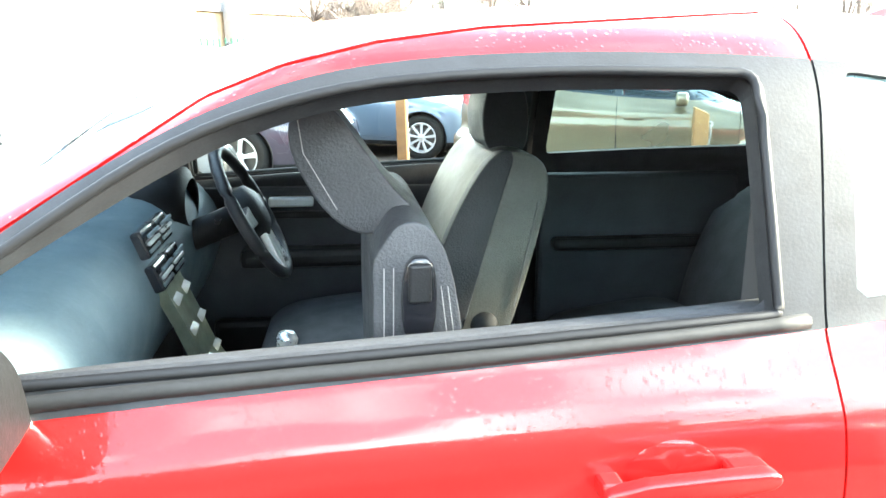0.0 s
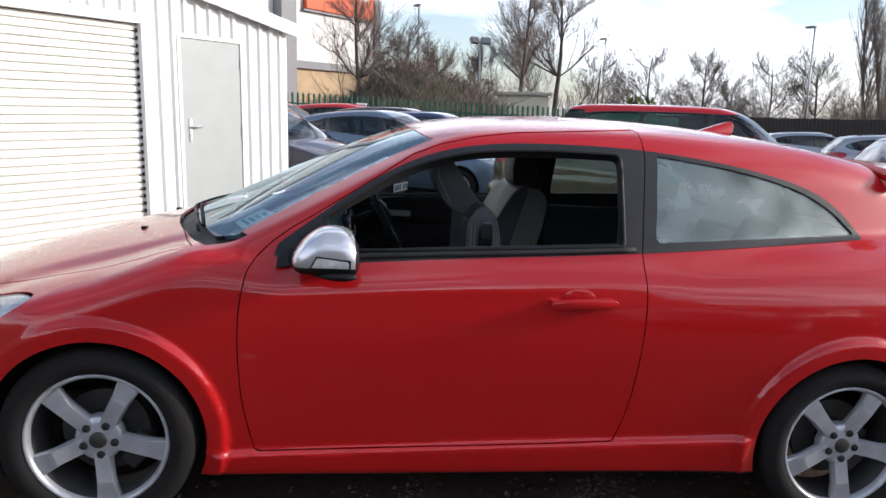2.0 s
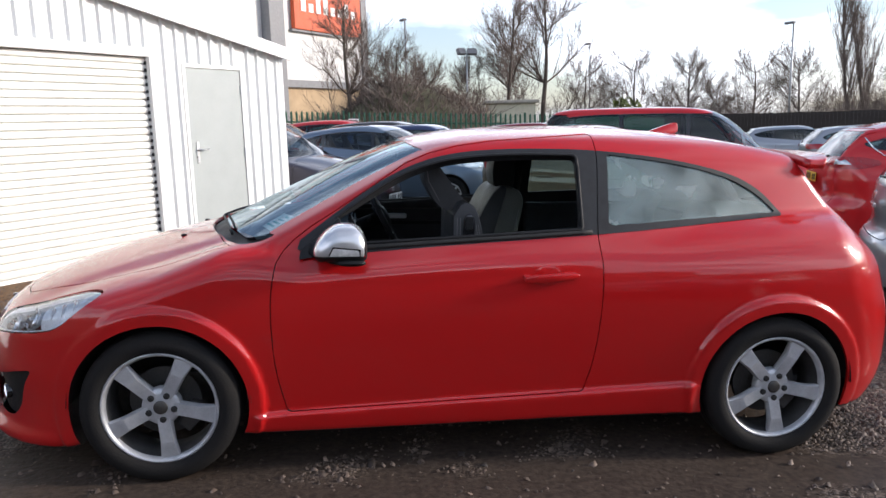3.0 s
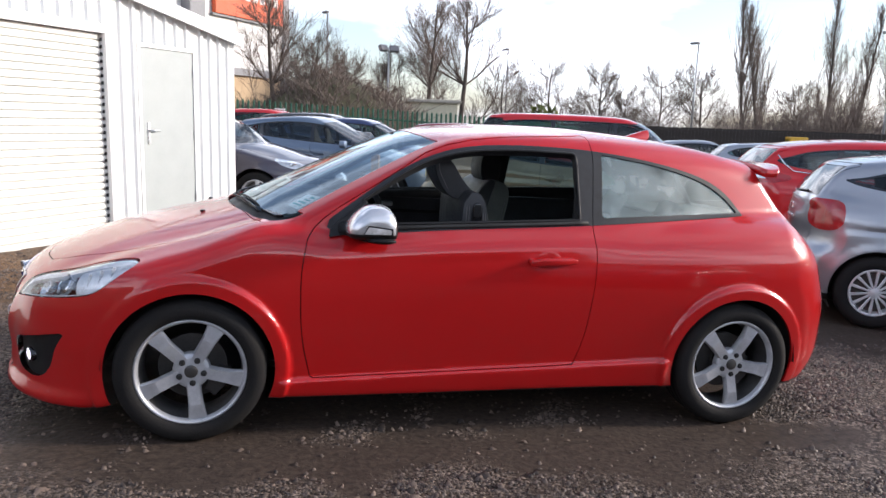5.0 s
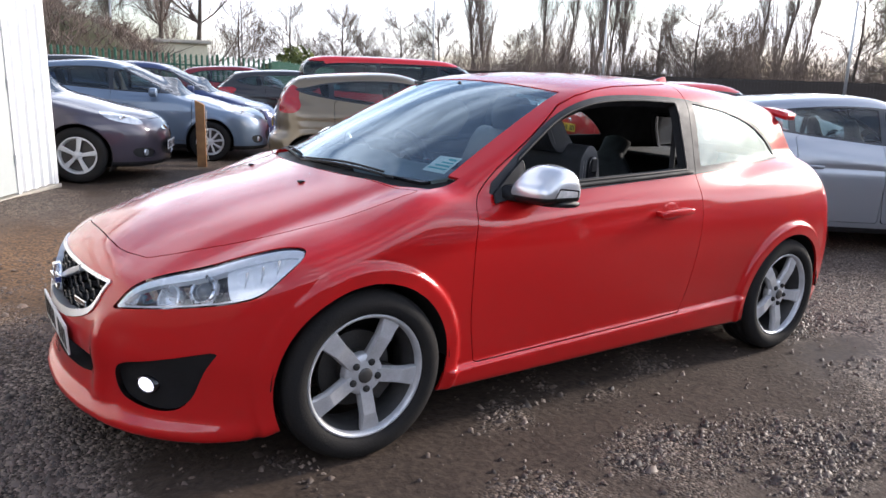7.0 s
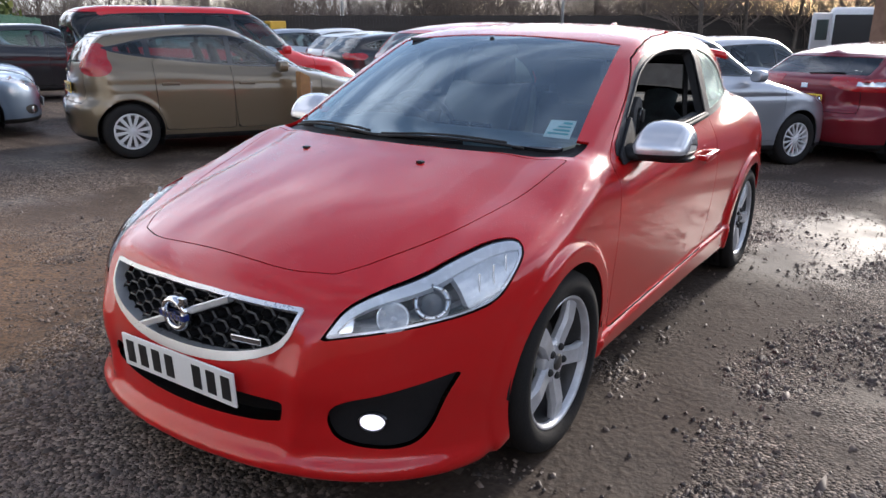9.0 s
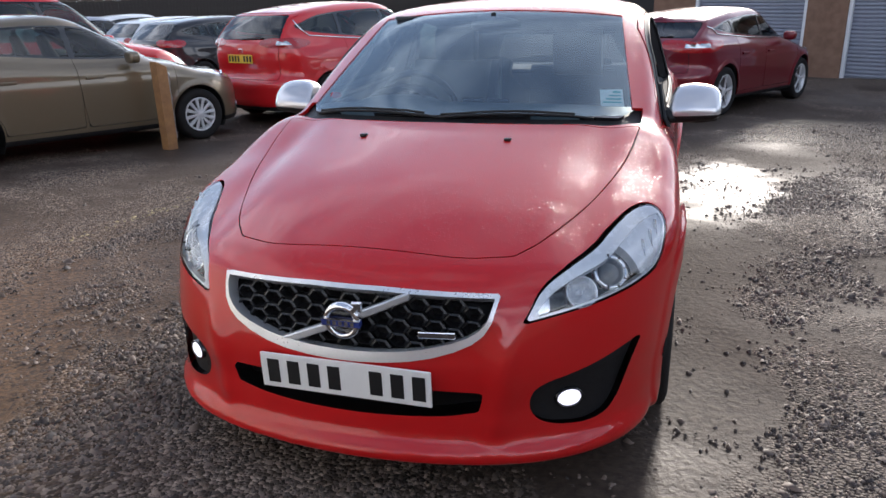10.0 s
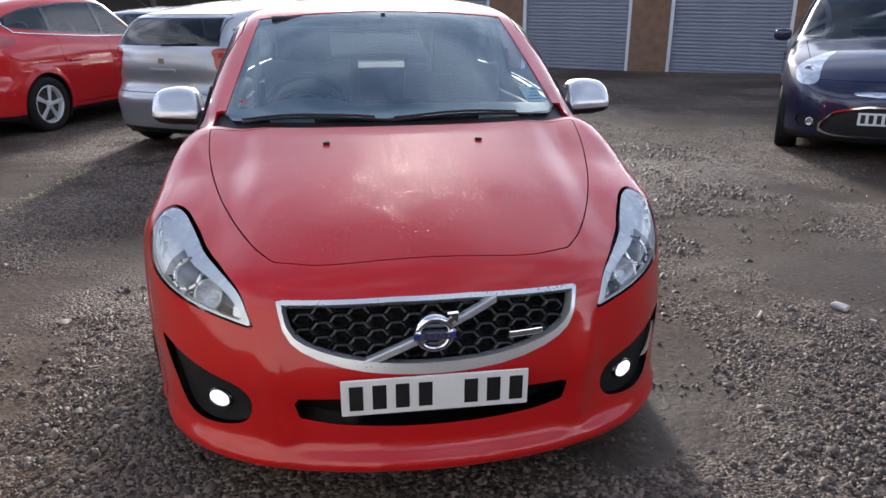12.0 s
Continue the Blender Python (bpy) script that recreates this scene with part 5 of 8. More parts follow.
        part("recliner_cover", moved(lathe([(0.0, 0.0), (0.06, 0.0), (0.075, 0.02), (0.075, 0.05)], 24, "y"), pose(0.12, -0.29, 0.53)), BLACK_PLASTIC, seat, smooth=True)
        part("seat_rail", box((-0.35, -0.2, 0.31), (0.20, 0.2, 0.45), 0.01), RUBBER, seat)
    # two rear seats
    for y in (-0.33, 0.33):
        seat = thing("rear_seat", "", "", m=pose(0, y, 0))
        seat.parent = car
        part("seat_cushion", moved(cushion(0.50, 0.50, 0.17), pose(0.72, 0, 0.50, 0, -8, 0)), CLOTH_DARK, seat, smooth=True)
        part("backrest", seat_back(0.48, 0.60), CLOTH_DARK, seat, "", pose(0.98, 0, 0.52, 0, 22, 0), smooth=True)
    part("parcel_shelf", box((1.22, -0.52, 0.985), (1.80, 0.52, 1.005), 0.006), CLOTH_DARK, car)
    # inner belt pads and far door card
    for s in (-1, 1):
        pts = [(x, s * (surf_y(x, float(h_belt(x)) + 0.01) - 0.055), float(h_belt(x)) - 0.018) for x in np.linspace(-0.75, 0.45, 12)]
        part("door_top_pad", tube(pts, 0.038, 10), CLOTH_DARK, car, "dark padded door top", smooth=True)
        y = 0.70 * s
        card = part("door_card", box((-0.66, min(y, y + 0.03 * s), 0.34), (0.455, max(y, y + 0.03 * s), 0.945), 0.012), DOOR_CARD, car, "dark blue grey door card")
        part("card_moulding", box((-0.60, min(y + 0.01 * s, y - 0.016 * s), 0.845), (0.44, max(y + 0.01 * s, y - 0.016 * s), 0.868), 0.006), BLACK_PLASTIC, card)
        part("door_pocket", box((-0.55, min(y + 0.01 * s, y - 0.05 * s), 0.40), (0.10, max(y + 0.01 * s, y - 0.05 * s), 0.52), 0.02), BLACK_PLASTIC, card)
        part("door_pull", box((-0.36, min(y + 0.01 * s, y - 0.03 * s), 0.885), (-0.22, max(y + 0.01 * s, y - 0.03 * s), 0.915), 0.008), SATIN, card, "satin inner door handle")
        rear_card = part("rear_side_card", box((0.51, min(y - 0.05 * s, y - 0.01 * s), 0.36), (1.20, max(y - 0.05 * s, y - 0.01 * s), 0.985), 0.015), DOOR_CARD, car, "dark rear side panel")
        part("elbow_ledge", box((0.55, min(y - 0.03 * s, y - 0.10 * s), 0.735), (1.10, max(y - 0.03 * s, y - 0.10 * s), 0.775), 0.015), BLACK_PLASTIC, rear_card)
        part("armrest", box((-0.45, min(y, y - 0.09 * s), 0.70), (0.30, max(y, y - 0.09 * s), 0.76), 0.02), BLACK_PLASTIC, car)
        b = tube([(0.47, s * 0.655, 1.26), (0.46, s * 0.69, 1.0), (0.42, s * 0.71, 0.62)], 0.02, 4)
        for v in b.verts:
            v.co.y = s * (abs(v.co.y) - 0.3 * (abs(v.co.y) - 0.68))
        part("seat_belt", b, BELT, car)
    part("belt_buckle", box((0.43, -0.70, 0.60), (0.455, -0.67, 0.66), 0.005), SATIN, car)
    part("rear_view_mirror", moved(cushion(0.035, 0.24, 0.07, 0.7), pose(-0.33, 0, 1.315)), BLACK_PLASTIC, car, smooth=True)
    part("mirror_stem", tube([(-0.33, 0, 1.33), (-0.37, 0, 1.365)], 0.012, 8), BLACK_PLASTIC, car)
    part("sun_visor", box((-0.30, 0.10, 1.345), (-0.14, 0.52, 1.362), 0.006), CLOTH_DARK, car)
    part("tissue_box", moved(box((-0.07, -0.045, -0.03), (0.07, 0.045, 0.03), 0.004), pose(-0.32, -0.16, 0.64, 0, 0, 25)), CARD, car, "brown card box on the tunnel")


RED_COUPE = red_coupe(TILT)


# ---------------------------------------------------------------- parked cars
DARK_IN = material("car_cabin", (0.02, 0.02, 0.022), 0.8, vary=0.3)
CAR_GLASS = glass("car_glass", (0.50, 0.60, 0.60), ior=1.55)
DARK_GLASS = glass("privacy_glass", (0.18, 0.22, 0.22), ior=1.5)
HEADLAMP = material("headlamp_glass", (0.62, 0.66, 0.70), 0.10, metal=0.6, coat=1.0, vary=0.5, scale=18)
STEEL_TRIM = material("wheel_trim", (0.66, 0.67, 0.68), 0.38, metal=0.35, vary=0.2)


def road_wheel(r, rim_r, spokes, width, style):
    """Wheel with a trim or alloy of many spokes, outer face towards -y."""
    w = thing("wheel", "", "")
    k = r / 0.318
    tyre = [(rim_r, -0.085), (rim_r + 0.02, -0.103), (r - 0.03, -0.105), (r - 0.008, -0.085), (r, -0.05), (r, 0.05), (r - 0.02, 0.1), (rim_r, 0.09)]
    part("tyre", lathe(tyre, 36), TYRE, w, smooth=True)
    part("rim", lathe([(rim_r + 0.002, -0.088), (rim_r - 0.006, -0.094), (rim_r - 0.016, -0.085), (rim_r - 0.03, -0.03), (rim_r - 0.03, 0.05)], 36), STEEL_TRIM, w, smooth=True)
    part("wheel_back", lathe([(0.0, -0.03), (rim_r - 0.02, -0.03)], 28), DISC, w)
    for i in range(spokes):
        o = [(0.03, -width * 0.6), (rim_r - 0.01, -width), (rim_r - 0.01, width), (0.03, width * 0.6)]
        part("spoke", prism(o, -0.088, -0.07, "y", 0.004, 1), STEEL_TRIM, w, m=pose(0, 0, 0, 0, -360 * i / spokes - style, 0))
    part("hub", lathe([(0.0, -0.094), (0.03, -0.092), (0.05, -0.082), (0.055, -0.07)], 24), STEEL_TRIM, w, smooth=True)
    return w


def parked_car(at, heading, body, label, L=4.0, W=1.70, H=1.46, wb=2.5, fo=0.80, h=0.04, belt=0.95, rise=0.10, cowl=0.28, rake=0.90, drop=0.46, pillars=(0.10, 1.0), wheel_r=0.30, rim_r=0.195, spokes=12, sw=0.014, plate=YELLOW_PLATE, group="parked cars",
               tail_lamp=((0.02, 0.86), (0.02, 1.0), (0.30, 1.02), (0.16, 0.88)), rail=None, rev=False, fall=0.10, mouth=None, plate_z=0.74, front_lamp=((0.10, 0.66), (0.16, 0.76), (0.62, 0.84), (0.52, 0.72))):
    """A five-door car. at: ground point under the middle of its wheelbase; heading: degrees from +x of its nose."""
    m = TILT @ pose(at[0], at[1], 0, 0, 0, heading + 180)
    car = thing("car", label, "car", group, m)
    xf = -(wb / 2 + fo)
    xr, ax = xf + L, wb / 2
    xc = -wb / 2 + cowl
    xs, xe = xc + rake, xr - drop
    ridge = spline([(xf - 0.1, 0.50), (xf + 0.02, 0.64), (xf + 0.16, 0.755), (xf + 0.5, belt - 0.105), (xc - 0.25, belt - 0.015), (xc, belt + 0.03), (xc + 0.5, belt + 0.06)])
    roof = spline([(xc - 0.25, belt - 0.115), (xc, belt + 0.03), (xs - 0.36, H - 0.185), (xs, H - 0.04), (xs + 0.5, H - 0.002), (max(xe - 0.55, xs + 0.7), H - fall * 0.45), (xe, H - 0.03 - fall), (xr + 0.4, H - 0.30 - fall)])
    beltz = spline([(xf, belt - 0.05), (xc, belt - 0.005), (0.0, belt + 0.01), (xr, belt + rise)])
    beltw = spline([(xf, 0.40 * W), (xc, 0.445 * W), (0.1, 0.452 * W), (ax, 0.435 * W), (xr, 0.36 * W)])
    nose = spline([(0.1, xf + 0.10), (0.22, xf + 0.02), (0.40, xf), (0.58, xf + 0.02), (0.70, xf + 0.07), (0.9, xf + 0.25)])
    tail = spline([(0.1, xr - 0.16), (0.25, xr - 0.03), (0.42, xr), (0.575, xr - 0.006), (0.635, xr - 0.052), (0.80, xr - 0.064), (belt + 0.02, xr - 0.092), (H - 0.16 - fall * 0.8, xe + 0.10), (H - fall * 0.5, xe - 0.08)])
    sidez = spline([(0.1, 0.455 * W), (0.22, 0.478 * W), (0.45, 0.494 * W), (0.68, 0.5 * W), (0.82, 0.496 * W), (0.95, 0.478 * W), (1.1, 0.44 * W)])

    def fn(x, y, z):
        a = np.abs(y)
        side = sidez(z) - 0.035 * step(ax, xr, x) - 0.03 * (1 - step(xf, -ax, x))
        for hx in (-ax, ax):
            side = side + 0.014 * (1 - step(wheel_r + 0.07, wheel_r + 0.10, np.hypot(x - hx, z - wheel_r)))
        side = side - 0.012 * np.exp(-((z - 0.80) / 0.02) ** 2)
        w = step(xc + 0.05, xc + 0.3, x)
        top = (ridge(x - 0.25 * y ** 2) - 0.09 * y ** 2) * (1 - w) + (beltz(x) - 0.35 * (a - beltw(x))) * w
        f = smax(a - side, z - top, 0.09)
        f = smax(smax(f, nose(z) + 0.30 * y ** 2 + 0.7 * a ** 6 - x, 0.055), x - tail(z) + 0.10 * y ** 2 + 0.6 * a ** 6, 0.05)
        f = smax(f, 0.19 - z, 0.04)
        bend = 0.42 * y ** 2 * (1 - step(xs - 0.3, xs + 0.4, x))
        g = smax(a - (beltw(x) - 0.36 * (z - beltz(x)) - 0.25 * np.maximum(z - beltz(x) - 0.2, 0) ** 2), z - (roof(x - bend) - 0.09 * y ** 2), 0.10)
        g = smax(smax(g, x - tail(z) + 0.13 * y ** 2, 0.05), beltz(x) - 0.12 - z, 0.03)
        return smin(f, g, 0.04)
    sh = Shell(fn, (xf - 0.08, -W / 2 - 0.12, 0.12), (xr + 0.1, W / 2 + 0.12, H + 0.08), h)
    ar = wheel_r + 0.045
    sh.take(lambda x, y, z: np.where(np.abs(y) > 0.45, np.minimum(np.hypot(x + ax, z - wheel_r), np.hypot(x - ax, z - wheel_r)) - ar, 1.0))
    low = sh.take(lambda x, y, z: z - 0.25)
    put("lower_trim", sh.mesh("lower_trim", low, 0), BLACK_PLASTIC, car)
    # side windows
    b0, top = float(beltz(0)), H - 0.105
    x_end = xe - 0.02
    win = rounded([(xc + 0.16, float(beltz(xc)) + 0.045, 0.03), (xs - 0.30, H - 0.235), (xs - 0.02, H - 0.125), (xs + 0.5, top), (xe - 0.45, top - 0.01 - fall * 0.45), (xe - 0.12, top - 0.055 - fall), (x_end + 0.06, float(beltz(xe)) + 0.13), (xe - 0.22, float(beltz(xe)) + 0.045), (0.0, b0 + 0.035)], 2)
    cuts = [xc + 0.40] + list(pillars)
    for s in (-1, 1):
        band = sh.take(sides(s, lambda x, a, z: inside(x, z, win)))
        panes, border = sh.take(sides(s, lambda x, a, z: np.maximum(inside(x, z, win) + 0.018, 0.03 - np.min([np.abs(x - c - 0.05 * (z - belt)) for c in cuts], axis=0))), band)
        put("pillar_trim", sh.mesh("pillar_trim", border, 0.01), BLACK_GLOSS, car, "black window surround")
        edges = [xf] + cuts + [xr + 1]
        for x0, x1 in zip(edges, edges[1:]):
            pane, panes = sh.take(sides(s, lambda x, a, z: np.maximum(x0 - (x - 0.05 * (z - belt)), (x - 0.05 * (z - belt)) - x1)), panes)
            if len(pane):
                put("side_window", sh.mesh("side_window", pane, 0, 0.006), CAR_GLASS, car).visible_shadow = False
        lamp = sh.take(sides(s, lambda x, a, z: np.where(x < -ax + 0.2, inside((x - xf) * 0.8 + (a - 0.36 * W) * 0.55, z, rounded([(p + 0.02, q) for p, q in front_lamp], 2)), 1.0)))
        put("headlamp", sh.mesh("headlamp", lamp, 0.02, -0.002), HEADLAMP, car, "clear headlamp")
        rear = sh.take(sides(s, lambda x, a, z: np.where(x > ax, inside((xr - x) * 0.9 + (W / 2 - a) * 0.95 - 0.28, z, rounded(tail_lamp, 2)), 1.0)))
        zs_ = sorted(p[1] for p in tail_lamp)
        clear, rear = (rear[:0], rear) if not rev else sh.take(sides(s, lambda x, a, z: np.abs(z - (zs_[0] * 0.45 + zs_[-1] * 0.55)) - 0.026 + np.where(inside((xr - x) * 0.9 + (W / 2 - a) * 0.95 - 0.28, z, rounded(tail_lamp, 2)) > -0.016, 1.0, 0.0) + np.where((xr - x) * 0.9 + (W / 2 - a) * 0.95 - 0.28 > 0.13, 1.0, 0.0)), rear)
        lamp_ = put("tail_lamp", sh.mesh("tail_lamp", rear, 0.02, -0.004), RED_LENS, car, "red tail lamp")
        if len(clear) and rev:
            put("reversing_lens", sh.mesh("reversing_lens", clear, 0.02, -0.004), HEADLAMP, lamp_, "clear reversing lens")
    wind = sh.take(lambda x, y, z: np.where(x < xs + 0.3, np.maximum.reduce([np.abs(y) - (0.40 * W - 0.20 * (z - belt)), z - (H - 0.075 - 0.10 * y ** 2), belt + 0.035 - 0.05 * y ** 2 - z, xc - 0.03 + 0.4 * y ** 2 - x]), 1.0))
    put("windscreen", sh.mesh("windscreen", wind, 0, 0.004), CAR_GLASS, car).visible_shadow = False
    back = sh.take(lambda x, y, z: np.where(x > xe - 0.3, np.maximum.reduce([np.abs(y) - (0.385 * W - 0.28 * (z - belt)), z - (H - 0.085 - fall * 0.8), belt + rise * 0.35 + 0.03 - z]), 1.0))
    put("rear_window", sh.mesh("rear_window", back, 0, 0.004), DARK_GLASS, car).visible_shadow = False
    jaw = rounded(mouth or [(-0.45, 0.46), (-0.36, 0.30), (0.36, 0.30), (0.45, 0.46), (0.30, 0.50), (-0.30, 0.50)], 1)
    grille = sh.take(lambda x, y, z: np.where(x < xf + 0.3, inside(y, z, jaw), 1.0))
    if mouth:
        grille, strip = sh.take(lambda x, y, z: np.where(x < xf + 0.3, inside(y, z, jaw) + 0.016, 1.0), grille)
    low_grille = put("lower_grille", sh.mesh("lower_grille", grille, 0, 0.02), BLACK_PLASTIC, car, "black lower grille")
    if mouth:
        put("grille_strip", sh.mesh("grille_strip", strip, 0.02, -0.004), CHROME, low_grille, "thin chrome edge")
    upper = sh.take(lambda x, y, z: np.where(x < xf + 0.3, inside(y, z, rounded([(-0.34, 0.655), (-0.28, 0.605), (0.28, 0.605), (0.34, 0.655)], 1)), 1.0))
    put("upper_grille", sh.mesh("upper_grille", upper, 0.01, 0.006), CHROME, car, "chrome edged upper grille")
    if h < 0.05:
        front_and_rear(sh, fn, car, body, xf, xr, xc, xe, W, H, belt, fall, front_lamp)
    # shut lines of the doors
    x1 = (pillars[0] if pillars else 0.1)
    for s in (-1, 1):
        for xa, xb in ((xc - 0.02, x1), (x1, x1 + 0.86)):
            o = rounded([(xa, 0.30, 0.04), (xb - 0.04, 0.30, 0.05), (xb, 0.6), (xb + 0.02, belt + 0.25), (xa, belt + 0.25), (xa, 0.6)], 1)
            door = sh.take(sides(s, lambda x, a, z: np.maximum(inside(x, z, o) + 0.003, ar + 0.02 - np.minimum(np.hypot(x - ax, z - wheel_r), np.hypot(x + ax, z - wheel_r)))))
            sh.take(sides(s, lambda x, a, z: np.maximum(inside(x, z, o) - 0.003, ar + 0.014 - np.minimum(np.hypot(x - ax, z - wheel_r), np.hypot(x + ax, z - wheel_r)))))
            if len(door):
                d = put("door", sh.mesh("door", door, 0.012), body, car)
                y = surf_y((xb + xb) / 2 - 0.14, 0.80, fn)
                part("door_handle", box((xb - 0.25, min(s * y, s * (y + 0.03)), 0.792), (xb - 0.06, max(s * y, s * (y + 0.03)), 0.822), 0.008), body, d)
    put("body_shell", sh.mesh("body_shell", sh.rest, 0.012 if h < 0.05 else 0), body, car)
    part("cabin_tub", box((xc + 0.1, -0.40 * W, 0.30), (xe - 0.1, 0.40 * W, belt - 0.10), 0.05), DARK_IN, car)
    for x, y in ((-0.05, -0.36), (-0.05, 0.36), (0.82, -0.36), (0.82, 0.36)):
        part("seat", moved(seat_back(0.46, 0.74, 14, 12), pose(x + 0.1, y, 0.52, 0, 15, 0)), DARK_IN, car, smooth=True)
    for s in (-1, 1):
        part("door_mirror", moved(cushion(0.12, 0.18, 0.13, 0.7), pose(xc + 0.50, s * (W / 2 + 0.05), belt + 0.055)), body, car, "mirror in body colour", smooth=True)
        for hx in (-ax, ax):
            bm = bmesh.new()
            rows = [[bm.verts.new((hx + (ar + 0.01) * math.cos(a), s * yy, wheel_r + (ar + 0.01) * math.sin(a))) for a in np.linspace(-0.5, math.pi + 0.5, 20)] for yy in (0.42, W / 2 - 0.03)]
            for i in range(19):
                bm.faces.new((rows[0][i], rows[0][i + 1], rows[1][i + 1], rows[1][i]))
            bm.faces.new(rows[0])
            part("wheel_arch_liner", bm, RUBBER, car)
    first = road_wheel(wheel_r, rim_r, spokes, sw, 10)
    first.parent = car
    first.matrix_basis = pose(-ax, -(W / 2 - 0.105), wheel_r)
    for x, y, turn in ((ax, -1, 0), (-ax, 1, 180), (ax, 1, 180)):
        copy_thing(first, pose(x, y * (W / 2 - 0.105), wheel_r, 0, 0, turn))
    number_plate(car, (xf - 0.004, 0, 0.42), pose(0, 0, 0), WHITE_PLATE, "white number plate")
    number_plate(car, (xr + 0.004 - 0.05, 0, plate_z), pose(0, 0, 0, 0, 0, 180), plate, "yellow number plate")
    if rail:
        for s in (-1, 1):
            q = [(x, s * (surf_y(x, float(beltz(x)) + 0.03, fn) + 0.004), float(beltz(x)) + 0.03) for x in np.linspace(xc + 0.25, xe - 0.2, 14)]
            q += [(xe - 0.10, s * (surf_y(xe - 0.1, float(beltz(xe)) + 0.09, fn) + 0.004), float(beltz(xe)) + 0.09), (xe - 0.02, s * (surf_y(xe - 0.02, H - 0.26, fn) + 0.004), H - 0.26)]
            part("chrome_strip", tube(q, 0.009, 6), CHROME, car, "chrome window strip", smooth=True)
    return car


def front_and_rear(sh, fn, car, body, xf, xr, xc, xe, W, H, belt, fall, front_lamp):
    """Bonnet, tailgate, fog lamps, lamp bowls and badges of a parked car."""
    def lid(x, y, z):
        return np.where((z > 0.55) & (x < xc + 0.3), np.maximum.reduce([xf + 0.13 + 0.38 * y ** 2 - x, x - (xc - 0.06 + 0.42 * y ** 2), np.abs(y) - (0.36 * W + 0.05 * (x - xf))]), 1.0)
    top = sh.take(lambda x, y, z: lid(x, y, z) + 0.003)
    if len(top):
        put("bonnet", sh.mesh("bonnet", top, 0.012), body, car)
        sh.take(lambda x, y, z: lid(x, y, z) - 0.003)

    def gate(x, y, z):
        return np.where(x > xe - 0.15, np.maximum.reduce([np.abs(y) - (0.365 * W - 0.08 * np.maximum(z - belt, 0)), z - (H - 0.055 - fall * 0.8), 0.60 - z]), 1.0)
    hatch = sh.take(lambda x, y, z: gate(x, y, z) + 0.003)
    if len(hatch):
        door = put("tailgate", sh.mesh("tailgate", hatch, 0.012), body, car)
        sh.take(lambda x, y, z: gate(x, y, z) - 0.003)
        xs = np.linspace(xe - 0.3, xr + 0.05, 301)
        for z, half, tall, mat, name in ((belt - 0.06, 0.045, 0.028, CHROME, "tailgate_badge"), (belt - 0.15, 0.16, 0.014, body, "plate_lamp_bar")):
            x = xs[np.where(fn(xs, np.zeros(301), np.full(301, z)) < 0)[0][-1]]
            part(name, box((x - 0.02, -half, z - tall), (x + 0.010, half, z + tall), 0.006), mat, door)
        sweep = []
        for k, y in enumerate(np.linspace(-0.02, 0.40, 8)):
            z = belt + 0.085 + 0.02 * k / 7
            i = np.where(fn(xs, np.full(301, y), np.full(301, z)) < 0)[0]
            sweep.append((xs[i[-1]] + 0.012, y, z))
        part("rear_wiper", tube(sweep, 0.009, 6), BLACK_PLASTIC, door, "black rear wiper")
    for s in (-1, 1):
        o = rounded([(0.285 * W, 0.30), (0.30 * W, 0.40), (0.40 * W, 0.42), (0.42 * W, 0.36), (0.39 * W, 0.29)], 1)
        pod = sh.take(sides(s, lambda x, a, z: np.where(x < xf + 0.5, inside(a, z, o), 1.0)))
        xs = np.linspace(xf - 0.1, xf + 0.6, 281)
        if len(pod):
            hole = put("fog_lamp_surround", sh.mesh("fog_lamp_surround", pod, 0.01, 0.012), BLACK_PLASTIC, car, "black fog lamp recess")
            x = xs[np.where(fn(xs, np.full(281, 0.35 * W), np.full(281, 0.355)) < 0)[0][0]]
            part("fog_lamp", moved(lathe([(0.0, -0.002), (0.028, 0.0), (0.036, -0.006), (0.042, 0.012)], 20, "x"), pose(x + 0.006, s * 0.35 * W, 0.355, 0, 0, -22 * s)), HEADLAMP, hole, "round clear fog lamp", smooth=True)
        along, z = sum(p[0] for p in front_lamp) / len(front_lamp) + 0.02, sum(p[1] for p in front_lamp) / len(front_lamp)
        found = []
        for a in np.linspace(0.22 * W, 0.47 * W, 60):
            i = np.where(fn(xs, np.full(281, a), np.full(281, z)) < 0)[0]
            if len(i):
                found.append((abs((xs[i[0]] - xf) * 0.8 + (a - 0.36 * W) * 0.55 - along), xs[i[0]], a))
        if found:
            _, x, a = min(found)
            bowl = part("lamp_bowl", moved(lathe([(0.022, 0.004), (0.030, -0.004), (0.036, -0.004), (0.040, 0.02)], 20, "x"), pose(x - 0.002, s * a, z, 0, 0, -35 * s)), CHROME, car, "bright ring inside the headlamp", smooth=True)
            part("lamp_pupil", moved(lathe([(0.0, -0.002), (0.014, 0.0), (0.024, 0.008)], 16, "x"), pose(x - 0.002, s * a, z, 0, 0, -35 * s)), LAMP_GLASS, bowl, "dark projector", smooth=True)


def by_wheel(point, heading, along, across):
    """The middle of a car's wheelbase from where one wheel stands: along ahead of the middle, across to its left."""
    a = radians(heading)
    return (point[0] - along * math.cos(a) + across * math.sin(a), point[1] - along * math.sin(a) - across * math.cos(a))


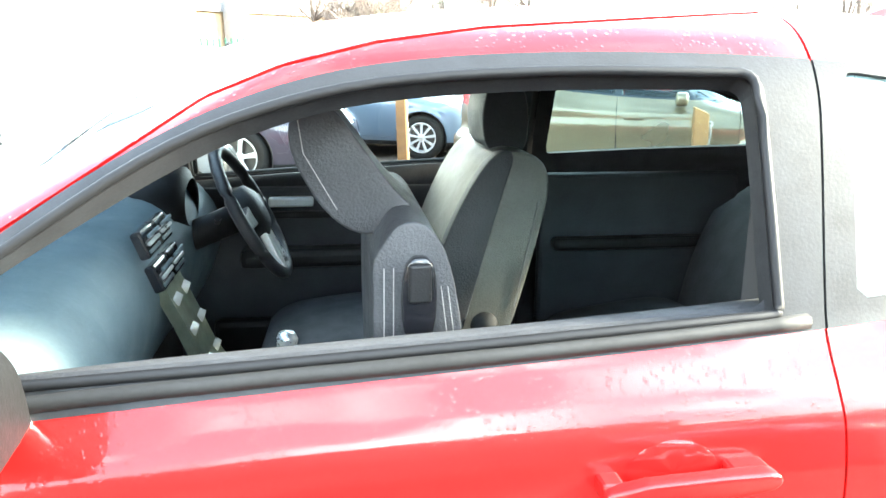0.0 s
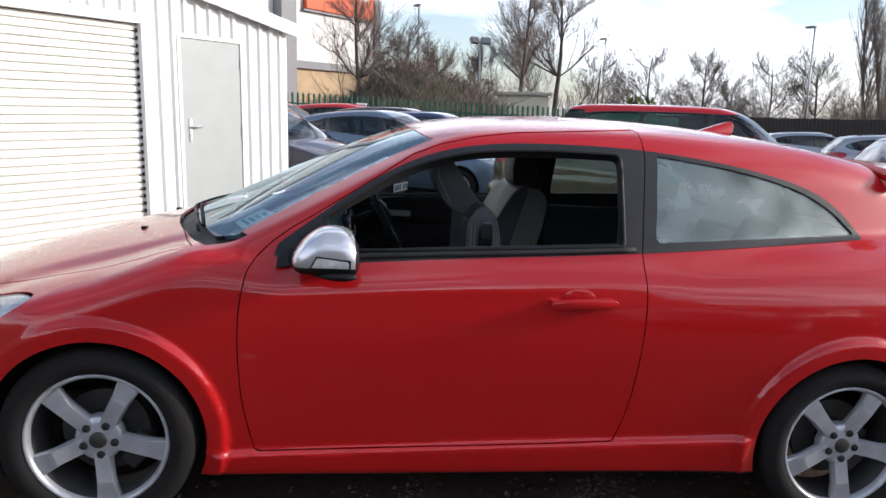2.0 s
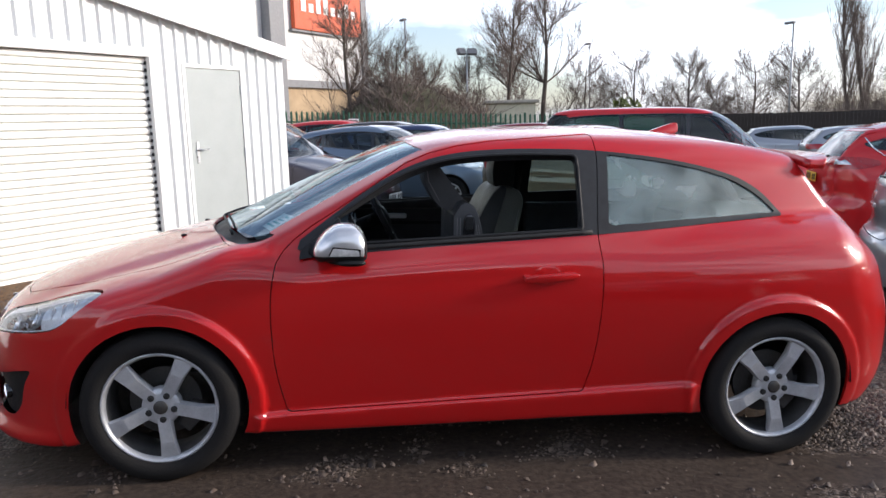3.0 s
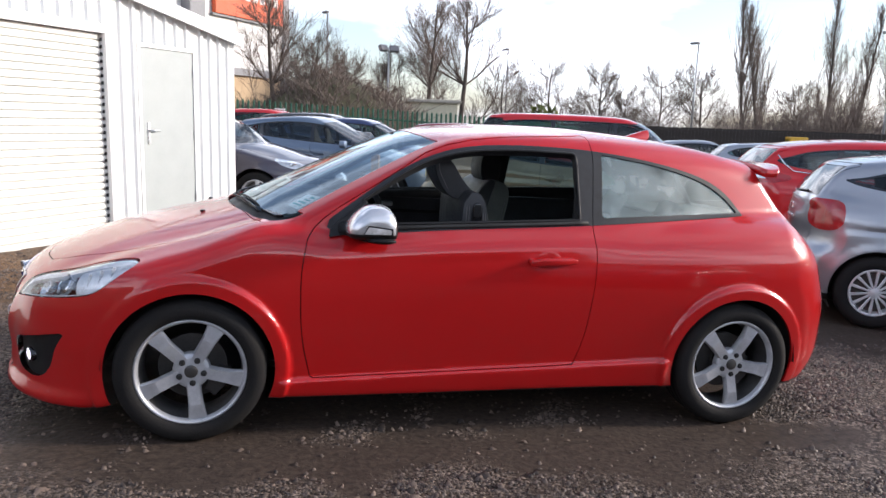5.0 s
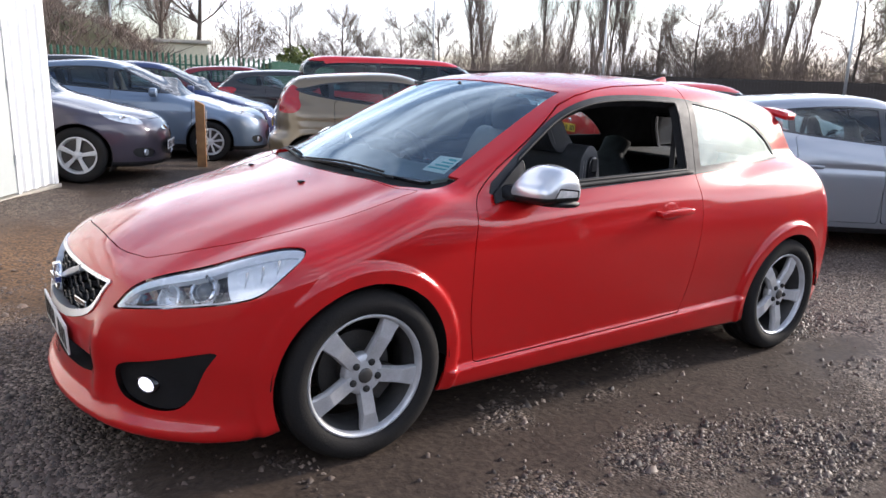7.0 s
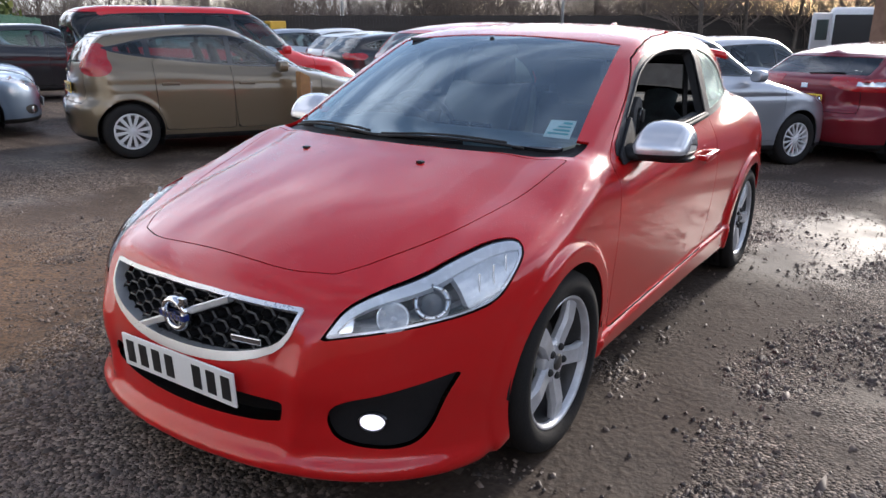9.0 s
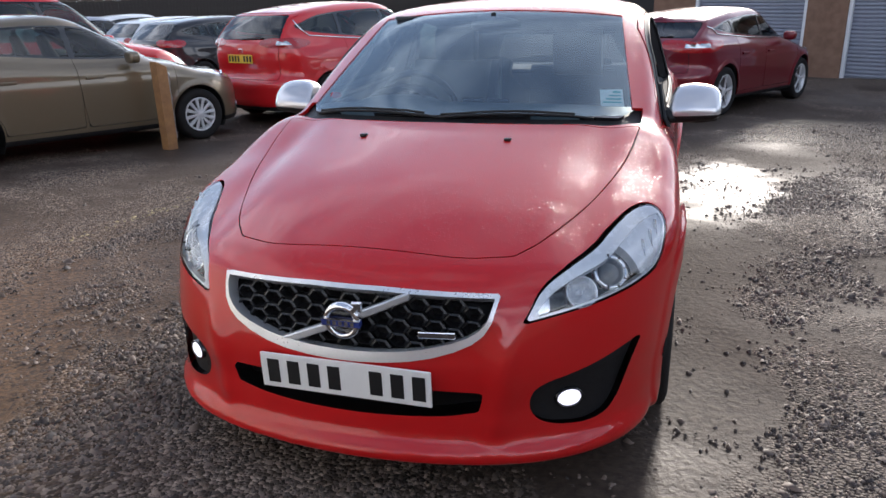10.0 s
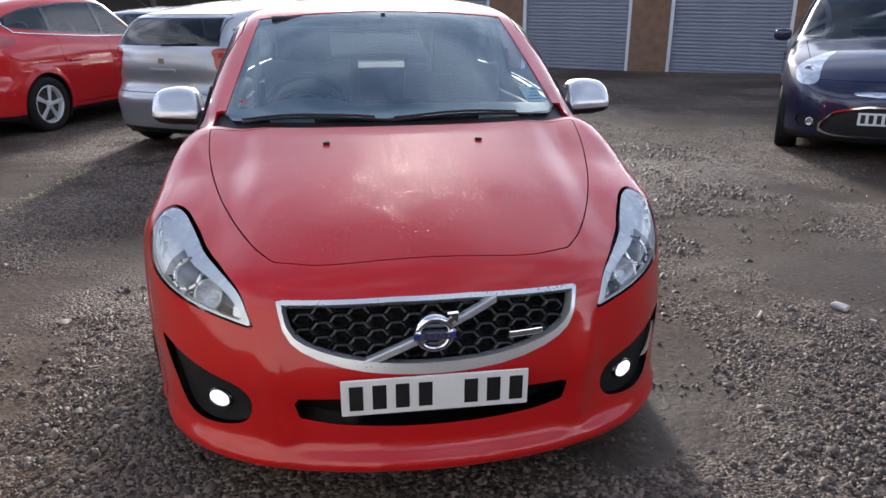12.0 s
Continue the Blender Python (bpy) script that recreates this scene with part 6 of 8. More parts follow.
P_GREY = paint("grey_violet_paint", (0.055, 0.048, 0.065), rough=0.35, metal=0.4)
P_BLUEGREY = paint("blue_grey_paint", (0.14, 0.19, 0.26), rough=0.35, metal=0.5)
P_OLIVE = paint("bronze_paint", (0.165, 0.130, 0.085), rough=0.35, metal=0.5)
P_SILVER = paint("silver_paint", (0.34, 0.36, 0.39), rough=0.35, metal=0.7)
P_RED2 = paint("bright_red_paint", (0.50, 0.012, 0.015))
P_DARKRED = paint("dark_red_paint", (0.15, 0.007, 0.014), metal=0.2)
P_NAVY = paint("navy_paint", (0.012, 0.014, 0.045), metal=0.3)
P_BLUE = paint("blue_paint", (0.025, 0.040, 0.11), metal=0.3)
P_WHITE = paint("white_paint", (0.72, 0.73, 0.74))
P_BLACK = paint("black_paint", (0.018, 0.018, 0.020))

parked_car(by_wheel((1.46, 5.60), -24, -1.245, -0.76), -24, P_OLIVE, "bronze five-door hatchback with silver wheel trims", L=3.84, W=1.71, H=1.45, wb=2.49, fo=0.80, h=0.034, belt=0.94, rise=0.15, fall=0.09, drop=0.32, spokes=12, sw=0.021, tail_lamp=((-0.12, 0.86), (-0.12, 1.22), (0.10, 1.25), (0.26, 1.23), (0.20, 1.04), (0.06, 0.88)))
parked_car(by_wheel((3.92, 0.98), -32, -1.255, -0.74), -32, P_SILVER, "silver five-door hatchback with a dark rear window", L=4.0, W=1.73, H=1.49, wb=2.51, fo=0.82, h=0.034, belt=0.97, rise=0.14, fall=0.12, spokes=14, sw=0.013, drop=0.34, plate_z=0.50, tail_lamp=((-0.3, 0.75), (-0.3, 0.97), (0.02, 1.03), (0.13, 1.03), (0.10, 0.93), (0.07, 0.80), (0.0, 0.74)))
parked_car(by_wheel((5.50, 3.72), -22, -1.325, -0.79), -22, P_RED2, "bright red tall hatchback with a chrome window strip", L=4.38, fall=0.13, W=1.83, H=1.60, wb=2.65, fo=0.88, h=0.036, belt=1.02, rise=0.15, drop=0.42, wheel_r=0.325, rim_r=0.22, spokes=5, sw=0.030, rail=True, rev=True, plate_z=0.86, tail_lamp=((-0.02, 0.98), (-0.02, 1.11), (0.25, 1.13), (0.40, 1.07), (0.2, 1.0)))
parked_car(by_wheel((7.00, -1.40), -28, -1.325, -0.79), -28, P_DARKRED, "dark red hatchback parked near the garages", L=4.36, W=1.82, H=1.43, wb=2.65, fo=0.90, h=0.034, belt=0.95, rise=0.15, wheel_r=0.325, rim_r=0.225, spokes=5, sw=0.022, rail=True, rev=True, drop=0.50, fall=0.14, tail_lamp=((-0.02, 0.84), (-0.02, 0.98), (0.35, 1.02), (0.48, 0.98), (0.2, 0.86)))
parked_car(by_wheel((3.08, -4.37), 148, 1.325, -0.79), 148, P_NAVY, "dark navy people carrier facing out, wet bonnet", L=4.38, W=1.83, H=1.63, wb=2.65, fo=0.88, h=0.036, belt=1.03, rise=0.06, wheel_r=0.32, rim_r=0.215, spokes=10, mouth=[(-0.62, 0.30), (-0.40, 0.53), (0.40, 0.53), (0.62, 0.30), (0.40, 0.235), (-0.40, 0.235)],
           front_lamp=((0.13, 0.705), (0.24, 0.675), (0.38, 0.70), (0.49, 0.79), (0.54, 0.93), (0.50, 0.975), (0.40, 0.915), (0.24, 0.80)))
parked_car(by_wheel((-1.09, 6.32), -23, 1.32, -0.78), -23, P_GREY, "dark violet grey hatchback behind the white shed", L=4.34, W=1.84, H=1.49, wb=2.64, fo=0.88, h=0.034, belt=0.96, wheel_r=0.315, rim_r=0.21, spokes=5, sw=0.03)
parked_car(by_wheel((1.02, 8.22), -22, 1.27, -0.75), -22, P_BLUEGREY, "pale blue grey estate car with silver trims", L=4.05, W=1.75, H=1.42, wb=2.54, fo=0.86, h=0.036, belt=0.93, rake=0.95, wheel_r=0.30, rim_r=0.20, spokes=9, sw=0.02)
parked_car(by_wheel((3.50, 8.00), -21, -1.42, -0.82), -21, P_RED2, "red people carrier with dark windows", L=4.80, fall=0.08, W=1.88, H=1.76, wb=2.84, fo=0.92, h=0.045, belt=1.06, rise=0.03, drop=0.15, rake=0.95, pillars=(0.10, 1.15), wheel_r=0.33, rim_r=0.21, spokes=10)
far_row = [((1.1, 11.2), -18, P_BLUE, "dark blue saloon", 1.44), ((0.6, 13.9), -18, P_BLACK, "black estate car", 1.50), ((-2.6, 9.6), -16, P_WHITE, "white hatchback", 1.50),
           ((-2.2, 12.4), -16, P_BLUE, "dark blue hatchback", 1.48), ((-0.6, 16.0), -18, P_RED2, "red hatchback", 1.52), ((5.0, 13.6), -18, P_BLACK, "black hatchback", 1.46),
           ((4.8, 16.6), -18, P_DARKRED, "dark red hatchback", 1.50), ((10.6, 8.4), -22, P_BLACK, "black small hatchback", 1.46), ((12.6, 10.8), -22, P_WHITE, "white hatchback", 1.48),
           ((13.2, 14.2), -22, P_SILVER, "silver estate car", 1.52), ((17.2, 15.8), -22, P_WHITE, "white van-like estate", 1.60), ((14.2, 19.4), -22, P_SILVER, "silver hatchback", 1.48),
           ((19.6, 20.4), -22, P_BLUEGREY, "blue grey hatchback", 1.48), ((9.6, 1.0), -33, P_SILVER, "plain silver hatchback", 1.48), ((16.4, 4.2), -30, P_BLUEGREY, "blue grey saloon", 1.45), ((22.0, 11.5), -24, P_WHITE, "white saloon", 1.46)]
for at, head, colour, text, tall in far_row:
    parked_car(at, head, colour, text + " in a row of parked cars", H=tall, L=4.2, W=1.76, wb=2.58, h=0.072)


# ---------------------------------------------------------------- ground
def fall(x):
    """Height of the ground: the yard slopes down towards +x and levels out beyond."""
    x = np.asarray(x, float)
    t = math.tan(radians(2.0))
    return -t * np.where(x > 14, 14 + 6 * np.tanh((x - 14) / 6), np.where(x < -10, -10 + 6 * np.tanh((x + 10) / 6), x))


def base(x, y, turn=0.0):
    """An upright pose on the ground at a point of the yard."""
    return pose(x, y, float(fall(x)), 0, 0, turn)


def drift(x, y):
    """How much loose gravel lies at a point: 0 bare mud, 1 a full drift."""
    d = noise.noise(Vector((x * 0.75 + 7, y * 0.75, 0.3))) + 0.5 * noise.noise(Vector((x * 2.3, y * 2.3, 4.0))) + 0.25 * noise.noise(Vector((x * 6.1, y * 6.1, 9.0)))
    d = 0.54 + 1.35 * d
    # a swept strip beside the car, ridges of stones outside it and behind the wheel
    for px, py, rx, ry, k in ((-0.2, -1.08, 1.7, 0.20, -0.75), (-0.95, -1.60, 0.40, 0.22, -0.6), (0.5, -1.72, 1.3, 0.32, 0.7), (1.95, -0.62, 0.5, 0.17, 0.8), (1.5, -0.98, 0.5, 0.12, -0.5)):
        d += k * math.exp(-((x - px) / rx) ** 2 - ((y - py) / ry) ** 2)
    return min(1.0, max(0.0, d))


def puddle(x, y):
    """How soaked the ground is: shallow wheel-track pools beside the car."""
    k = 0.30 * noise.noise(Vector((x * 1.9, y * 1.9, 2.0))) + 0.22 * noise.noise(Vector((x * 6.0, y * 6.0, 5.0)))
    best = 0.0
    for px, py, rx, ry, turn in ((2.35, -1.28, 1.15, 0.52, -8), (1.6, -3.2, 1.2, 0.30, 14), (-0.6, 4.4, 0.8, 0.22, -20)):
        c, q = math.cos(radians(turn)), math.sin(radians(turn))
        u, v = ((x - px) * c + (y - py) * q) / rx, ((y - py) * c - (x - px) * q) / ry
        best = max(best, 1.15 - math.hypot(u, v) + 1.6 * k)
    return min(1.0, max(0.0, best * 1.8))


def rough_ground():
    def axis(lo, hi, fine):
        inner = np.arange(lo, hi, fine)
        out, q, d = [], hi, fine
        while q < 400:
            out.append(q)
            d *= 1.10
            q += d
        inn, q, d = [], lo - fine, fine
        while q > -400:
            inn.append(q)
            d *= 1.10
            q -= d
        return np.array(inn[::-1] + list(inner) + out)
    X, Y = axis(-4.6, 3.6, 0.05), axis(-3.4, 2.4, 0.05)
    gx, gy = np.meshgrid(X, Y, indexing="ij")
    z = fall(gx)
    near = np.hypot(gx, gy) < 22
    bump, loose, soak = np.zeros_like(z), np.full_like(z, 0.35), np.zeros_like(z)
    for i, j in np.argwhere(near):
        p = (gx[i, j], gy[i, j], 0.0)
        bump[i, j] = 0.016 * noise.noise(Vector(p) * 0.9) + 0.007 * noise.noise(Vector(p) * 4.0) + 0.003 * noise.noise(Vector(p) * 13.0)
        loose[i, j], soak[i, j] = drift(*p[:2]), puddle(*p[:2])
    bump = bump + 0.010 * np.clip(loose, 0, 1) - 0.006 * soak
    calm = np.exp(-(np.minimum(np.hypot(np.abs(gx) - 1.32, np.abs(gy) - 0.78) / 0.30, 3)) ** 2)
    z = z + bump * (1 - calm) - 0.004
    n, m = gx.shape
    idx = np.arange(n * m).reshape(n, m)
    F = np.stack([idx[:-1, :-1], idx[1:, :-1], idx[1:, 1:], idx[:-1, 1:]], -1).reshape(-1, 4)
    me = mesh_of("ground", np.stack([gx, gy, z], -1).reshape(-1, 3), F)
    for name, values in (("drift", loose), ("soak", soak), ("litter", np.exp(-((gx + 3.0) / 2.6) ** 2 - ((gy - 2.7) / 1.3) ** 2))):
        me.attributes.new(name, "FLOAT", "POINT").data.foreach_set("value", values.reshape(-1).astype(np.float32))
    return me


def gravel_material():
    m = bpy.data.materials.new("wet_gravel_ground")
    m.use_nodes = True
    n, l = m.node_tree.nodes, m.node_tree.links
    b = n["Principled BSDF"]
    t = n.new("ShaderNodeTexCoord")

    def node(kind, **kw):
        o = n.new("ShaderNode" + kind)
        for k, v in kw.items():
            o.inputs[k].default_value = v
        return o
    vec = t.outputs["Object"]
    patch, fine = node("TexNoise", Scale=0.55, Detail=6.0, Roughness=0.6), node("TexNoise", Scale=35.0, Detail=6.0)
    cells, cells2 = node("TexVoronoi", Scale=70.0), node("TexVoronoi", Scale=95.0)
    for o in (patch, fine, cells, cells2):
        l.new(vec, o.inputs["Vector"])
    lay, soak, blur = n.new("ShaderNodeAttribute"), n.new("ShaderNodeAttribute"), n.new("ShaderNodeMath")
    lay.attribute_name, soak.attribute_name, blur.operation = "drift", "soak", "MULTIPLY_ADD"
    blur.inputs[1].default_value = 0.5
    l.new(patch.outputs["Fac"], blur.inputs[0])
    l.new(lay.outputs["Fac"], blur.inputs[2])
    mask = n.new("ShaderNodeMapRange")
    mask.inputs["From Min"].default_value, mask.inputs["From Max"].default_value = 0.45, 0.95
    l.new(blur.outputs[0], mask.inputs["Value"])
    stone = n.new("ShaderNodeValToRGB")
    e = stone.color_ramp.elements
    e[0].position, e[0].color = 0.0, (0.032, 0.024, 0.019, 1)
    e[1].position, e[1].color = 1.0, (0.26, 0.205, 0.165, 1)
    e.new(0.55).color = (0.082, 0.062, 0.049, 1)
    sep = n.new("ShaderNodeSeparateColor")
    l.new(cells.outputs["Color"], sep.inputs[0])
    l.new(sep.outputs[0], stone.inputs["Fac"])
    mud = n.new("ShaderNodeValToRGB")
    e = mud.color_ramp.elements
    e[0].position, e[0].color = 0.3, (0.038, 0.028, 0.022, 1)
    e[1].position, e[1].color = 0.75, (0.076, 0.056, 0.043, 1)
    l.new(fine.outputs["Fac"], mud.inputs["Fac"])
    mix = n.new("ShaderNodeMix")
    mix.data_type = "RGBA"
    l.new(mask.outputs["Result"], mix.inputs["Factor"])
    l.new(mud.outputs["Color"], mix.inputs["A"])
    l.new(stone.outputs["Color"], mix.inputs["B"])
    # rusty brown chips and leaf litter towards the shed
    chips, part_, warm = n.new("ShaderNodeAttribute"), n.new("ShaderNodeMath"), n.new("ShaderNodeMix")
    chips.attribute_name, part_.operation, warm.data_type = "litter", "MULTIPLY", "RGBA"
    warm.inputs["B"].default_value = (0.26, 0.145, 0.070, 1)
    l.new(chips.outputs["Fac"], part_.inputs[0])
    l.new(sep.outputs[1], part_.inputs[1])
    l.new(part_.outputs[0], warm.inputs["Factor"])
    l.new(mix.outputs["Result"], warm.inputs["A"])
    l.new(warm.outputs["Result"], b.inputs["Base Color"])
    wet = node("TexNoise", Scale=0.35, Detail=4.0)
    l.new(vec, wet.inputs["Vector"])
    rg = n.new("ShaderNodeMapRange")
    rg.inputs["From Min"].default_value, rg.inputs["From Max"].default_value = 0.38, 0.62
    rg.inputs["To Min"].default_value, rg.inputs["To Max"].default_value = 0.50, 0.85
    l.new(wet.outputs["Fac"], rg.inputs["Value"])
    pool = n.new("ShaderNodeMix")
    pool.inputs["B"].default_value = 0.50
    l.new(soak.outputs["Fac"], pool.inputs["Factor"])
    l.new(rg.outputs["Result"], pool.inputs["A"])
    l.new(pool.outputs["Result"], b.inputs["Roughness"])
    wetness = n.new("ShaderNodeMapRange")
    wetness.inputs["To Min"].default_value, wetness.inputs["To Max"].default_value = 0.12, 0.09
    l.new(soak.outputs["Fac"], wetness.inputs["Value"])
    l.new(wetness.outputs["Result"], b.inputs["Specular IOR Level"])
    h1, h2, add = n.new("ShaderNodeMath"), n.new("ShaderNodeMath"), n.new("ShaderNodeMath")
    h1.operation, h2.operation, add.operation = "MULTIPLY", "MULTIPLY", "ADD"
    inv = n.new("ShaderNodeMath")
    inv.operation = "SUBTRACT"
    inv.inputs[0].default_value = 1.0
    l.new(cells.outputs["Distance"], inv.inputs[1])
    l.new(inv.outputs[0], h1.inputs[0])
    l.new(mask.outputs["Result"], h1.inputs[1])
    l.new(fine.outputs["Fac"], h2.inputs[0])
    h2.inputs[1].default_value = 0.5
    l.new(h1.outputs[0], add.inputs[0])
    l.new(h2.outputs[0], add.inputs[1])
    bp = n.new("ShaderNodeBump")
    bp.inputs["Strength"].default_value, bp.inputs["Distance"].default_value = 0.9, 0.014
    still = n.new("ShaderNodeMapRange")
    still.inputs["To Min"].default_value, still.inputs["To Max"].default_value = 0.85, 0.06
    l.new(soak.outputs["Fac"], still.inputs["Value"])
    l.new(still.outputs["Result"], bp.inputs["Strength"])
    l.new(add.outputs[0], bp.inputs["Height"])
    l.new(bp.outputs["Normal"], b.inputs["Normal"])
    return m


def island_material(name, low, high, rough=0.6):
    """Each loose piece of the mesh takes its own tone."""
    m = bpy.data.materials.new(name)
    m.use_nodes = True
    n, l = m.node_tree.nodes, m.node_tree.links
    b = n["Principled BSDF"]
    g, r = n.new("ShaderNodeNewGeometry"), n.new("ShaderNodeValToRGB")
    r.color_ramp.elements[0].color, r.color_ramp.elements[1].color = (*low, 1), (*high, 1)
    l.new(g.outputs["Random Per Island"], r.inputs["Fac"])
    l.new(r.outputs["Color"], b.inputs["Base Color"])
    b.inputs["Roughness"].default_value = rough
    return m


def stones(count, seed, size, region, along=None):
    """Loose stones, denser where the gravel lies in drifts."""
    rng = np.random.default_rng(seed)
    cube = np.array([(-1, -1, -1), (-1, 1, -1), (1, -1, -1), (1, 1, -1), (-0.55, 0.2, 1), (0.5, -0.2, 1)], float)
    faces = np.array([(0, 2, 5), (0, 5, 4), (3, 1, 4), (3, 4, 5), (1, 0, 4), (2, 3, 5)])
    pts = []
    while along and len(pts) < count:
        k = rng.random()
        if noise.noise(Vector((k * 9.0, 0.5, 1.0))) + rng.normal(0, 0.25) > -0.1:
            pts.append(tuple(along[0][i] * (1 - k) + along[1][i] * k + rng.normal(0, 0.035) for i in (0, 1)))
    while len(pts) < count:
        x, y = rng.uniform(region[0], region[1]), rng.uniform(region[2], region[3])
        if rng.random() < max(0.025, drift(x, y) ** 1.5 * (1 - 0.92 * puddle(x, y))):
            pts.append((x, y))
    P = np.array(pts)
    s = size * np.exp(rng.normal(0, 0.42, count))
    shape = cube[None] * np.stack([s * rng.uniform(0.8, 1.4, count), s * rng.uniform(0.6, 1.0, count), s * rng.uniform(0.35, 0.7, count)], 1)[:, None]
    shape = shape * rng.uniform(0.55, 1.15, (count, 6, 1))
    a, tilt = rng.uniform(0, 2 * np.pi, count), rng.normal(0, 0.25, count)
    c, q = np.cos(a)[:, None], np.sin(a)[:, None]
    x, y, z = shape[..., 0], shape[..., 1], shape[..., 2]
    z = z + x * tilt[:, None]
    lift = 0.006 * np.array([drift(*p) for p in pts])
    V = np.stack([x * c - y * q + P[:, :1], x * q + y * c + P[:, 1:], z + (fall(P[:, 0]) + 0.25 * s + lift)[:, None]], -1)
    F = (faces[None] + 6 * np.arange(count)[:, None, None]).reshape(-1, 3)
    return mesh_of("gravel", V.reshape(-1, 3), F, smooth=False)


GROUND = gravel_material()
tagged(put("ground", rough_ground(), GROUND), "wet brown gravel and mud yard", "ground", kind="structure")
STONE = island_material("loose_stone", (0.026, 0.018, 0.014), (0.190, 0.138, 0.106), 0.62)
tagged(put("gravel", stones(66000, 3, 0.0050, (-4.2, 3.4, -3.2, 2.6)), STONE), "loose wet grey brown gravel stones", "gravel", kind="stuff")
tagged(put("gravel_far", stones(42000, 5, 0.0058, (-6.0, 8.5, -5.0, 6.0)), STONE), "coarse wet gravel further across the yard", "gravel", kind="stuff")
tagged(put("coarse_gravel", stones(22000, 11, 0.0078, (-4.4, 3.4, -3.2, 2.6)), STONE), "larger wet brown pebbles among the gravel", "gravel", kind="stuff")

tagged(put("worn_line", stones(1100, 8, 0.006, (0, 1, 0, 1), ((-0.2, 2.86), (3.2, 2.54))), island_material("yellow_chippings", (0.16, 0.12, 0.05), (0.42, 0.34, 0.17), 0.6)), "worn line of yellowish chippings across the yard", "marking", kind="stuff")
PALE_STONE = material("pale_stone", (0.52, 0.50, 0.46), 0.8, vary=0.3, scale=30, bump=0.4, bump_scale=90)
for px, py, size in ((-1.0, -2.11, 0.040), (-1.16, -2.17, 0.016)):
    bm = box((-size, -size * 0.7, -size * 0.3), (size, size * 0.6, size * 0.75), size * 0.3, 2)
    for v in bm.verts:
        v.co *= 1 + 0.22 * noise.noise(v.co * 40)
    tagged(part("stone", bm, PALE_STONE, None, m=base(px, py, 30)), "pale rounded stone lying on the gravel", "stone")

# ---------------------------------------------------------------- white shed
CLAD = material("white_cladding", (0.78, 0.79, 0.78), 0.45, vary=0.06, scale=2.0, bump=0.03, bump_scale=60)
SHUTTER = material("cream_shutter", (0.80, 0.79, 0.74), 0.42, vary=0.06, scale=3.0)
DOOR_GREY = material("grey_door_paint", (0.40, 0.43, 0.42), 0.5, vary=0.08, scale=4.0, bump=0.03, bump_scale=80)
TRIM_WHITE = material("white_trim", (0.80, 0.80, 0.79), 0.4, vary=0.05)
CONCRETE = material("concrete", (0.42, 0.39, 0.33), 0.85, vary=0.3, scale=5.0, bump=0.3, bump_scale=60)
DARK_GAP = material("dark_gap", (0.03, 0.03, 0.03), 0.8)
GUTTER_ROOF = material("roof_sheet", (0.62, 0.63, 0.63), 0.5, vary=0.1)


def shed_top(u):
    return 2.40 - 0.172 * u if u > -3.3 else 2.40 + 0.172 * 3.3 + 0.172 * (u + 3.3)


def ribbed(u0, u1, low, pitch=0.165):
    """Trapezoid-ribbed sheet between two stations, from low up to the sloping eaves."""
    prof, u = [], u0
    while u < u1 - 1e-6:
        for du, d in ((0.0, 0.0), (0.085, 0.0), (0.105, 0.028), (0.145, 0.028), (pitch, 0.0)):
            if u + du <= u1 + 1e-6:
                prof.append((u + du, d))
        u += pitch
    prof.append((u1, 0.0))
    V, F = [], []
    for p, d in prof:
        V += [(p, -d, low), (p, -d, shed_top(p)), (p, 0.03, low), (p, 0.03, shed_top(p))]
    for i in range(len(prof) - 1):
        a = 4 * i
        F += [(a, a + 4, a + 5, a + 1), (a + 2, a + 3, a + 7, a + 6), (a + 1, a + 5, a + 7, a + 3), (a, a + 2, a + 6, a + 4)]
    F += [(0, 1, 3, 2), tuple(4 * (len(prof) - 1) + k for k in (0, 2, 3, 1))]
    return mesh_of("cladding", V, F, smooth=False)


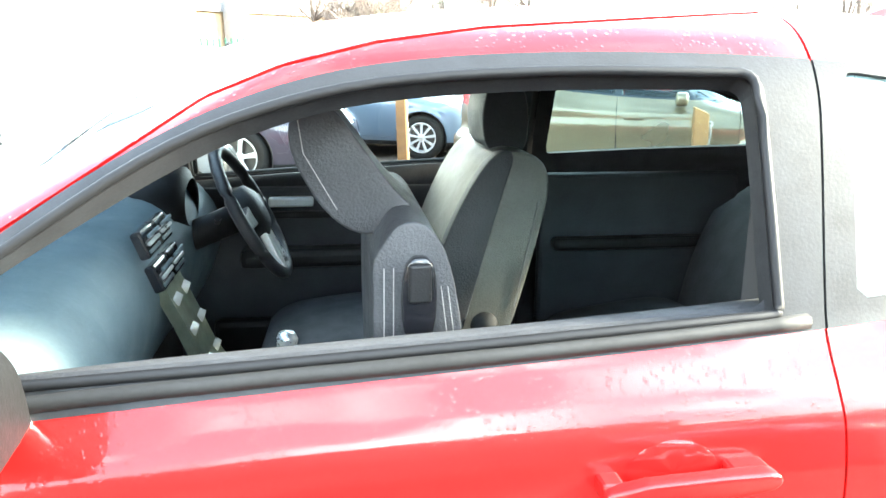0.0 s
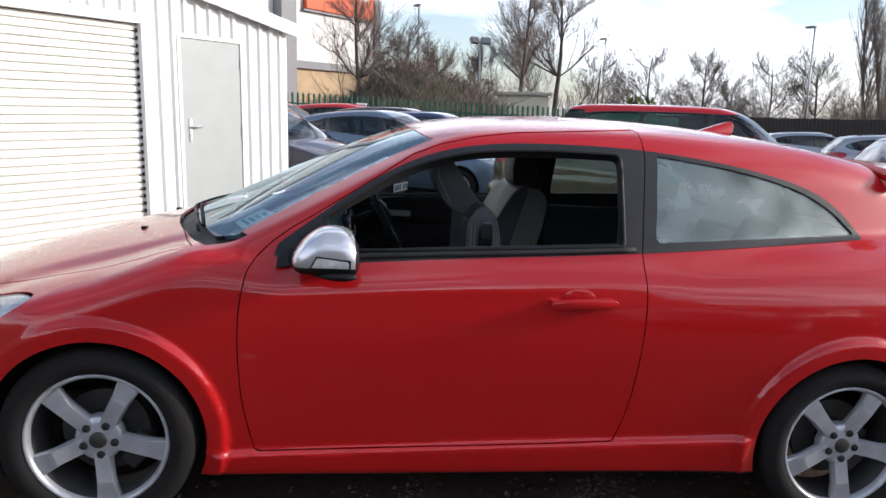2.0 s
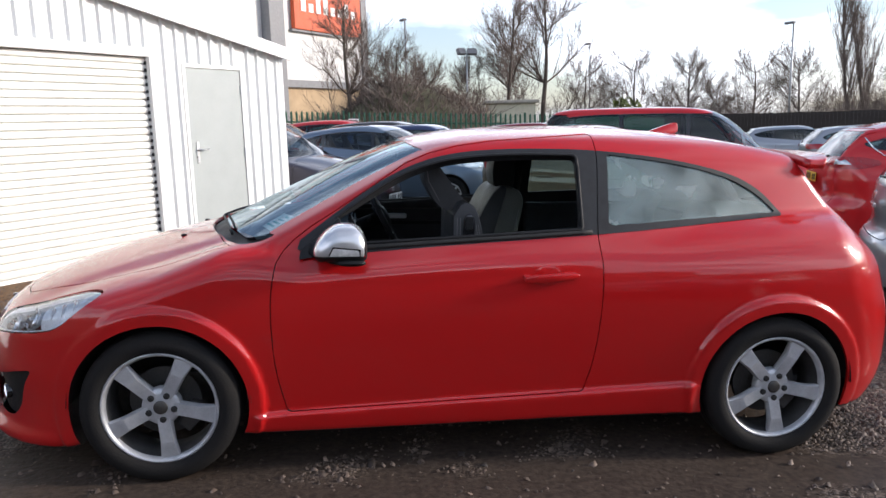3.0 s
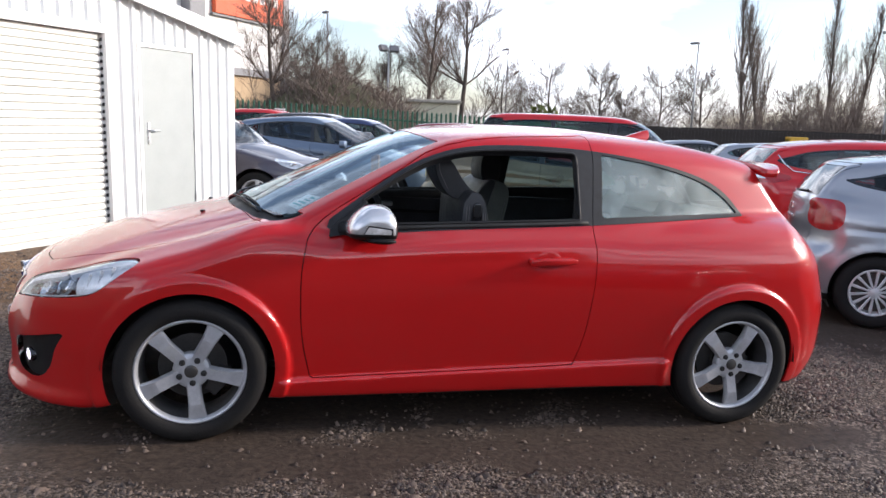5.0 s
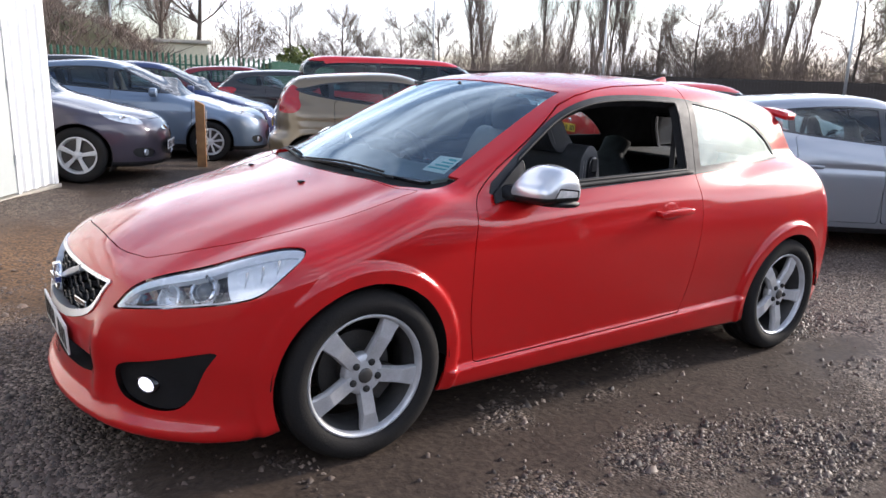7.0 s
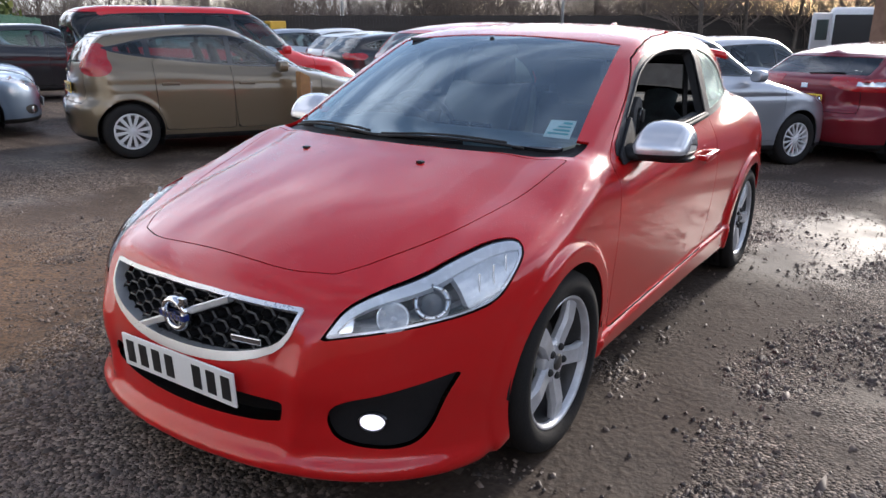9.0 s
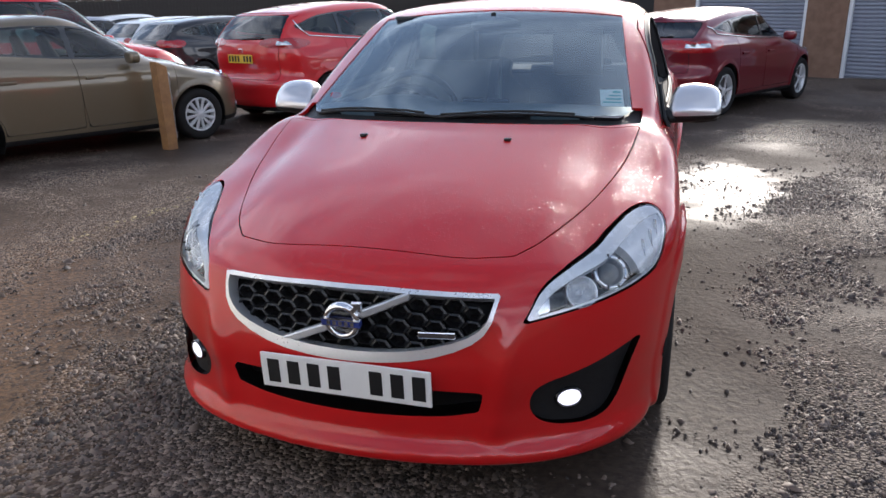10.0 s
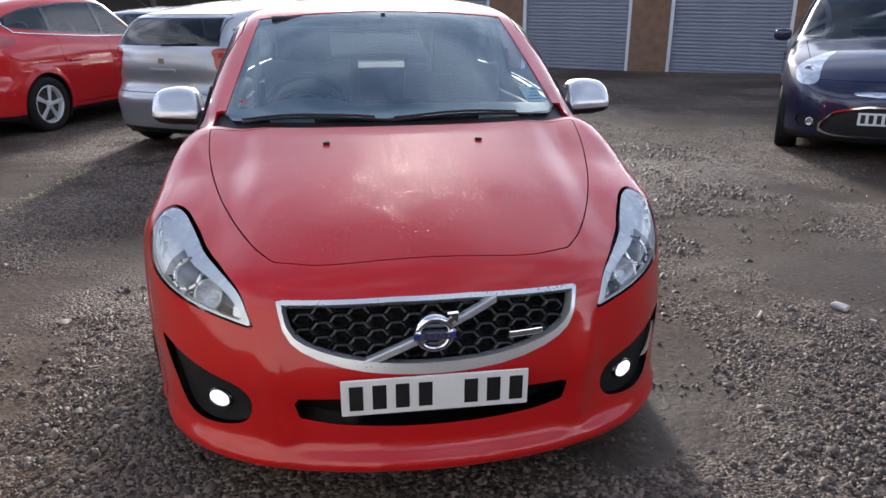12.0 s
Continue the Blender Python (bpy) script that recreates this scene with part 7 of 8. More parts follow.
def white_shed():
    shed = thing("shed", "white ribbed metal shed with a roller shutter and grey door", "shed", m=base(-1.40, 5.98, 54.0) @ Matrix.Diagonal((1, 1, 0.97, 1)))
    for u0, u1, low in ((-6.6, -4.80, 0.05), (-4.80, -1.92, 2.30), (-1.92, -1.60, 0.05), (-1.60, -0.70, 2.17), (-0.70, -0.05, 0.05)):
        put("cladding", ribbed(u0, u1, low), CLAD, shed, "white ribbed steel sheet")
    part("corner_trim", box((-0.06, -0.034, 0.03), (0.012, 0.04, 2.41), 0.004), TRIM_WHITE, shed)
    part("end_wall", box((-0.03, 0.04, 0.03), (0.0, 4.4, 2.40)), CLAD, shed)
    part("back_wall", box((-6.6, 4.4, 0.03), (0.0, 4.45, 2.40)), CLAD, shed)
    for lo, hi in (((-2.03, -0.045, 0.0), (-1.915, 0.03, 2.31)), ((-4.81, -0.045, 0.0), (-4.70, 0.03, 2.31)), ((-4.70, -0.045, 2.215), (-2.03, 0.03, 2.31))):
        part("shutter_frame", box(lo, hi, 0.004), TRIM_WHITE, shed, "white shutter frame")
    shutter = part("roller_shutter", box((-4.70, 0.055, 0.03), (-2.03, 0.075, 2.215)), DARK_GAP, shed, "closed cream roller shutter")
    slat = bpy.data.meshes.new("slat")
    bm = bmesh.new()
    rows = [[bm.verts.new((x, y, z)) for y, z in ((0.056, 0.0), (0.028, 0.008), (0.022, 0.036), (0.030, 0.062), (0.052, 0.0735))] for x in (-4.70, -2.03)]
    for k in range(4):
        bm.faces.new((rows[0][k], rows[1][k], rows[1][k + 1], rows[0][k + 1]))
    bmesh.ops.recalc_face_normals(bm, faces=bm.faces[:])
    bm.to_mesh(slat)
    bm.free()
    slat.materials.append(SHUTTER)
    for i in range(29):
        put("slat", slat, None, shutter, m=pose(0, 0, 0.06 + 0.0745 * i))
    part("shutter_foot", box((-4.70, 0.018, 0.0), (-2.03, 0.06, 0.06), 0.005), SHUTTER, shutter)
    for i in range(30):
        part("guide_tooth", box((-2.045, 0.006, 0.05 + 0.0745 * i), (-2.031, 0.028, 0.085 + 0.0745 * i)), DARK_GAP, shutter)
    door = part("door", box((-1.555, -0.022, 0.06), (-0.745, 0.02, 2.125), 0.003), DOOR_GREY, shed, "plain pale grey steel door")
    for lo, hi in (((-1.605, -0.036, 0.02), (-1.56, 0.03, 2.175)), ((-0.74, -0.036, 0.02), (-0.695, 0.03, 2.175)), ((-1.56, -0.036, 2.13), (-0.74, 0.03, 2.175))):
        part("door_frame", box(lo, hi, 0.003), TRIM_WHITE, door)
    part("handle_plate", box((-1.485, -0.034, 1.05), (-1.445, -0.02, 1.30), 0.006), SATIN, door)
    part("lever_handle", join(tube([(-1.465, -0.03, 1.21), (-1.465, -0.075, 1.21)], 0.010, 10), tube([(-1.465, -0.072, 1.21), (-1.34, -0.072, 1.208)], 0.0095, 10)), SATIN, door, "chrome lever handle", smooth=True)
    part("lock_cylinder", moved(lathe([(0.0, -0.04), (0.012, -0.04), (0.012, -0.02)], 16, "y"), pose(-1.465, 0, 1.10)), SATIN, door)
    for z in (0.35, 1.1, 1.85):
        part("hinge", tube([(-0.742, -0.036, z), (-0.742, -0.036, z + 0.10)], 0.010, 10), SATIN, door)
    part("plinth", box((-6.6, -0.06, -0.25), (0.02, 0.03, 0.045), 0.008), CONCRETE, shed, "stained concrete base strip")
    bm = bmesh.new()
    for s, (ua, ub) in enumerate(((0.10, -3.3), (-3.3, -6.75))):
        vs = [bm.verts.new((u, y, shed_top(u) + dz)) for dz in (0.0, 0.05) for u, y in ((ua, -0.10), (ub, -0.10), (ub, 4.6), (ua, 4.6))]
        for f in ((0, 1, 2, 3), (4, 7, 6, 5), (0, 4, 5, 1), (2, 6, 7, 3), (1, 5, 6, 2), (0, 3, 7, 4)):
            bm.faces.new([vs[i] for i in f])
    bmesh.ops.recalc_face_normals(bm, faces=bm.faces[:])
    part("roof", bm, GUTTER_ROOF, shed, "pale sheet roof")
    verge = bmesh.new()
    for ua, ub in ((0.10, -3.3), (-3.3, -6.75)):
        vs = [verge.verts.new((u, y, shed_top(u) + dz)) for y in (-0.125, -0.10) for u, dz in ((ua, -0.10), (ub, -0.10), (ub, 0.055), (ua, 0.055))]
        for f in ((0, 1, 2, 3), (4, 7, 6, 5), (0, 4, 5, 1), (2, 6, 7, 3), (1, 5, 6, 2), (0, 3, 7, 4)):
            verge.faces.new([vs[i] for i in f])
    bmesh.ops.recalc_face_normals(verge, faces=verge.faces[:])
    part("verge_trim", verge, TRIM_WHITE, shed)


white_shed()

# ---------------------------------------------------------------- garages
BRICK = material("brown_brick", (0.20, 0.115, 0.075), 0.85, vary=0.35, scale=6.0, bump=0.4, bump_scale=45)
GAR_SHUTTER = material("grey_shutter", (0.20, 0.215, 0.265), 0.60, metal=0.0, vary=0.15, scale=3.0)
GAR_TRIM = material("pale_trim", (0.62, 0.64, 0.66), 0.5, vary=0.1)


def garage_row():
    row = thing("garage_block", "brick garages with closed grey roller shutters", "garages", m=base(12.25, -6.2, 59.0))
    # local x along the row, doors face +y
    h = 2.9
    bays = [(-13.1, -10.7), (-9.85, -7.4), (-6.55, -4.10), (-3.28, -0.84), (-0.02, 2.45), (3.27, 5.85)]
    edges = [-14.0] + [e for b in bays for e in b] + [6.95]
    for a, b in zip(edges[::2], edges[1::2]):
        part("brick_pier", box((a, -0.12, -0.4), (b, 0.06, h), 0.004), BRICK, row, "brown brick pier")
    slat = bpy.data.meshes.new("slat")
    bm = bmesh.new()
    prof = ((0.0, 0.0), (0.020, 0.010), (0.026, 0.040), (0.018, 0.066), (0.0, 0.0775))
    rows = [[bm.verts.new((x, y, z)) for y, z in prof] for x in (-1.24, 1.24)]
    for k in range(4):
        bm.faces.new((rows[0][k], rows[1][k], rows[1][k + 1], rows[0][k + 1]))
    bmesh.ops.recalc_face_normals(bm, faces=bm.faces[:])
    bm.to_mesh(slat)
    bm.free()
    slat.materials.append(GAR_SHUTTER)
    for a, b in bays:
        mid, w = (a + b) / 2, b - a
        part("lintel", box((a, -0.10, 2.46), (b, 0.04, h), 0.004), BRICK, row)
        part("lintel_trim", box((a, 0.042, 2.36), (b, 0.065, 2.52), 0.003), GAR_TRIM, row, "white painted lintel")
        for x in (a, b - 0.07):
            part("shutter_guide", box((x, -0.08, -0.05), (x + 0.07, 0.035, 2.36), 0.003), GAR_TRIM, row)
        sh = part("roller_shutter", box((a + 0.03, -0.09, -0.05), (b - 0.03, -0.06, 2.40)), GAR_SHUTTER, row, "closed grey slatted shutter")
        for i in range(31):
            put("slat", slat, None, sh, m=Matrix.Translation((mid, -0.058, -0.02 + 0.0775 * i)) @ Matrix.Diagonal(((w - 0.1) / 2.48, 1, 1, 1)))
    part("garage_roof", box((-14.2, -6.0, h), (7.1, 0.16, h + 0.16), 0.01), CONCRETE, row)
    part("end_wall", box((6.85, -6.0, -0.4), (6.95, -0.12, h)), BRICK, row)
    part("end_wall", box((-14.0, -6.0, -0.4), (-13.9, -0.12, h)), BRICK, row)


garage_row()
# unseen walls added to close the yard and cut the low sky light
WALL = material("unseen_wall_brick", (0.14, 0.10, 0.08), 0.9, vary=0.3, scale=3.0, bump=0.4, bump_scale=40)
for name, p, turn, length, tall in (("unseen_wall_south", (-13.0, -17.0), 0.0, 21.0, 3.6), ("unseen_wall_west", (-13.0, -17.0), 90.0, 34.0, 4.2)):
    tagged(part(name, box((0, -0.12, -1.5), (length, 0.12, tall), 0.01), WALL, None, "", base(p[0], p[1], turn)), "unseen added dark brick wall that blocks low sky", "wall", kind="structure")

# ---------------------------------------------------------------- timber posts with chains
TIMBER = material("weathered_timber", (0.34, 0.17, 0.06), 0.75, vary=0.45, scale=9.0, tint=(0.20, 0.10, 0.045), bump=0.4, bump_scale=50)
GALV = material("galvanised_steel", (0.42, 0.43, 0.44), 0.4, metal=0.8, vary=0.25)
for p, tall in (((0.70, 7.60), 0.90), ((3.05, 4.50), 0.92)):
    post = thing("bollard_post", "square orange brown timber post with a slack chain", "post", "timber posts", base(p[0], p[1], -20))
    bm = box((-0.062, -0.062, -0.2), (0.062, 0.062, tall), 0.006)
    for v in bm.verts:
        if v.co.z > tall - 0.02:
            v.co.z -= 0.03 * (v.co.x / 0.06)
    part("timber", bm, TIMBER, post)
    part("eye_bolt", moved(tube([(0.022 * math.cos(a), 0, 0.022 * math.sin(a)) for a in np.linspace(0, 6.28, 13)], 0.005, 6), pose(0.075, -0.03, tall - 0.12)), GALV, post)
    for i in range(22):
        link = tube([(0.0, 0.009 * math.cos(a), 0.019 * math.sin(a)) for a in np.linspace(0, 6.28, 9)], 0.0035, 5)
        part("chain_link", moved(link, pose(0.080 + 0.004 * math.sin(i), -0.035, tall - 0.14 - 0.031 * i, 0, 0, 90 * (i % 2) + 20)), GALV, post)

# ---------------------------------------------------------------- palisade fence
FENCE_GREEN = material("green_steel", (0.020, 0.105, 0.062), 0.5, vary=0.3, scale=4.0)


def palisade(a, b, label):
    a, b = Vector(a), Vector(b)
    d = b - a
    turn = math.degrees(math.atan2(d.y, d.x))
    f = thing("palisade_fence", label, "fence", m=base(a.x, a.y, turn))
    n = int(d.length / 0.155)
    bm = bmesh.new()
    w, h = 0.034, 1.80
    pts = [(-w, 0.012), (-w * 0.45, -0.012), (w * 0.45, -0.012), (w, 0.012)]
    for k in range(3):
        (xa, ya), (xb, yb) = pts[k], pts[k + 1]
        za, zb = h - 0.09 * abs(xa) / w, h - 0.09 * abs(xb) / w
        bm.faces.new([bm.verts.new(v) for v in ((xa, ya, 0.05), (xb, yb, 0.05), (xb, yb, zb), (xa, ya, za))])
    me = bpy.data.meshes.new("pale")
    bm.to_mesh(me)
    bm.free()
    me.materials.append(FENCE_GREEN)
    dz = (float(fall(b.x)) - float(fall(a.x))) / d.length
    for i in range(n):
        put("pale", me, None, f, m=pose(0.155 * i, 0, dz * 0.155 * i))
    for z in (0.35, 1.45):
        part("rail", tube([(0, 0.03, z), (d.length, 0.03, z + dz * d.length)], 0.025, 4), FENCE_GREEN, f)
    for i in range(0, n, 18):
        part("fence_post", box((0.155 * i - 0.03, 0.04, -0.3), (0.155 * i + 0.03, 0.10, 1.8 + dz * 0.155 * i)), FENCE_GREEN, f)
    return f


palisade((-12.0, 19.0, 0), (6.4, 19.0, 0), "green steel palisade fence along the yard")
palisade((6.4, 19.0, 0), (13.5, 29.0, 0), "green steel palisade fence running away")
sign = thing("fence_sign", "small white notice on the green fence", "sign", m=base(-0.55, 18.96))
part("sign_panel", box((-0.16, -0.012, 1.28), (0.16, 0.0, 1.56), 0.004), TRIM_WHITE, sign)
for i in range(3):
    part("print_bar", box((-0.11, -0.0145, 1.49 - 0.06 * i), (0.11 - 0.03 * i, -0.011, 1.515 - 0.06 * i)), DARK_GAP, sign)

# ---------------------------------------------------------------- buildings beyond
STORE_WALL = material("store_cladding", (0.66, 0.65, 0.63), 0.6, vary=0.08, scale=0.4)
STORE_GREY = material("store_steel", (0.22, 0.22, 0.23), 0.5, vary=0.15)
BUFF = material("buff_brick", (0.50, 0.36, 0.22), 0.85, vary=0.25, scale=2.0)
ORANGE = material("orange_sign", (0.62, 0.10, 0.03), 0.5, vary=0.1)
store = thing("store_building", "large pale retail store with an orange sign", "building", m=base(0.2, 38.0, 55.0))
part("wall", box((-19.0, 0.0, 3.55), (0.0, 18.0, 10.4)), STORE_WALL, store, "pale clad upper wall")
part("lower_wall", box((-19.0, 0.15, -0.5), (0.0, 18.0, 3.2)), BUFF, store, "buff brick lower wall")
part("band", box((-19.0, -0.06, 3.2), (0.04, 18.0, 3.55)), STORE_GREY, store, "dark steel band")
part("corner_post", box((-0.45, -0.12, -0.5), (0.08, 0.3, 10.4), 0.02), STORE_GREY, store)
part("column", box((-8.2, -0.5, -0.5), (-7.2, 0.0, 10.6), 0.02), STORE_GREY, store, "grey steel column")
part("roof", box((-19.2, -0.3, 10.4), (0.3, 18.2, 10.8)), STORE_GREY, store)
panel = part("sign_panel", box((-6.2, -0.28, 5.9), (-0.75, -0.05, 8.6), 0.03), ORANGE, store, "orange sign board")
part("sign_frame", box((-6.3, -0.20, 5.8), (-0.65, -0.04, 5.9)), STORE_GREY, store)
for i in range(8):
    part("letter_bar", box((-5.7 + 0.58 * i, -0.31, 6.75), (-5.36 + 0.58 * i, -0.27, 7.15 + (0.32 if i in (0, 2, 3, 6) else 0))), TRIM_WHITE, panel)
hut = thing("hut", "small cream flat-roofed hut behind the fence", "hut", m=base(6.1, 27.5, -8))
part("wall", box((-1.0, 0, -0.3), (1.0, 3.0, 2.3)), material("cream_render", (0.60, 0.56, 0.42), 0.8, vary=0.15), hut)
part("roof", box((-1.15, -0.2, 2.3), (1.15, 3.2, 2.44), 0.03), CONCRETE, hut)
BOARD = material("dark_boards", (0.040, 0.032, 0.028), 0.85, vary=0.4, scale=3.0)
bf = thing("board_fence", "dark close-boarded fence along the back", "fence", m=base(11.5, 33.0, -41))
n_b = bpy.data.meshes.new("board")
bm = box((0, -0.012, 0), (0.145, 0.012, 1.8))
bm.to_mesh(n_b)
bm.free()
n_b.materials.append(BOARD)
for i in range(290):
    put("board", n_b, None, bf, m=pose(0.15 * i, 0.004 * (i % 2), random.uniform(-0.02, 0.02)))
part("rail", box((0, 0.02, 0.4), (43.5, 0.07, 0.5)), BOARD, bf)
part("rail", box((0, 0.02, 1.4), (43.5, 0.07, 1.5)), BOARD, bf)

# white van with its rear doors open
VAN_WHITE = paint("van_white", (0.62, 0.63, 0.64))
van = thing("van", "white panel van with both rear doors standing open", "van", m=base(23.6, 0.5, 3))
part("body", box((-2.4, -0.95, 0.45), (2.2, 0.95, 2.35), 0.14, 4), VAN_WHITE, van, smooth=True)
# dark panel on the solid body stands for shade in the open van
part("load_space_shade", box((-2.43, -0.80, 0.60), (-2.30, 0.80, 2.15), 0.03), DARK_GAP, van, "dark panel painting in the shade of the open load space")
for s in (-1, 1):
    d = part("rear_door", box((0, -0.03, 0.55), (0.85, 0.03, 2.2), 0.025), VAN_WHITE, van, "open rear door", pose(-2.42, 0.88 * s, 0, 0, 0, 180 - 30 * s))
    part("door_window", box((0.15, -0.036, 1.45), (0.70, 0.036, 2.02), 0.01), CAR_GLASS, d)
    for x in (-1.5, 1.4):
        part("wheel", moved(lathe([(0.0, -0.1), (0.2, -0.1), (0.30, -0.09), (0.33, -0.05), (0.33, 0.08), (0.2, 0.1)], 28), pose(x, 0.86 * s, 0.33)), TYRE, van, smooth=True)
digger = thing("digger", "small yellow site machine among the cars", "machine", m=base(21.5, 24.0, -20) @ Matrix.Scale(0.7, 4))
part("cab", box((-0.55, -0.5, 0.9), (0.55, 0.5, 2.6), 0.08), material("plant_yellow", (0.62, 0.36, 0.03), 0.45, vary=0.2), digger)
part("track_base", box((-1.0, -0.9, 0.0), (1.0, 0.9, 0.9), 0.1), RUBBER, digger)
part("cab_window", box((-0.56, -0.42, 1.5), (-0.54, 0.42, 2.45)), CAR_GLASS, digger)

# ---------------------------------------------------------------- lamp posts
for p, tall, kind in (((2.6, 41.0), 7.4, 0), ((6.0, 39.5), 5.5, 1), ((16.0, 48.0), 7.0, 0), ((24.0, 36.4), 7.0, 0), ((25.2, 23.2), 6.4, 0), ((30.5, 14.0), 6.4, 0)):
    lamp = thing("street_lamp", "slim grey steel lamp post" if not kind else "steel pole with two floodlights", "lamp post", "lamp posts", base(p[0], p[1], 200))
    part("pole", tube([(0, 0, -0.2), (0, 0, tall * 0.5), (0, 0, tall)], 0.075, 10, 0.045), GALV, lamp, smooth=True)
    if kind:
        for s in (-1, 1):
            part("floodlight", moved(box((-0.28, -0.12, -0.18), (0.28, 0.12, 0.18), 0.03), pose(0.36 * s, 0, tall, 25, 0, 20 * s)), STORE_GREY, lamp)
        part("crossbar", tube([(-0.4, 0, tall - 0.12), (0.4, 0, tall - 0.12)], 0.03, 8), GALV, lamp)
    else:
        part("lamp_head", box((-0.12, -0.55, tall - 0.06), (0.12, 0.05, tall + 0.07), 0.04), STORE_GREY, lamp)

# ---------------------------------------------------------------- bare trees and scrub
BARK = material("bark", (0.105, 0.085, 0.070), 0.9, vary=0.35, scale=3.0, bump=0.3, bump_scale=20)
TWIG = island_material("twigs", (0.070, 0.053, 0.045), (0.190, 0.145, 0.118), 0.9)


def bars(segs):
    """Three-sided tapered bars from rows of start, end, radius at each."""
    S = np.array([(*a, *b, r0, r1) for a, b, r0, r1 in segs])
    A, B, r0, r1 = S[:, :3], S[:, 3:6], S[:, 6:7], S[:, 7:8]
    d = B - A
    d = d / np.maximum(np.linalg.norm(d, axis=1, keepdims=True), 1e-6)
    ref = np.where(np.abs(d[:, 2:3]) < 0.9, np.array([[0, 0, 1.0]]), np.array([[1.0, 0, 0]]))
    u = np.cross(d, ref)
    u = u / np.linalg.norm(u, axis=1, keepdims=True)
    w = np.cross(d, u)
    V = []
    for k in range(3):
        c, s = math.cos(2.094 * k), math.sin(2.094 * k)
        V += [A + (u * c + w * s) * r0, B + (u * c + w * s) * r1]
    V = np.stack(V, 1).reshape(-1, 3)
    q = np.array([(0, 2, 3, 1), (2, 4, 5, 3), (4, 0, 1, 5)])
    F = (q[None] + 6 * np.arange(len(S))[:, None, None]).reshape(-1, 4)
    return mesh_of("branches", V, F, smooth=False)


def bare_tree(seed, tall, spread, upright, label, group="bare trees"):
    """A leafless tree: tapered trunk, limbs, branches and a haze of twigs."""
    rng = random.Random(seed)
    t = thing("tree", label, "tree", group)
    trunk, segs = [], []
    p, d = Vector((0, 0, -0.2)), Vector((0, 0, 1))
    top = tall * (0.88 if upright > 0.5 else 0.80)
    n = 9
    pts = []
    for i in range(n + 1):
        pts.append(p.copy())
        d = (d + Vector((rng.gauss(0, 0.06), rng.gauss(0, 0.06), 0.15))).normalized()
        p = p + d * top / n
    r = tall * (0.016 if upright < 0.5 else 0.009)
    part("trunk", tube(pts, r, 9, r * 0.25), BARK, t, smooth=True)

    def grow(at, way, length, rad, level):
        q, v = at.copy(), way.copy()
        parts = 3 if level < 3 else 2
        for i in range(parts):
            v = (v + Vector((rng.gauss(0, 0.11), rng.gauss(0, 0.11), rng.gauss(0.07 + 0.13 * upright, 0.08)))).normalized()
            e = q + v * length / parts
            r0, r1 = rad * (1 - 0.55 * i / parts), rad * (1 - 0.55 * (i + 1) / parts)
            segs.append((tuple(q), tuple(e), r0, r1))
            if level < 4:
                for _ in range(((2, 3, 3, 3) if upright < 0.5 else (2, 2, 2, 1))[level] if i else (1, 2, 2, 1)[level]):
                    side = Vector((rng.gauss(0, 1), rng.gauss(0, 1), rng.gauss(0.2, 0.6))).normalized()
                    nv = (v * (1.05 + 0.9 * upright) + side * (0.95 - 0.35 * upright)).normalized()
                    grow(q.lerp(e, rng.random()), nv, length * rng.uniform(0.42, 0.76), max(r1 * 0.55, 0.009), level + 1)
            q = e
    limbs = 22 if upright > 0.5 else 12
    for i in range(limbs):
        k = rng.uniform(0.16 if upright < 0.5 else 0.10, 1.0)
        at = pts[min(n, int(k * n))]
        a = rng.uniform(0, 6.28)
        out = 0.30 if upright > 0.5 else rng.uniform(0.8, 1.4)
        way = Vector((math.cos(a) * out, math.sin(a) * out, 0.55 + 1.1 * upright)).normalized()
        grow(at, way, spread * (1.25 - (0.95 if upright > 0.5 else 0.75) * k) * (1.5 if upright > 0.5 else 1.0), r * 0.42 * (1.1 - 0.5 * k), 1)
    put("crown", bars(segs), TWIG, t, "bare brown branches and twigs")
    return t


kinds = [bare_tree(11, 10.0, 3.6, 0.1, "spreading bare winter tree with fine twigs"), bare_tree(23, 9.0, 3.0, 0.25, "round-headed bare winter tree"),
         bare_tree(37, 15.0, 2.6, 0.95, "tall narrow bare poplar"), bare_tree(41, 12.0, 3.3, 0.22, "tall bare birch-like tree")]
sky_line = [  # kind, bearing from the car in degrees, distance, height scale
    (3, 89.3, 30, 0.62), (3, 86.0, 44, 0.62), (1, 84.0, 40, 0.62), (3, 77.6, 44, 0.86), (3, 75.2, 46, 0.95), (1, 80.5, 46, 0.66), (0, 72.0, 52, 0.66), (0, 68.3, 50, 0.70), (1, 65.0, 50, 0.74), (3, 62.8, 54, 0.46), (0, 60.4, 52, 0.66),
    (1, 57.2, 50, 0.72), (2, 54.6, 56, 0.86), (2, 53.6, 60, 0.82), (1, 51.5, 52, 0.62), (2, 49.3, 60, 0.84), (2, 47.6, 62, 0.80), (2, 45.6, 58, 0.90), (2, 44.6, 60, 0.94), (2, 43.4, 60, 0.90), (1, 41.0, 50, 0.76), (0, 38.6, 46, 0.72),
    (1, 36.4, 50, 0.74), (2, 34.4, 56, 0.76), (2, 33.0, 58, 0.80), (2, 31.6, 58, 0.78), (0, 28.6, 44, 0.80), (1, 25.6, 46, 0.86), (0, 22.4, 44, 0.86), (0, 18.6, 40, 0.92), (0, 15.4, 42, 0.86), (1, 12.0, 44, 0.90), (0, 8.6, 42, 0.86), (1, 5.4, 46, 0.90), (0, 1.6, 44, 0.84), (1, -3.0, 46, 0.84)]
used = set()
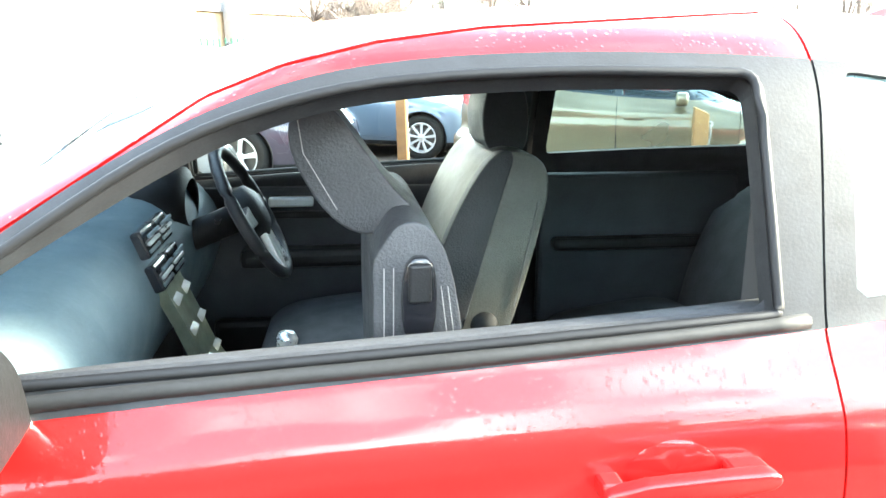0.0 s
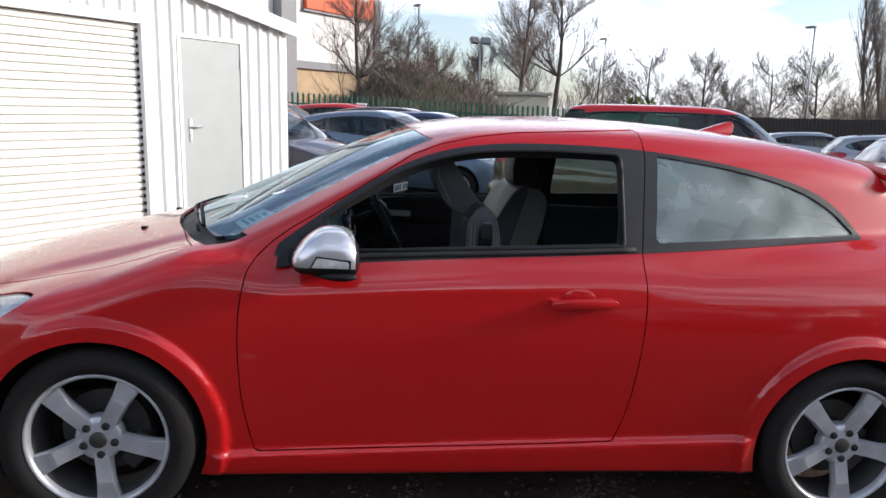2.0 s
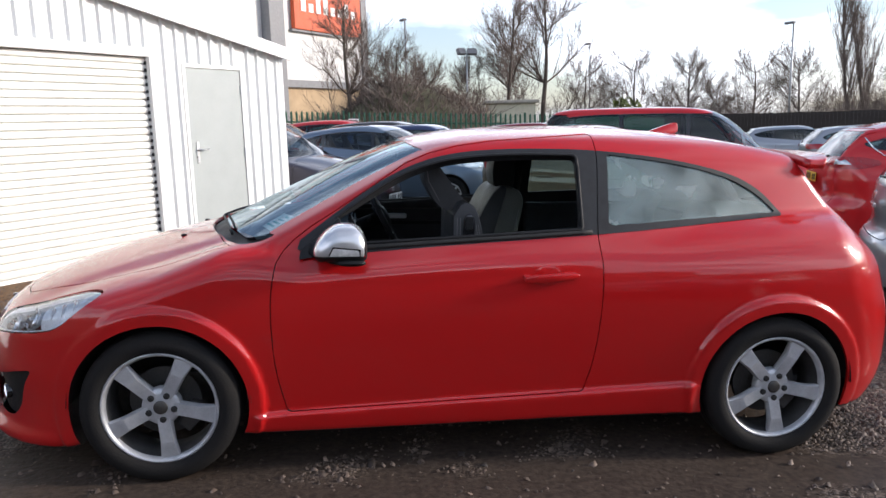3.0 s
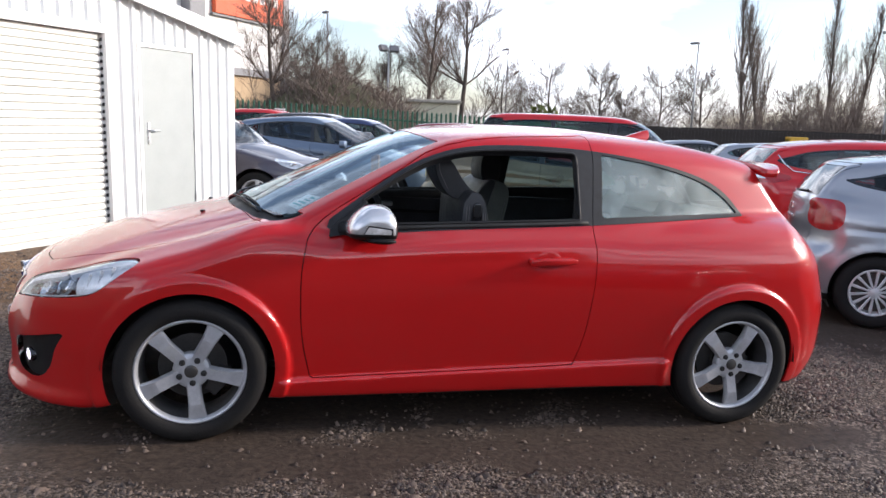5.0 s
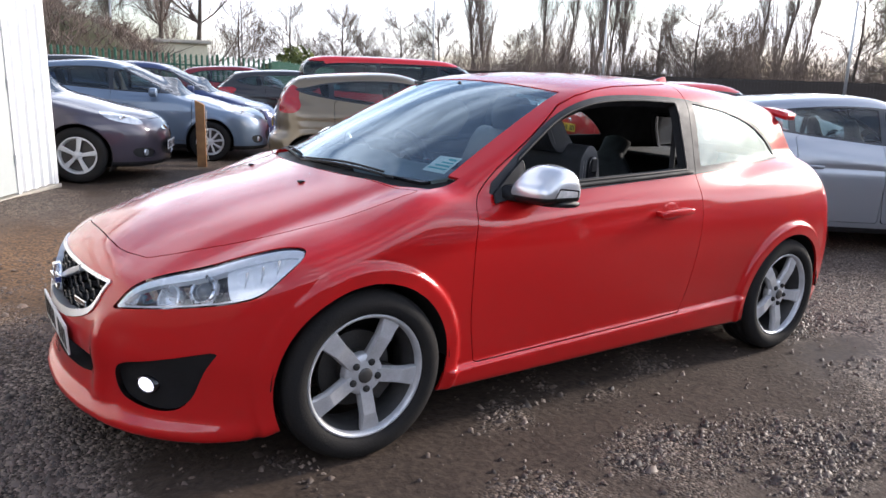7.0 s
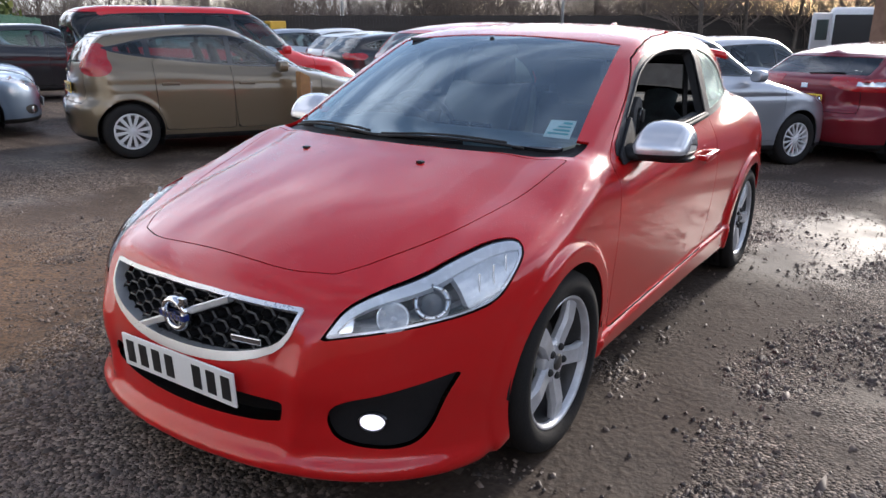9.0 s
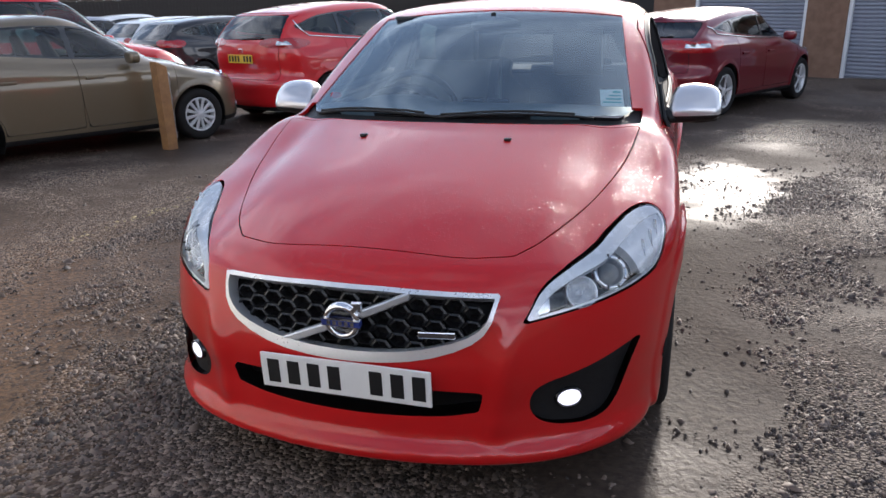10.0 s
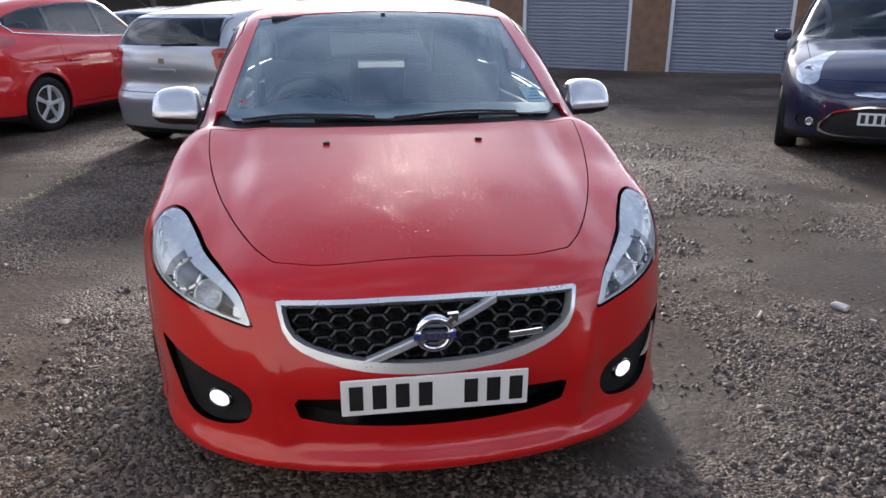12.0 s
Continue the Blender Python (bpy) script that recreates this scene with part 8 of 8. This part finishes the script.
for i, (k, bearing, dist, size) in enumerate(sky_line):
    x, y = -1.0 + dist * math.cos(radians(bearing)), -3.6 + dist * math.sin(radians(bearing))
    m = base(x, y, 47.0 * i) @ Matrix.Scale(size, 4)
    if k in used:
        c = copy_thing(kinds[k], m)
        c.scale = (size,) * 3
    else:
        kinds[k].matrix_basis = m
        used.add(k)


def scrub(seed, count, region, low, high, lean=0.35):
    """A thicket of upright twigs: region gives a point (x, y) and a height scale for a random pair."""
    rng = np.random.default_rng(seed)
    segs = []
    for _ in range(count):
        x, y, z, k = region(rng)
        h = rng.uniform(low, high) * k
        a = np.array((x, y, z))
        d = np.array((rng.normal(0, lean), rng.normal(0, lean), 1.0))
        mid = a + d * h * 0.55
        e = mid + (d + np.array((rng.normal(0, 0.5), rng.normal(0, 0.5), -0.1))) * h * 0.45
        r = rng.uniform(0.009, 0.024)
        segs += [(a, mid, r, r * 0.7), (mid, e, r * 0.7, r * 0.2)]
        for _k in range(2):
            f = mid + np.array((rng.normal(0, 0.6), rng.normal(0, 0.6), rng.uniform(0.2, 0.8))) * h * 0.4
            segs.append((a + (mid - a) * rng.uniform(0.4, 1), f, r * 0.6, r * 0.2))
    return bars(segs)


def belt(rng):
    b = radians(rng.uniform(-6, 66))
    dist = rng.uniform(45, 56)
    x, y = -1 + dist * math.cos(b), -3.6 + dist * math.sin(b)
    return x, y, float(fall(x)) - 0.1, 0.95 + 0.25 * math.sin(b * 23) + 0.12 * math.sin(b * 61) + (0.40 if b < radians(50) else 0)


def bank(rng):
    x = rng.uniform(-6.0, 9.0)
    y = rng.uniform(20.2, 27.5)
    z = mound_z(x, y)
    return x, y, z - 0.1, 0.8 + 0.3 * math.sin(x * 2.1)


def mound_z(x, y):
    return float(fall(x)) + 2.9 * math.exp(-((x - 1.5) / 3.5) ** 2) * math.exp(-((y - 24.5) / 3.2) ** 2)


MOUND = material("rough_bank_earth", (0.085, 0.070, 0.040), 0.95, vary=0.5, scale=1.2, tint=(0.05, 0.06, 0.025), bump=0.6, bump_scale=8)
V, F = [], []
for i in range(41):
    for j in range(21):
        x, y = -10 + 22 * i / 40, 19.6 + 11 * j / 20
        V.append((x, y, mound_z(x, y) + (0.10 * noise.noise(Vector((x, y, 0))) if 0 < i < 40 and 0 < j < 20 else -0.15)))
for i in range(40):
    for j in range(20):
        a = i * 21 + j
        F.append((a, a + 21, a + 22, a + 1))
tagged(put("bank", mesh_of("bank", V, F), MOUND), "rough earth bank behind the fence", "bank", kind="structure")
tagged(put("bank_scrub", scrub(5, 5200, bank, 0.35, 0.95, 0.6), TWIG), "dense brown bramble scrub on the bank", "scrub", kind="stuff")
tagged(put("hedge_belt", scrub(9, 9000, belt, 1.4, 4.0), TWIG), "dense dark leafless hedge and undergrowth", "hedge", kind="stuff")
# low dark woodland floor behind the hedge
V, F = [], []
for i in range(81):
    b = radians(-10 + 80 * i / 80)
    for k, (dist, h) in enumerate(((57, -0.5), (58, 0.9), (61, 1.7), (68, 1.6), (80, -1.0))):
        x, y = -1 + dist * math.cos(b), -3.6 + dist * math.sin(b)
        V.append((x, y, float(fall(x)) + h))
for i in range(80):
    for k in range(4):
        a = i * 5 + k
        F.append((a, a + 5, a + 6, a + 1))
tagged(put("backdrop_bank", mesh_of("backdrop_bank", V, F), material("far_undergrowth", (0.050, 0.038, 0.032), 1.0, vary=0.5, scale=0.5, bump=0.8, bump_scale=3)), "dark far undergrowth bank", "undergrowth", kind="structure")
# evergreen bush
bush = thing("bush", "dense yellow green evergreen bush", "bush", m=base(11.2, 28.6))
rng = np.random.default_rng(4)
n = 2600
dirs = rng.normal(size=(n, 3))
dirs /= np.linalg.norm(dirs, axis=1, keepdims=True)
dirs[:, 2] = np.abs(dirs[:, 2])
rad = (0.75 + 0.3 * rng.random((n, 1))) * (1 + 0.18 * np.sin(5 * dirs[:, :1] + 3 * dirs[:, 1:2]))
C = dirs * rad * np.array([[1.35, 1.25, 2.25]])
a1, a2 = rng.normal(size=(n, 3)) * 0.075, rng.normal(size=(n, 3)) * 0.075
Vb = np.stack([C - a1, C + a2, C + a1, C - a2], 1).reshape(-1, 3)
put("crown", mesh_of("crown", Vb, np.arange(4 * n).reshape(-1, 4), smooth=False), island_material("evergreen_leaf", (0.035, 0.055, 0.012), (0.14, 0.16, 0.035), 0.6), bush)
part("trunk", tube([(0, 0, -0.1), (0.05, 0, 0.7), (0, 0.05, 1.5)], 0.12, 8, 0.05), BARK, bush)
